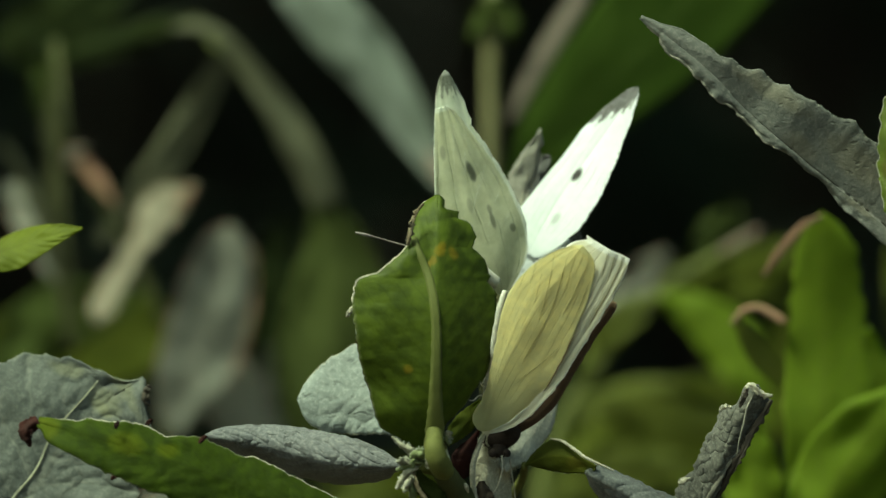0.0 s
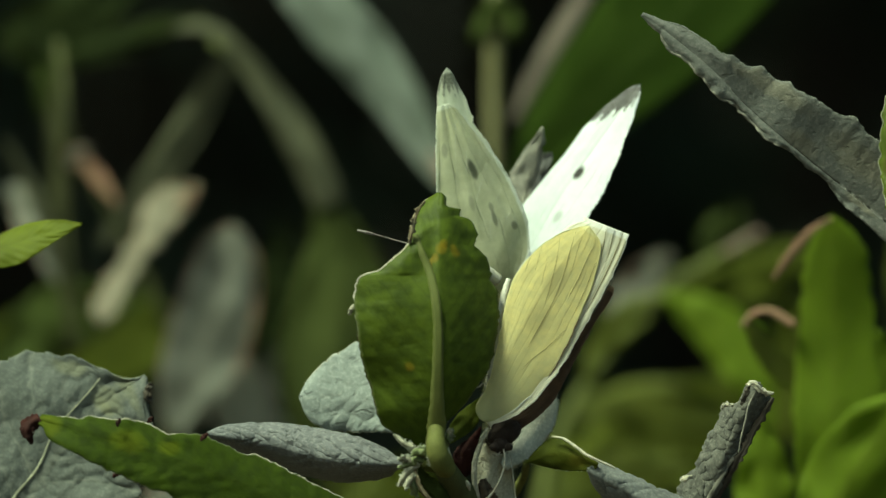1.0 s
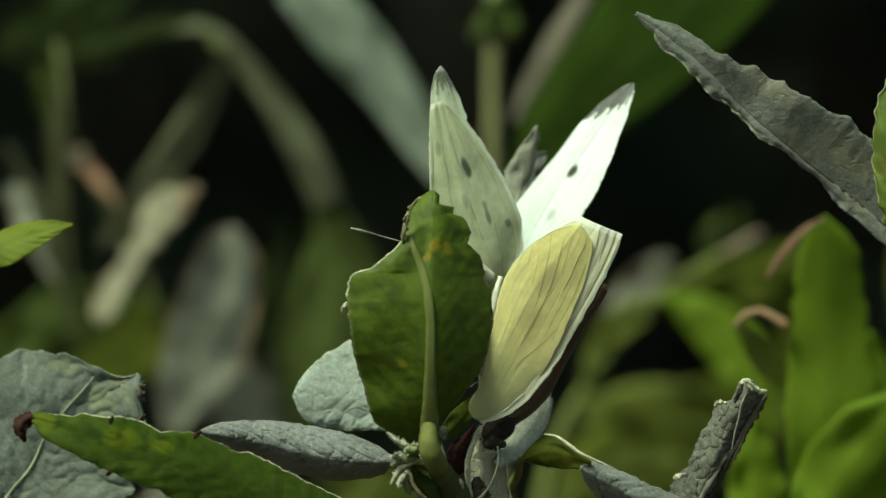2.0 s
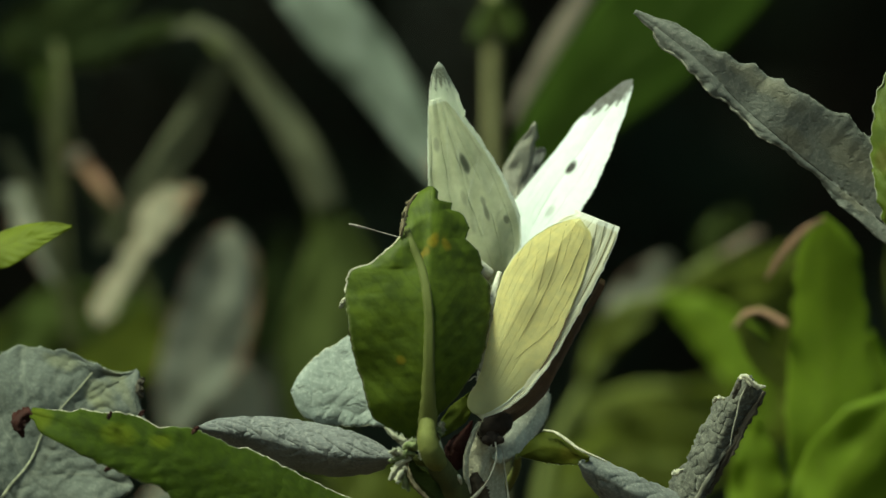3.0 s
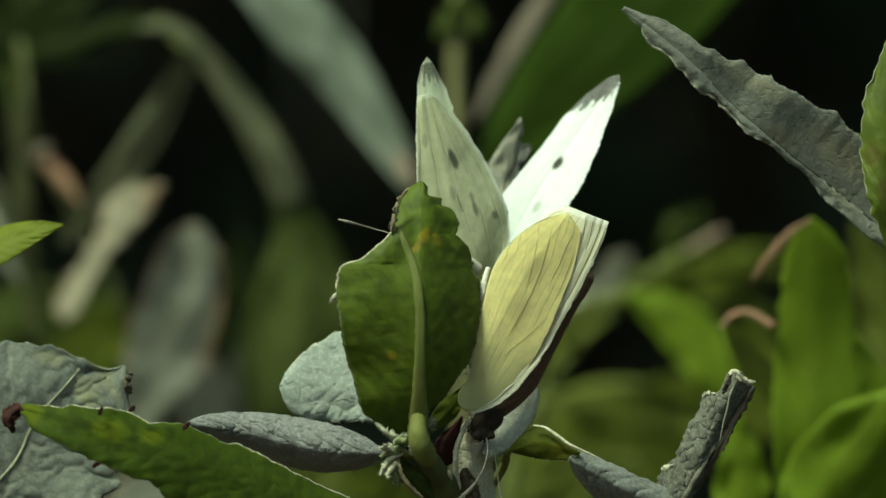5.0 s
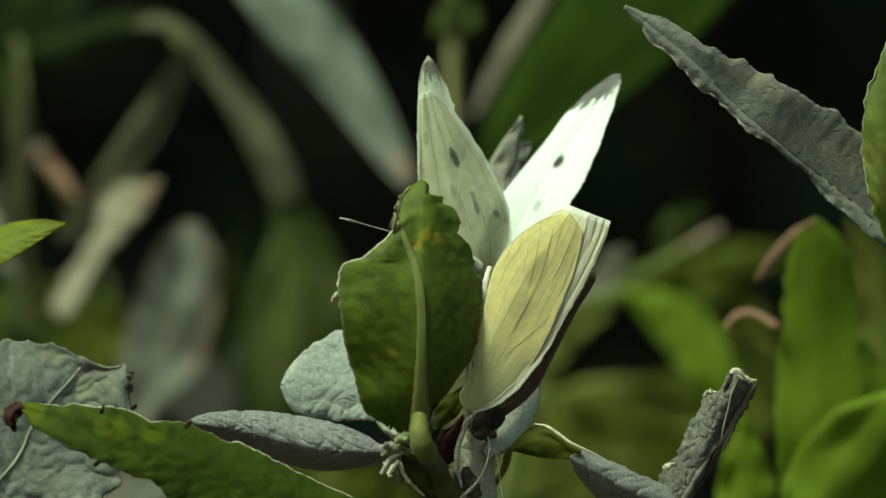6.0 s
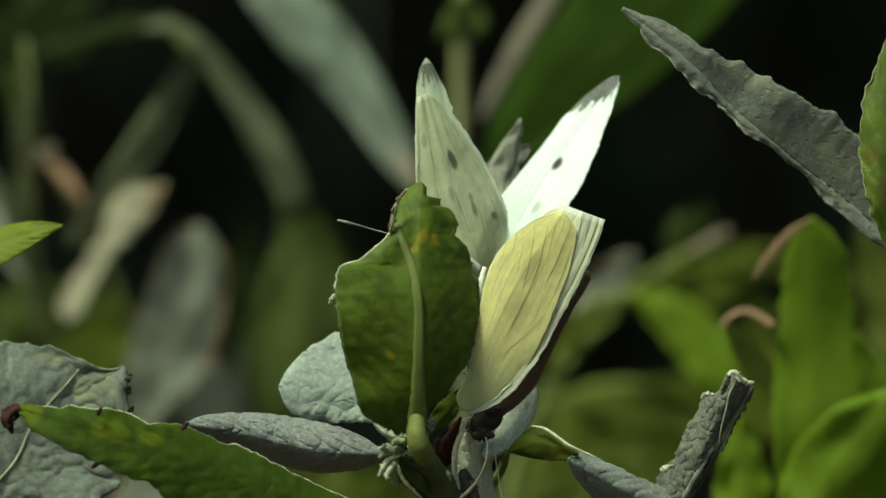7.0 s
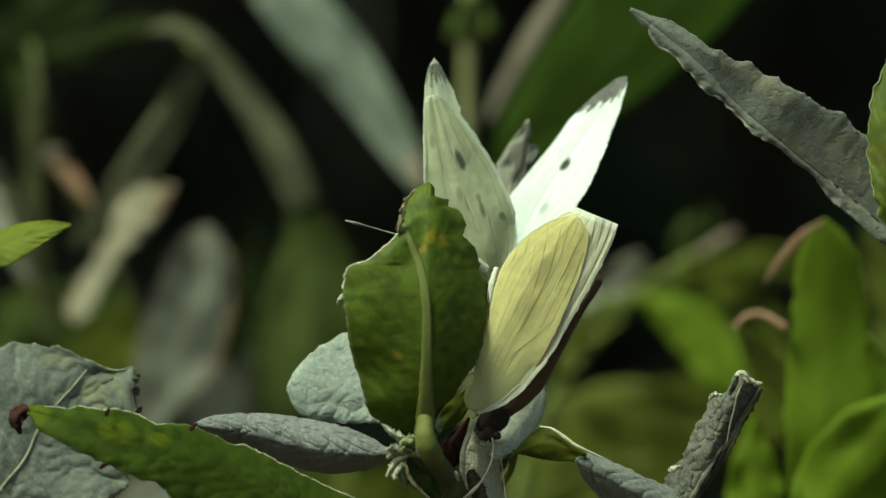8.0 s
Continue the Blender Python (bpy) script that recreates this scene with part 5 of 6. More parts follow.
blade("leaf", bg, [(-0.03309, 0.1510, 0.92740), (-0.03511, 0.1520, 0.92303), (-0.03778, 0.1540, 0.91775), (-0.04214, 0.1560, 0.91115), (-0.04737, 0.1580, 0.90505), (-0.05081, 0.1580, 0.90084)], (0.00, 1.35, 1.67, 1.71, 1.74, 1.79, 1.82, 1.92, 2.08, 2.29, 2.16, 2.12, 2.12, 2.13, 1.96, 1.40, 0.87), (0.00, 0.84, 1.10, 1.45, 1.75, 1.99, 2.15, 2.22, 2.24, 2.20, 2.09, 1.98, 1.88, 1.78, 1.65, 1.24, 0.87), M["leaf_sage"], lean=(0.15, -0.15), ripple=1, seed=41)
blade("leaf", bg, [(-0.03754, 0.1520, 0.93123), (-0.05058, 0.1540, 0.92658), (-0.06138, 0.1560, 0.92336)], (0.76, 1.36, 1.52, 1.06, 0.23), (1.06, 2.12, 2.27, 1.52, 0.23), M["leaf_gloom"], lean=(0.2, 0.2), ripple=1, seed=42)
blade("leaf", bg, [(-0.02564, 0.1620, 0.93852), (-0.02150, 0.1600, 0.93383), (-0.01640, 0.1580, 0.92732), (-0.01099, 0.1560, 0.92069), (-0.00602, 0.1540, 0.91341), (-0.00334, 0.1520, 0.90768)], (0.00, 2.11, 4.26, 4.56, 4.48, 4.45, 4.50, 4.56, 4.62, 4.50, 4.20, 3.85, 3.55, 3.25, 2.90, 2.50, 2.15, 1.85, 1.4, 0.9, 0.19), (0.00, 3.90, 3.95, 4.10, 4.19, 4.24, 4.26, 4.05, 3.84, 3.63, 3.41, 3.25, 3.18, 3.14, 3.11, 2.99, 2.81, 2.53, 2.04, 1.31, 0.57), M["felt_far"], lean=(0.3, 0.3), ripple=1, seed=43, label="pale grey-green pointed leaf")
tube("stem", bg, [F0, (-0.02, 0.18, 0.5), (-0.08820, 0.1720, 0.85652), (-0.08820, 0.1720, 0.91874), (-0.06860, 0.1700, 0.95362), (-0.03747, 0.1680, 0.94963), (-0.02812, 0.1660, 0.93870)], [4, 3, 2, 1.4, 1.2, 1.0, 0.8], M["stem_green"], 10, 50)
blade("leaf", bg, [(-0.04472, 0.1470, 0.89947), (-0.04195, 0.1460, 0.90460), (-0.03682, 0.1460, 0.90838)], (0.00, 1.03, 1.40, 1.63, 1.86, 2.12, 2.30, 2.49, 2.73, 2.61, 2.55, 2.41, 2.05, 1.73, 1.32, 0.83, 0.35), (0.13, 1.06, 1.35, 1.62, 1.84, 2.01, 2.12, 2.18, 2.19, 2.16, 2.07, 1.86, 1.59, 1.30, 0.96, 0.59, 0.17), M["leaf_straw"], lean=(0.5, -0.5), ripple=1.2, wild=1.3, seed=44, label="straw-pale dry leaf")
blade("leaf", bg, [(-0.05037, 0.1480, 0.89009), (-0.04792, 0.1475, 0.89554), (-0.04351, 0.1470, 0.90249)], (0.00, 1.20, 1.58, 1.88, 1.82, 1.77, 1.75, 1.71, 1.68, 1.66, 1.66, 1.55, 1.39, 1.24, 1.05, 0.70, 0.36), (0.00, 1.15, 1.26, 1.37, 1.45, 1.53, 1.59, 1.62, 1.62, 1.60, 1.57, 1.52, 1.47, 1.39, 1.26, 1.14, 1.02), M["leaf_straw"], lean=(0.5, -0.5), ripple=1.2, wild=1.3, seed=45)
blade("leaf_tip", bg, [(-0.03988, 0.1452, 0.90520), (-0.03830, 0.1452, 0.90686), (-0.03710, 0.1455, 0.90837)], (0.2, 0.6, 0.6, 0.2), (0.2, 0.5, 0.5, 0.2), M["rosy"], seed=48, nu=20, nv=5, label="rosy dried leaf edge")
grey_leaf = blade("leaf", bg, [(-0.04058, 0.1520, 0.87538), (-0.03654, 0.1500, 0.88643), (-0.03392, 0.1490, 0.89553), (-0.03237, 0.1480, 0.90325)], (1.52, 4.25, 5.2, 5.4, 5.0, 4.3, 2.7), (1.52, 3.9, 5.2, 5.7, 5.3, 4.3, 2.6), M["leaf_greyish"], round_tip=0.15, lean=(0.15, -0.15), ripple=1.5, seed=46, label="broad grey leaf with a pinkish edge")
rim(grey_leaf, 1, 0.35, 0.92, 0.3, "rosy", 49, "pinkish leaf edge")
blade("leaf", bg, [(-0.03084, 0.1560, 0.87412), (-0.03237, 0.1560, 0.88099), (-0.03314, 0.1560, 0.88786)], (1.83, 3.97, 4.12, 2.60, 0.46), (1.83, 3.97, 4.12, 2.75, 0.46), M["leaf_greyish"], seed=47)
tube("stem", bg, [F0, (-0.035, 0.17, 0.5), (-0.04469, 0.1580, 0.85722), (-0.04134, 0.1520, 0.87576), (-0.03982, 0.1520, 0.89096), (-0.04818, 0.1520, 0.90312), (-0.05502, 0.1520, 0.91451), (-0.05616, 0.1520, 0.92819)], [4, 3, 1.6, 1.3, 1.1, 1.0, 0.9, 0.5], M["stem_olive"], 10, 60)
blade("leaf", bg, [(-0.05701, 0.1500, 0.91713), (-0.05740, 0.1490, 0.92204), (-0.05679, 0.1490, 0.92643)], (0.6, 1.7, 1.9, 1.2, 0.3), (0.6, 1.8, 1.9, 1.2, 0.3), M["leaf_moss"], seed=50, ripple=1, label="olive young leaf at a shoot tip")
blade("leaf", bg, [(-0.05550, 0.1500, 0.91069), (-0.05270, 0.1490, 0.91310), (-0.05173, 0.1480, 0.91354)], (0.3, 0.9, 0.9, 0.2), (0.3, 0.9, 0.8, 0.2), M["leaf_blush"], seed=51, ripple=1)
blade("leaf", bg, [(-0.05730, 0.1520, 0.90768), (-0.05495, 0.1510, 0.91146), (-0.05443, 0.1500, 0.91638)], (0.5, 1.5, 1.5, 0.4), (0.5, 1.4, 1.4, 0.4), M["leaf_khaki"], seed=52, ripple=1)
blade("leaf", bg, [(-0.06280, 0.1650, 0.92554), (-0.05817, 0.1650, 0.92939), (-0.05200, 0.1650, 0.93480)], (0.67, 1.48, 1.82, 2.18, 2.53, 2.73, 2.82, 2.90, 2.98, 3.05, 3.09, 2.09, 1.03), (0.00, 2.76, 3.02, 3.31, 3.60, 3.82, 3.47, 3.13, 2.83, 2.50, 1.85, 1.06, 0.23), M["leaf_dark"], seed=53, ripple=1.5)
blade("leaf_tip", bg, [(-0.00600, 0.1515, 0.91284), (-0.00448, 0.1510, 0.91055), (-0.00319, 0.1505, 0.90797)], (0.4, 1.0, 0.9, 0.2), (0.4, 0.9, 0.8, 0.2), M["rosy_pale"], seed=54, nu=24, nv=5, label="rosy leaf tip")
blade("leaf", bg, [(-0.05382, 0.1510, 0.88641), (-0.05580, 0.1500, 0.90387), (-0.05611, 0.1490, 0.91446), (-0.05619, 0.1490, 0.92544)], (0.61, 1.14, 1.36, 1.21, 0.30), (0.61, 1.14, 1.36, 1.21, 0.30), M["leaf_khaki"], seed=93, ripple=1)
blade("leaf", bg, [(-0.05565, 0.1500, 0.89629), (-0.05800, 0.1490, 0.90462), (-0.06270, 0.1480, 0.91445)], (0.45, 0.91, 1.06, 0.76, 0.23), (0.45, 0.91, 1.06, 0.76, 0.23), M["leaf_sage"], seed=94, ripple=1)
blade("leaf", bg, [(-0.05474, 0.1500, 0.91357), (-0.05104, 0.1490, 0.91030), (-0.04795, 0.1480, 0.90613)], (0.45, 0.91, 0.91, 0.30), (0.45, 0.91, 0.91, 0.30), M["rosy"], seed=57, label="pinkish young leaf")
blade("leaf", bg, [(-0.06459, 0.1580, 0.88324), (-0.05528, 0.1560, 0.89091), (-0.04448, 0.1540, 0.89398)], (2.29, 4.58, 5.04, 3.05, 0.38), (2.29, 4.58, 5.04, 3.82, 0.38), M["leaf_moss"], seed=58, ripple=1.5)
blade("leaf", bg, [(-0.04503, 0.1500, 0.85914), (-0.03897, 0.1500, 0.86672), (-0.03290, 0.1500, 0.87127)], (2.27, 3.79, 4.09, 2.73, 0.45), (2.27, 3.79, 4.09, 2.73, 0.45), M["leaf_greyish"], seed=56, ripple=1)
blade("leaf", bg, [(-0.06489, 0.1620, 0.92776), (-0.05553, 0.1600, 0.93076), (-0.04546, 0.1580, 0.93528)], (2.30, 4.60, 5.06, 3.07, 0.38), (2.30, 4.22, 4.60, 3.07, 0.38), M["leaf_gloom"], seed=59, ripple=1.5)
blade("leaf", bg, [(-0.06985, 0.1960, 0.88410), (-0.05460, 0.1950, 0.88651), (-0.03943, 0.1950, 0.88811)], (3.19, 7.18, 7.98, 6.39, 0.80), (3.19, 6.39, 7.18, 5.59, 0.80), M["leaf_drab"], seed=95, ripple=1.5)
blade("leaf", bg, [(-0.03604, 0.1900, 0.86674), (-0.03048, 0.1900, 0.87468), (-0.02810, 0.1900, 0.88579)], (1.59, 3.49, 3.65, 2.70, 0.40), (1.59, 3.18, 3.18, 2.38, 0.40), M["leaf_dusk"], seed=96, ripple=1.5)
blade("leaf", bg, [(-0.06321, 0.1600, 0.90851), (-0.05847, 0.1580, 0.90161), (-0.05541, 0.1580, 0.89395)], (0.77, 2.30, 2.61, 1.84, 0.38), (0.77, 2.30, 2.61, 1.84, 0.38), M["leaf_greyish"], seed=60, ripple=1)
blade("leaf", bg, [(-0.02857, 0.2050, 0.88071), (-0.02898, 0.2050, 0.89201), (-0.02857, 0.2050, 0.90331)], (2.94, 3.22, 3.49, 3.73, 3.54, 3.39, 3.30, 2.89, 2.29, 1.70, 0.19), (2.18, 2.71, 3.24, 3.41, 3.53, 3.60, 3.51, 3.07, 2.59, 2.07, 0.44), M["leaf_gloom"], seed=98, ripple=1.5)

bg2 = far_shrub((0.01, 0.14, 0), "out-of-focus shrub with broad dark green leaves")
G0 = (0.01, 0.14, -0.01)
tube("stem", bg2, [G0, (0.012, 0.15, 0.5), (0.00350, 0.1520, 0.86512), (0.00289, 0.1520, 0.89552), (0.00236, 0.1520, 0.91831), (0.00289, 0.1520, 0.93959)], [4, 3, 1.8, 1.2, 1.05, 1.0], M["stem_tan"], 10, 60)
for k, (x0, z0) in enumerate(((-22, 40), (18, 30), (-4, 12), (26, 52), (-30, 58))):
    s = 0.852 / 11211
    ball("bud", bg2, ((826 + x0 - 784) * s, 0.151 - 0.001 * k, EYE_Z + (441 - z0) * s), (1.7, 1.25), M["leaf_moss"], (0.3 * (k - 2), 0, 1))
blade("leaf", bg2, [(0.00484, 0.1220, 0.90814), (0.01069, 0.1210, 0.91508), (0.02019, 0.1200, 0.92421), (0.03343, 0.1220, 0.93820)], (0.73, 4.39, 6.95, 8.19, 8.48, 8.05), (0.73, 3.66, 6.00, 7.31, 8.05, 8.05), M["leaf_dark"], lean=(0.0, 0.03), ripple=0.6, seed=61, nu=60,
      label="large dark green pointed leaf")
blade("leaf", bg2, [(0.00500, 0.1490, 0.91734), (0.00878, 0.1490, 0.92469), (0.01522, 0.1490, 0.93491)], (0.4, 0.95, 1.2, 1.0), (0.4, 0.95, 1.1, 0.9), M["leaf_blush"], seed=62, label="pale pinkish-grey narrow leaf")
tube("stem", bg2, [(0.03343, 0.1220, 0.93820), (0.06186, 0.1500, 0.95315), (0.07975, 0.1800, 0.92676), (0.08065, 0.1900, 0.87944), (0.06, 0.19, 0.45), G0], [0.8, 1.2, 1.6, 2, 3, 4], M["stem_green"], 10, 60)
tube("twig", bg2, [(0.03798, 0.1500, 0.90220), (0.03154, 0.1500, 0.89841), (0.02547, 0.1500, 0.89439), (0.01943, 0.1510, 0.88793), (0.01185, 0.1520, 0.87576), (0.00730, 0.1520, 0.85752)], [0.4, 0.65, 0.8, 0.95, 1.3, 1.6], M["stem_green"], 10, 40, "green twig with a rosy tip")
tube("twig_tip", bg2, [(0.03341, 0.1495, 0.89955), (0.03622, 0.1495, 0.90121), (0.03849, 0.1495, 0.90250)], [0.5, 0.62, 0.4], M["rosy_pale"], 10, 12)
blade("leaf", bg2, [(0.02529, 0.1490, 0.89402), (0.03184, 0.1480, 0.88986), (0.03634, 0.1470, 0.88421), (0.03974, 0.1470, 0.87590)], (0.61, 2.57, 3.78, 4.08, 3.33, 1.82, 0.23), (0.61, 2.27, 3.18, 3.48, 2.87, 1.66, 0.23), M["leaf_fresh"], lean=(0.2, 0.2), ripple=1.2, seed=63)
blade("leaf", bg2, [(0.02547, 0.1500, 0.89386), (0.01941, 0.1500, 0.88984), (0.01450, 0.1510, 0.88262)], (0.61, 1.97, 2.27, 1.82, 0.38), (0.61, 1.97, 2.27, 1.82, 0.38), M["leaf_olive"], seed=64, ripple=1.0)
blade("leaf", bg2, [(0.01378, 0.1780, 0.87815), (0.02547, 0.1760, 0.87976), (0.03954, 0.1760, 0.87429)], (0.78, 1.72, 2.19, 2.19, 0.47), (1.57, 4.70, 5.48, 4.54, 0.47), M["leaf_olive"], seed=65, ripple=2)
blade("leaf", bg2, [(0.01784, 0.1850, 0.88824), (0.02250, 0.1820, 0.89497), (0.02659, 0.1820, 0.89929)], (0.78, 2.04, 2.35, 1.88, 0.39), (0.78, 2.04, 2.35, 1.88, 0.39), M["leaf_greyish"], seed=66, ripple=1.5)
blade("leaf", bg2, [(0.00900, 0.1700, 0.86050), (0.01754, 0.1700, 0.86749), (0.03073, 0.1700, 0.87059)], (1.55, 3.88, 4.66, 3.10, 0.39), (1.55, 3.88, 4.66, 3.10, 0.39), M["leaf_olive"], seed=67, ripple=2)
blade("leaf", bg2, [(-0.01273, 0.1700, 0.86050), (-0.01738, 0.1700, 0.86749), (-0.02437, 0.1700, 0.87292)], (1.55, 3.88, 3.88, 2.33, 0.39), (1.55, 3.88, 4.66, 3.10, 0.39), M["leaf_olive"], seed=68, ripple=2)
blade("leaf", bg2, [(0.06795, 0.1900, 0.87785), (0.06239, 0.1900, 0.89135), (0.05922, 0.1900, 0.90405)], (1.59, 3.49, 4.29, 2.86, 0.40), (1.59, 3.49, 4.29, 2.86, 0.40), M["leaf_olive"], seed=69, ripple=2)
blade("leaf", bg2, [(0.03080, 0.1720, 0.89774), (0.03391, 0.1720, 0.90163), (0.03624, 0.1720, 0.90630)], (0.78, 2.64, 3.10, 2.33, 0.39), (0.78, 2.64, 3.10, 2.33, 0.39), M["leaf_shade"], seed=70, ripple=2)

blade("leaf", bg2, [(0.01098, 0.2050, 0.86618), (0.02712, 0.2050, 0.87183), (0.04811, 0.2050, 0.87990)], (3.23, 7.26, 8.07, 6.46, 0.81), (3.23, 6.46, 7.26, 5.65, 0.81), M["leaf_drab"], seed=77, ripple=2)
blade("leaf", bg2, [(0.02821, 0.2140, 0.89437), (0.03799, 0.2140, 0.89519), (0.05022, 0.2140, 0.89927)], (1.63, 3.26, 3.75, 3.26, 0.65), (1.63, 3.26, 3.75, 3.26, 0.65), M["leaf_drab"], seed=79, ripple=2)
blade("leaf", bg2, [(-0.00032, 0.1900, 0.85721), (-0.00667, 0.1900, 0.86515), (-0.01540, 0.1900, 0.86952)], (2.38, 3.49, 3.97, 3.18, 0.64), (2.38, 3.18, 3.65, 2.86, 0.64), M["leaf_drab"], seed=92, ripple=2)
blade("leaf", bg2, [(0.04503, 0.2000, 0.87198), (0.04479, 0.2000, 0.88242), (0.04447, 0.2000, 0.89286)], (3.72, 3.95, 4.16, 4.39, 4.61, 4.56, 4.42, 4.28, 4.15, 3.90, 3.10, 2.34, 0.19), (3.30, 3.52, 3.72, 3.94, 4.16, 4.12, 4.07, 4.02, 3.98, 3.50, 2.89, 2.30, 0.38), M["leaf_drab"], seed=97, ripple=1.5)
SWAY_FOOT = (0.045, 0.06, 0)
sway = far_shrub(SWAY_FOOT, "soft-focus shrub shoot with bright green leaves")
tube("stem", sway, [(0.045, 0.06, -0.01), (0.045, 0.062, 0.5), (0.04458, 0.0620, 0.86201), (0.04453, 0.0610, 0.87156)], [3.5, 2.8, 1.8, 1.2], M["stem_green"], 10, 40)
blade("leaf", sway, [(0.04458, 0.0620, 0.86880), (0.04447, 0.0600, 0.87838), (0.04454, 0.0600, 0.88787), (0.04441, 0.0590, 0.89601), (0.04422, 0.0580, 0.90392)], (0.00, 4.40, 4.46, 4.51, 4.56, 4.62, 4.64, 4.68, 4.72, 4.76, 4.70, 4.58, 4.46, 4.34, 4.19, 4.09, 3.98, 3.85, 3.73, 3.60, 3.42, 3.25, 3.05, 2.6, 1.1), (0.00, 6.57, 6.70, 6.81, 6.92, 7.05, 7.08, 6.93, 6.76, 6.60, 6.27, 5.88, 5.54, 5.35, 5.17, 5.01, 4.91, 4.83, 4.70, 4.50, 4.32, 4.05, 3.75, 3.0, 1.2), M["leaf_fresh"],
      lean=(0.12, 0.12), cup=(0.05, 0.05), ripple=0.5, nu=70, nv=9, seed=71, label="tall bright green leaf, soft in outline", wild=0.6, round_tip=0.16)
blade("leaf", sway, [(0.04154, 0.0560, 0.86231), (0.04620, 0.0550, 0.87246), (0.05420, 0.0540, 0.88325)], (2.02, 4.44, 5.52, 4.71, 0.67), (2.02, 4.71, 6.06, 5.39, 0.67), M["leaf_fresh"], lean=(0.2, 0.2), ripple=1.5, seed=72)
blade("leaf", sway, [(0.03730, 0.0660, 0.86181), (0.03648, 0.0660, 0.87001), (0.03607, 0.0660, 0.87957)], (1.37, 3.28, 3.69, 2.60, 0.41), (1.37, 3.28, 3.69, 2.60, 0.41), M["leaf_fresh"], lean=(0.2, 0.2), ripple=1, seed=73)
tube("leaf_tip", sway, [(0.03349, 0.0600, 0.89044), (0.03471, 0.0600, 0.89193), (0.03667, 0.0600, 0.89241), (0.03981, 0.0590, 0.89073)], [0.3, 0.42, 0.48, 0.5], M["rosy"], 10, 20, "rosy curled leaf tip")
blade("leaf", sway, [(0.04192, 0.0630, 0.88237), (0.03745, 0.0620, 0.88648), (0.03401, 0.0610, 0.89090)], (0.68, 1.50, 1.77, 1.36, 0.41), (0.68, 1.36, 1.50, 1.09, 0.41), M["leaf_olive"], seed=74)
blade("leaf", sway, [(0.05994, 0.0760, 0.86408), (0.05371, 0.0760, 0.87654), (0.05018, 0.0750, 0.88970)], (2.07, 3.87, 4.15, 3.04, 0.55), (2.07, 4.15, 4.56, 3.46, 0.55), M["leaf_fresh"], lean=(0.2, 0.2), ripple=1.5, seed=76)
blade("leaf_tip", sway, [(0.04420, 0.0572, 0.90350), (0.04200, 0.0574, 0.90225), (0.03950, 0.0578, 0.89950), (0.03720, 0.0588, 0.89620)], (0.15, 0.40, 0.47, 0.47, 0.14), (0.15, 0.45, 0.55, 0.55, 0.14), M["rosy"], seed=75, nu=24, nv=5, label="rosy leaf edge")


# ---- the butterflies ----
def feeler(parent, points, label="", mat="antenna", size=1.0):
    ob = tube("antenna", parent, points, [size * r for r in (0.11, 0.10, 0.10, 0.10, 0.13, 0.24, 0.14)], M[mat], 8, 30, label)
    return ob


male = thing("butterfly", (0.00038, 0.0060, 0.89817), "white butterfly with black spots, wings half open, on the shrub", "butterfly", "pair of butterflies")
male_hind = blade("hind_wing", male, [(0.00491, 0.0062, 0.89591), (0.00390, 0.0052, 0.89943), (0.00214, 0.0050, 0.90635), (0.00025, 0.0050, 0.91201), (-0.00138, 0.0050, 0.91717)], (0.26, 0.26, 0.65, 0.84, 0.97, 1.09, 1.32, 1.75, 2.04, 2.33, 2.76, 3.20, 3.50, 3.75, 3.91, 4.08, 4.19, 4.31, 4.48, 4.64, 4.76, 4.80, 4.83, 4.86, 4.88, 4.90, 4.93, 4.96, 4.98, 5.00, 5.02, 5.05, 5.07, 5.05, 5.00, 4.95, 4.92, 4.88, 4.83, 4.78, 4.74, 4.70, 4.64, 4.58, 4.53, 4.49, 4.42, 4.34, 4.27, 4.20, 4.09, 3.98, 3.90, 3.83, 3.72, 3.60, 3.53, 3.45, 3.34, 3.23, 3.15, 3.08, 2.97, 2.87, 2.80, 2.72, 2.61, 2.50, 2.42, 2.35, 2.23, 2.12, 2.05, 1.97, 1.86, 1.75, 1.68, 1.60, 1.46, 1.22, 1.22), (0.94, 0.94, 1.15, 1.46, 1.72, 1.96, 2.27, 2.57, 2.74, 2.90, 3.14, 3.38, 3.54, 3.68, 3.83, 3.98, 4.08, 4.18, 4.23, 4.28, 4.31, 4.34, 4.38, 4.43, 4.45, 4.48, 4.50, 4.48, 4.47, 4.45, 4.41, 4.35, 4.31, 4.28, 4.21, 4.15, 4.10, 4.07, 4.01, 3.96, 3.93, 3.89, 3.84, 3.79, 3.76, 3.72, 3.63, 3.55, 3.49, 3.43, 3.34, 3.26, 3.20, 3.15, 3.07, 2.97, 2.91, 2.85, 2.76, 2.68, 2.61, 2.53, 2.41, 2.29, 2.21, 2.13, 2.01, 1.87, 1.77, 1.67, 1.55, 1.48, 1.42, 1.32, 1.16, 1.01, 0.91, 0.81, 0.54, 0.19, 0.19), M["wing_under"],
      lean=(-0.1, 0.32), cup=(0.1, 0.12), ripple=0.5, thick=0.09, fray=0.05, nu=120, nv=26, seed=80, wild=0.10, pleat=0.06, pleats=4, teeth=0.06, tooth_count=13, crease=(0.06, 2.2), label="greenish-white hind wing underside with grey spots")
rim(male_hind, 1, 0.12, 0.93, 0.075, "wing_fringe", 12, "white wing fringe")
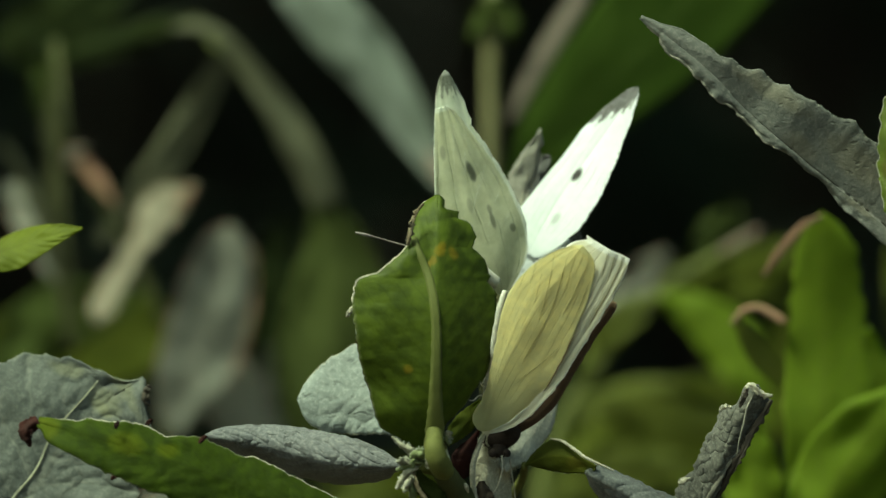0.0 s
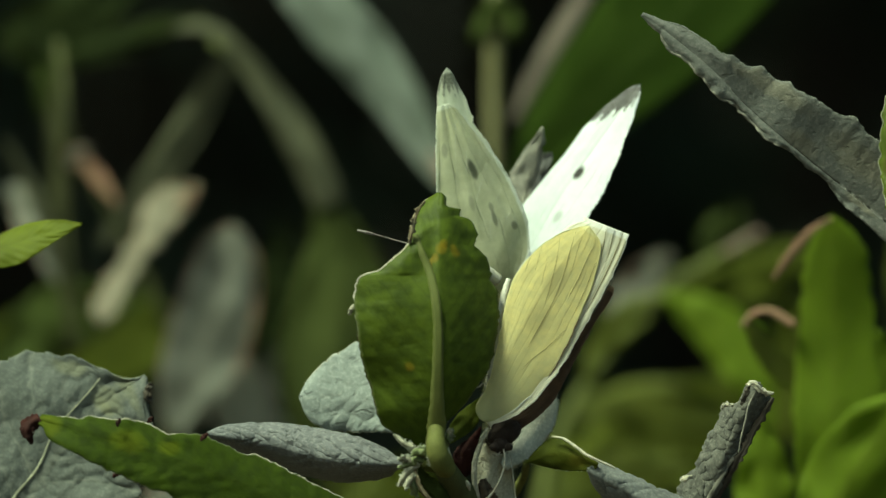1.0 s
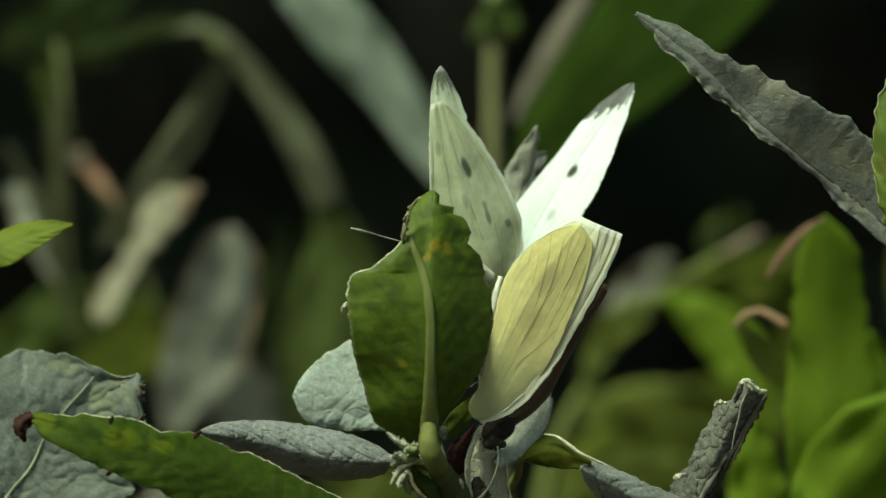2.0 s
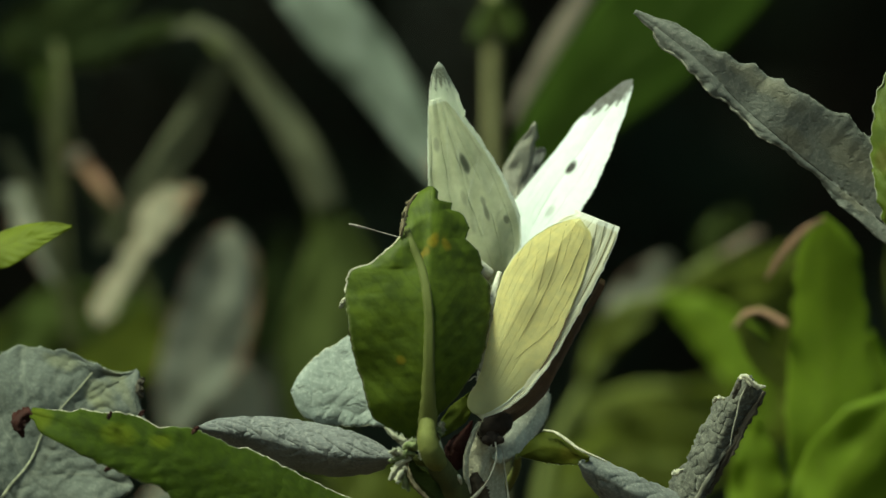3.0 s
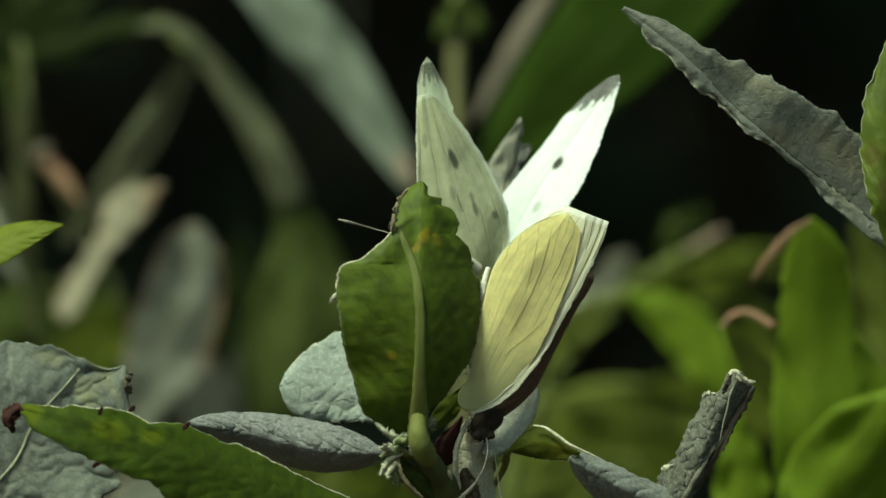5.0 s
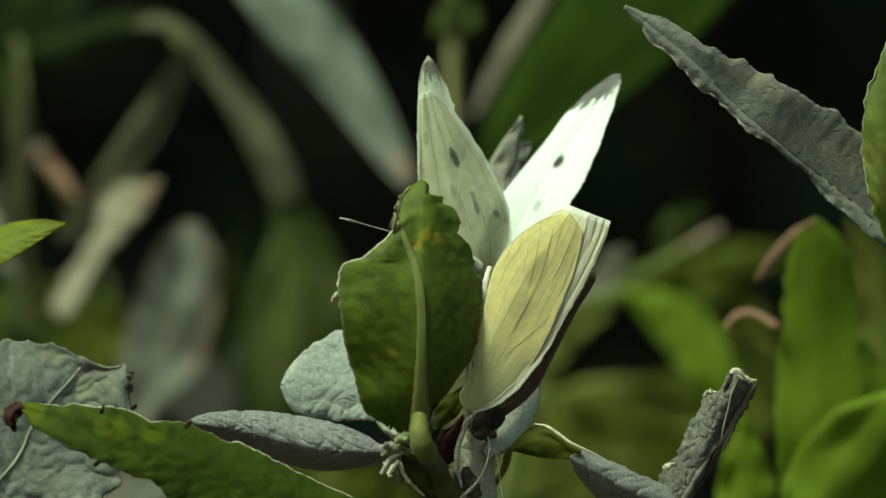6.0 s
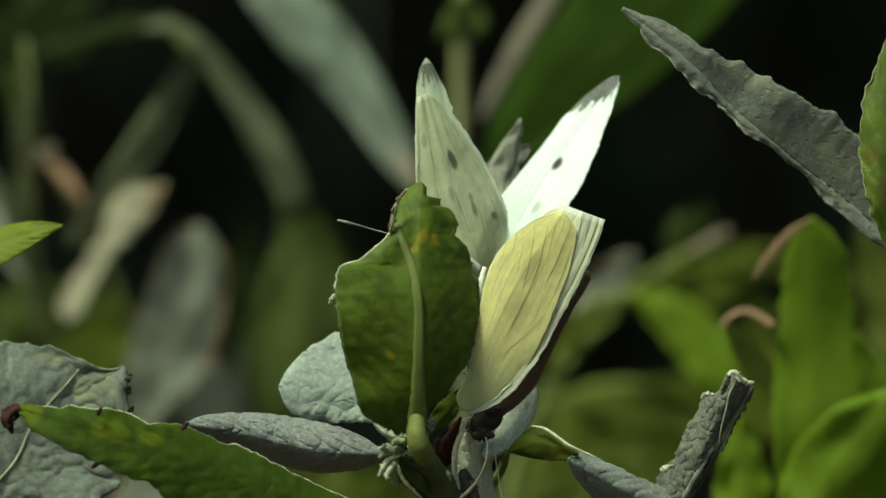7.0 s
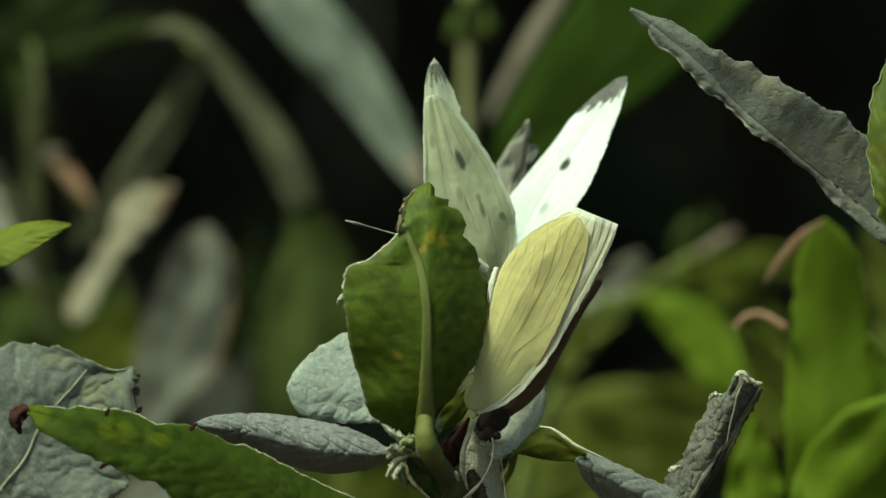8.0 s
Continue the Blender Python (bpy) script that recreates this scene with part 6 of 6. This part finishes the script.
for way in (((0.555, 1.00), (0.480, 0.51), (0.370, 0.13), (0.230, 0.02)), ((0.425, 1.00), (0.380, 0.59), (0.305, 0.25)), ((0.700, 1.00), (0.590, 0.32), (0.470, -0.11), (0.275, -0.30)), ((0.870, 0.99), (0.725, 0.10), (0.535, -0.24)), ((0.960, 0.93), (0.795, -0.19), (0.580, -0.43))):
    vein(male_hind, way, "wing_fringe", 0.018)
blade("fore_wing", male, [(0.00416, 0.0066, 0.89754), (0.00195, 0.0066, 0.90700), (0.00006, 0.0066, 0.91456), (-0.00151, 0.0066, 0.92118)], (0.64, 1.18, 1.71, 2.25, 2.83, 3.02, 3.20, 3.38, 3.57, 3.80, 3.98, 4.16, 4.34, 4.39, 4.38, 4.38, 4.37, 4.37, 4.36, 4.35, 4.34, 4.33, 4.32, 4.26, 4.15, 4.03, 3.91, 3.76, 3.64, 3.52, 3.40, 3.29, 3.17, 3.02, 2.90, 2.79, 2.67, 2.56, 2.42, 2.28, 2.10, 1.96, 1.81, 1.63, 1.45, 1.20, 0.94, 0.59, 0.00), (0.35, 1.52, 1.99, 2.46, 3.05, 3.51, 3.95, 4.12, 4.30, 4.53, 4.70, 4.78, 4.74, 4.70, 4.63, 4.52, 4.42, 4.33, 4.23, 4.13, 4.02, 3.88, 3.74, 3.60, 3.45, 3.29, 3.13, 2.92, 2.78, 2.64, 2.46, 2.27, 2.11, 1.91, 1.68, 1.42, 1.63, 1.51, 1.40, 1.30, 1.39, 1.21, 1.03, 0.92, 0.80, 0.63, 0.55, 0.40, 0.00), M["wing_under_tip"],
      lean=(-0.1, 0.32), cup=(0.1, 0.12), ripple=0.3, thick=0.09, fray=0.08, nu=110, nv=16, seed=81, wild=0.12, pleat=0.03, pleats=4, teeth=0.05, tooth_count=25, label="pale fore wing underside with a grey tip")
male_white = blade("fore_wing", male, [(0.00771, 0.0140, 0.90057), (0.01121, 0.0140, 0.90675), (0.01567, 0.0140, 0.91312), (0.02019, 0.0140, 0.91942)], (1.02, 1.34, 1.76, 2.07, 2.23, 2.42, 2.56, 2.70, 2.89, 3.04, 3.19, 3.26, 3.19, 3.13, 3.04, 2.99, 2.94, 2.88, 2.83, 2.79, 2.74, 2.70, 2.67, 2.63, 2.60, 2.57, 2.52, 2.49, 2.45, 2.41, 2.39, 2.39, 2.38, 2.38, 2.37, 2.37, 2.38, 2.38, 2.39, 2.40, 2.39, 2.31, 2.26, 2.20, 2.12, 2.07, 2.01, 1.94, 1.88, 1.82, 1.69, 1.58, 1.48, 1.34, 1.23, 1.12, 0.98, 0.88, 0.70, 0.44, 0.00), (1.03, 1.46, 1.73, 1.94, 2.15, 2.43, 2.64, 2.79, 2.96, 3.09, 3.21, 3.37, 3.49, 3.61, 3.74, 3.79, 3.83, 3.89, 3.89, 3.86, 3.82, 3.81, 3.81, 3.81, 3.80, 3.78, 3.74, 3.72, 3.68, 3.62, 3.57, 3.50, 3.38, 3.29, 3.21, 3.11, 3.04, 2.96, 2.86, 2.78, 2.69, 2.56, 2.46, 2.35, 2.20, 2.10, 1.99, 1.85, 1.81, 1.76, 1.68, 1.53, 1.37, 1.17, 1.08, 1.00, 0.87, 0.74, 0.61, 0.28, 0.00), M["wing_upper"],
      lean=(0.55, -0.9), cup=(0.1, 0.1), ripple=0.3, thick=0.09, fray=0.10, nu=150, nv=18, seed=82, wild=0.10, pleat=0.022, pleats=5, teeth=0.10, tooth_count=30, smooth_left=True, label="bright white fore wing with a black spot and a dark tip")
blade("hind_wing", male, [(0.00485, 0.0150, 0.89815), (0.00930, 0.0140, 0.90070), (0.01374, 0.0130, 0.90261)], (1.26, 2.53, 3.16, 2.78, 0.63), (1.26, 3.16, 3.79, 3.16, 0.63), M["wing_upper"], lean=(0.5, -0.3), thick=0.09, nu=40, nv=8, seed=83)
ball("thorax", male, (-0.00201, 0.0040, 0.90100), (3.4, 1.4), M["body_dark"], (1, 0, -0.4))
ball("head", male, (-0.00489, 0.0030, 0.90226), (0.9, 0.8), M["body_dark"], (1, 0, -0.3))
tube("abdomen", male, [(-0.00088, 0.0040, 0.90057), (0.00195, 0.0040, 0.89881), (0.00428, 0.0050, 0.89742)], [1.2, 1.1, 0.7], M["body_fur"], 14, 24)
feeler(male, [(-0.00489, 0.0025, 0.90107), (-0.00576, 0.0020, 0.90157), (-0.00726, 0.0020, 0.90200), (-0.00901, 0.0015, 0.90250), (-0.01025, 0.0010, 0.90281), (-0.01075, 0.0010, 0.90294), (-0.01132, 0.0010, 0.90306)], "thin grey feeler with a clubbed end", "antenna_dark", 0.8)
fur("hairs", male, (-0.00201, 0.0040, 0.90100), (3.4, 1.4), (1, 0, -0.4), 500, 0.8, M["body_fur"])

FEMALE_AT = (0.00380, -0.0015, 0.88168)
female = thing("butterfly", FEMALE_AT, "pale yellow butterfly with closed veined wings, hanging head down", "butterfly", "pair of butterflies")
female_hind = blade("hind_wing", female, [(0.00311, -0.0020, 0.88195), (0.00597, -0.0026, 0.88949), (0.00970, -0.0026, 0.89695), (0.01419, -0.0020, 0.90374)], (0.32, 1.02, 1.27, 1.34, 1.26, 1.14, 1.03, 1.04, 1.05, 1.07, 1.10, 1.14, 1.25, 1.36, 1.47, 1.62, 1.75, 1.88, 2.01, 2.14, 2.27, 2.45, 2.59, 2.74, 2.89, 3.05, 3.21, 3.32, 3.41, 3.50, 3.57, 3.59, 3.62, 3.56, 3.50, 3.43, 3.32, 3.23, 3.11, 2.96, 2.79, 2.60, 2.41, 2.15, 1.87, 1.47, 1.11, 0.69, 0.00), (0.39, 1.26, 1.71, 2.11, 2.53, 2.85, 3.13, 3.37, 3.61, 3.89, 4.09, 4.28, 4.47, 4.61, 4.74, 4.90, 5.02, 5.06, 5.10, 5.14, 5.17, 5.17, 5.16, 5.15, 5.13, 5.11, 5.06, 4.99, 4.92, 4.88, 4.84, 4.80, 4.73, 4.65, 4.57, 4.49, 4.39, 4.28, 4.15, 3.99, 3.79, 3.60, 3.41, 3.20, 2.99, 2.68, 2.38, 1.74, 0.00), M["wing_yellow"],
      lean=(0.12, 0.0), cup=(0.12, 0.02), ripple=0.15, thick=0.1, fray=0.04, nu=130, nv=26, seed=84, wild=0.10, pleat=0.010, pleats=6, teeth=0.05, tooth_count=9, crease=(0.015, 2.0), label="pale yellow hind wing underside with dark veins")
for way, r in ((((0.945, -0.64), (0.860, -0.04), (0.765, 0.18), (0.655, 0.29), (0.540, 0.30), (0.435, 0.28), (0.355, 0.28)), 0.042), (((0.935, 0.63), (0.860, 0.57), (0.780, 0.58), (0.720, 0.57), (0.645, 0.59)), 0.042), (((0.890, -0.89), (0.810, -0.31), (0.725, -0.02), (0.640, 0.12), (0.545, 0.19)), 0.035),
               (((0.785, -0.56), (0.690, -0.24), (0.580, 0.01)), 0.025), (((0.540, 0.82), (0.430, 0.65), (0.325, 0.44), (0.240, 0.36)), 0.032), (((0.760, -1.00), (0.705, -0.88), (0.645, -0.72)), 0.028),
               (((0.975, -0.22), (0.905, 0.10), (0.830, 0.26), (0.745, 0.37)), 0.028), (((0.900, 0.91), (0.805, 0.85), (0.690, 0.86), (0.600, 0.84)), 0.032), (((0.810, -1.00), (0.755, -0.75), (0.680, -0.52)), 0.022)):
    vein(female_hind, way, "vein_dark", r * 0.55)
# wing edge and the shadow beside it, drawn as one brown line
rim(female_hind, 1, 0.22, 0.62, 0.06, "margin_shadow", 14, "wing margin with its shadow line painted brown")
rim(female_hind, 1, 0.02, 0.2, 0.07, "wing_fringe", 15, "white wing fringe")
rim(female_hind, -1, 0.66, 0.95, 0.06, "wing_fringe", 16, "white wing fringe")
FORE_PARTS = []
FORE_PARTS.append(blade("fore_wing", female, [(0.00336, -0.0018, 0.88182), (0.00722, -0.0023, 0.88637), (0.01126, -0.0024, 0.89260), (0.01457, -0.0021, 0.89882), (0.01638, -0.0016, 0.90374)], (1.06, 0.93, 1.32, 1.48, 1.65, 1.87, 2.03, 2.19, 2.35, 2.50, 2.65, 2.79, 2.97, 3.10, 3.22, 3.33, 3.45, 3.56, 3.67, 3.77, 3.88, 4.01, 4.11, 4.20, 4.30, 4.39, 4.48, 4.57, 4.68, 4.77, 4.85, 4.94, 5.02, 5.10, 5.18, 5.25, 5.33, 5.39, 5.41, 5.42, 5.44, 5.45, 5.47, 5.48, 5.49, 5.49, 5.49, 5.49, 5.49, 5.48, 5.47, 5.46, 5.45, 5.31, 5.20, 5.08, 4.96, 4.82, 4.68, 4.52, 4.31, 3.93, 3.39, 2.83, 3.03), (0.87, 0.78, 1.05, 1.31, 1.52, 1.69, 1.82, 1.96, 2.10, 2.19, 2.25, 2.31, 2.40, 2.47, 2.50, 2.53, 2.57, 2.60, 2.63, 2.64, 2.65, 2.66, 2.67, 2.68, 2.65, 2.63, 2.62, 2.60, 2.58, 2.56, 2.53, 2.50, 2.47, 2.44, 2.41, 2.40, 2.40, 2.39, 2.39, 2.39, 2.39, 2.37, 2.36, 2.35, 2.34, 2.33, 2.33, 2.33, 2.33, 2.34, 2.35, 2.35, 2.36, 2.37, 2.39, 2.41, 2.42, 2.44, 2.46, 2.48, 2.50, 2.50, 2.38, 2.37, 2.38), M["wing_cream"],
      lean=(0.35, 0.04), cup=(0.1, -0.08), ripple=0.2, thick=0.1, fray=0.10, nu=130, nv=22, seed=85, wild=0.14, pleat=0.03, pleats=6, teeth=0.05, tooth_count=11, label="cream fore wing with a pale edge"))
for way in (((1.000, 0.70), (0.910, 0.68), (0.815, 0.67), (0.720, 0.68), (0.615, 0.71)), ((0.980, 0.30), (0.900, 0.41), (0.815, 0.42)), ((0.985, -0.07), (0.915, 0.07), (0.855, 0.16)), ((0.970, 0.97), (0.890, 0.91), (0.810, 0.86))):
    vein(FORE_PARTS[0], way, "vein_dark", 0.04)
FORE_PARTS.append(blade("fore_wing", female, [(0.00381, 0.0010, 0.88118), (0.00788, 0.0011, 0.88224), (0.01069, 0.0012, 0.88505), (0.01351, 0.0012, 0.89068), (0.01701, 0.0010, 0.89706)], (0.00, 0.41, 0.56, 0.73, 0.92, 1.12, 1.24, 1.27, 1.24, 1.16, 1.11, 1.16, 1.18, 1.17, 1.10, 1.02, 0.93, 0.87, 0.81, 0.73, 0.67, 0.63, 0.60, 0.58, 0.52, 0.46, 0.41, 0.35, 0.31, 0.36, 0.42, 0.46, 0.43), (0.35, 1.28, 1.25, 1.20, 1.01, 0.86, 0.66, 0.58, 0.56, 0.56, 0.61, 0.58, 0.56, 0.46, 0.37, 0.34, 0.35, 0.40, 0.44, 0.47, 0.47, 0.46, 0.44, 0.42, 0.40, 0.37, 0.35, 0.39, 0.44, 0.44, 0.45, 0.46, 0.12), M["wing_far_shade"],
      lean=(0.2, 0.3), cup=(0.2, 0.2), ripple=0.3, thick=0.1, fray=0.08, nu=80, nv=10, seed=86, wild=0.12, label="far fore wing with its shade painted brown"))
blade("hind_wing", female, [(0.00363, 0.0008, 0.88206), (0.00663, 0.0008, 0.89006), (0.01038, 0.0008, 0.89631), (0.01350, 0.0008, 0.90256)], (0.3, 0.6, 0.8, 1.2, 1.8, 2.2, 2.4, 2.0, 0.4), (0.5, 1.8, 3.2, 3.8, 3.9, 3.8, 3.4, 2.6, 0.6), M["wing_yellow"],
      lean=(0.3, 0.1), ripple=0.3, thick=0.1, nu=60, nv=10, seed=87)
ball("thorax", female, (0.00550, 0.0006, 0.88057), (2.0, 1.35), M["body_dark"], (0.75, 0, 0.4))
ball("head", female, (0.00512, -0.0002, 0.87922), (0.95, 0.95), M["body_dark"], (0.2, 0, -1))
ball("eye", female, (0.00605, -0.0009, 0.87911), (0.45, 0.45), M["body_dark"])
ball("eye", female, (0.00443, -0.0009, 0.87905), (0.5, 0.5), M["body_dark"])
tube("abdomen", female, [(0.00362, -0.0004, 0.88559), (0.00387, -0.0008, 0.88759), (0.00424, -0.0010, 0.89009), (0.00461, -0.0010, 0.89258), (0.00493, -0.0010, 0.89476), (0.00511, -0.0008, 0.89613), (0.00549, -0.0002, 0.89757)], [0.42, 0.50, 0.50, 0.46, 0.44, 0.42, 0.3], M["body_fur"], 14, 40, "slender grey-white furred abdomen", 0.18)
fur("hairs", female, (0.00525, 0.0004, 0.88057), (2.0, 1.3), (0.75, 0, 0.4), 700, 0.5, M["hair_brown"], 5)
fur("hairs", female, (0.00399, -0.0008, 0.88759), (2.4, 0.45), (0.15, 0, 1), 500, 0.4, M["body_fur"], 6)
feeler(female, [(0.00549, -0.0010, 0.87886), (0.00567, -0.0015, 0.87763), (0.00535, -0.0020, 0.87591), (0.00461, -0.0020, 0.87435), (0.00380, -0.0020, 0.87329), (0.00318, -0.0020, 0.87267), (0.00249, -0.0020, 0.87211)], "pale thin feeler with a clubbed end")
feeler(female, [(0.00624, 0.0000, 0.87821), (0.00649, 0.0000, 0.87665), (0.00674, 0.0000, 0.87509), (0.00693, 0.0000, 0.87372), (0.00712, 0.0000, 0.87259), (0.00724, 0.0000, 0.87197), (0.00737, 0.0000, 0.87134)], "", "antenna", 0.7)
for a in ([(0.00368, -0.0010, 0.88560), (0.00299, -0.0025, 0.88606), (0.00249, -0.0030, 0.88564), (0.00162, -0.0030, 0.88589), (0.00118, -0.0028, 0.88638), (0.00099, -0.0028, 0.88700)], [(0.00387, -0.0010, 0.88622), (0.00336, -0.0025, 0.88731), (0.00305, -0.0030, 0.88825)], [(0.00362, -0.0010, 0.88448), (0.00299, -0.0020, 0.88487), (0.00262, -0.0015, 0.88386)], [(0.00524, -0.0006, 0.87873), (0.00474, -0.0012, 0.87812), (0.00424, -0.0008, 0.87824)]):
    tube("leg", female, a, [0.10, 0.08, 0.07, 0.04], M["antenna"], 6, 20)


# ---- what moves ----
# seconds, how far the resting female has let her wings sink (1: lowest), her turn on her feet in degrees, and how far her feet have shifted in mm
FLUTTER = [(0.0, 0.95, 2.0, -0.62, -0.55), (0.1, 0.45, 1.2, -0.45, -0.2), (0.2, 0.1, 0.6, -0.2, 0.1), (0.3, 0.03, 0.2, -0.1, 0.18), (0.5, 0.0, 0.0, -0.06, 0.19), (0.8, 0.02, 0.8, -0.3, 0.15), (1.0, 0.0, 1.7, -0.5, 0.12),
           (1.3, 0.12, 1.2, -0.4, 0.12), (1.5, 0.45, 0.6, -0.3, 0.15), (1.6, 0.7, 0.9, -0.4, 0.0), (1.7, 0.9, 1.6, -0.5, -0.3), (1.9, 0.5, 1.4, -0.5, 0.0), (2.2, 0.1, 1.2, -0.5, 0.15), (2.8, 0.05, 1.4, -0.5, 0.18), (3.0, 0.03, 1.5, -0.5, 0.18),
           (3.5, 0.12, 0.7, -0.6, 0.06), (3.7, 0.08, 0.8, -0.5, 0.0), (3.8, 0.85, 1.8, -0.62, -0.45), (3.9, 0.85, 1.8, -0.6, -0.45), (4.0, 0.0, 0.0, 0.0, 0.0), (4.1, 0.0, 0.4, -0.2, 0.1), (4.5, 0.12, 0.7, -0.45, 0.18), (5.2, 0.1, 0.7, -0.4, 0.1),
           (6.0, 0.14, 0.7, -0.38, 0.06), (6.5, 0.08, 1.2, -0.48, 0.3), (7.0, 0.15, -0.3, -0.4, 0.19), (7.5, 0.0, 0.6, -0.2, 0.25), (8.0, 0.18, 1.5, -0.5, 0.25)]
# seconds, how far the bright shoot leans to the side and how far it is lifted, in mm at the height of the eye
LEAN = [(0.0, -1.42, 1.29), (0.5, -1.08, 1.0), (1.0, -0.47, 0.8), (1.5, -0.81, 0.75), (2.2, -0.9, 0.6), (3.0, -0.75, 0.4), (3.5, -0.27, 0.07), (4.0, 0.0, 0.0), (4.5, 0.0, 0.0), (5.2, 0.45, -0.3), (6.0, 0.81, -0.47), (6.5, 0.42, -0.2), (7.0, 0.2, -0.07), (7.5, 0.36, -0.12), (8.0, 0.75, -0.2)]
# seconds, sideways and upward drift in mm of two loose leaves in the air
DRIFT_TOOTHED = [(0.0, 0.06, 0.4), (0.5, 0.0, 0.5), (1.0, 0.0, 0.5), (1.5, 0.0, 0.47), (2.2, 0.08, 0.3), (3.0, 0.12, 0.12), (3.5, 0.0, 0.0), (8.0, 0.0, 0.0)]
DRIFT_SMALL = [(0.0, -0.2, 0.76), (0.5, -0.25, 0.95), (1.0, -0.5, 1.0), (1.5, -0.7, 1.0), (2.2, -0.75, 0.6), (3.0, -0.7, 0.13), (3.5, -0.25, -0.06), (4.0, 0.0, 0.0), (4.5, -0.3, -0.19), (5.2, -0.2, -0.22), (6.0, -0.1, -0.25), (7.0, -0.2, -0.2), (7.5, -0.12, -0.25), (8.0, -0.12, -0.06)]


def motions():
    at = Matrix.Translation(FEMALE_AT)
    axis = Vector((0.907, 0, -0.42)).normalized()
    walk(female, [(t, Matrix.Translation((x * 0.001, 0, z * 0.001)) @ at @ Matrix.Rotation(radians(turn), 4, "Y") @ Matrix.Rotation(radians(18 * s), 4, axis)) for t, s, turn, x, z in FLUTTER])
    for ob in FORE_PARTS:
        walk(ob, [(t, at @ Matrix.Rotation(radians(2.2 * s), 4, "Y") @ at.inverted()) for t, s, turn, x, z in FLUTTER])
    foot = Matrix.Translation(SWAY_FOOT)
    walk(sway, [(t, Matrix.Translation((0, 0, z * 0.001)) @ foot @ Matrix.Rotation(d * 0.001 / EYE_Z, 4, "Y")) for t, d, z in LEAN])
    walk(toothed, [(t, Matrix.Translation((x * 0.001, 0, z * 0.001))) for t, x, z in DRIFT_TOOTHED])
    walk(small_leaf, [(t, Matrix.Translation((x * 0.001, 0, z * 0.001))) for t, x, z in DRIFT_SMALL])


motions()
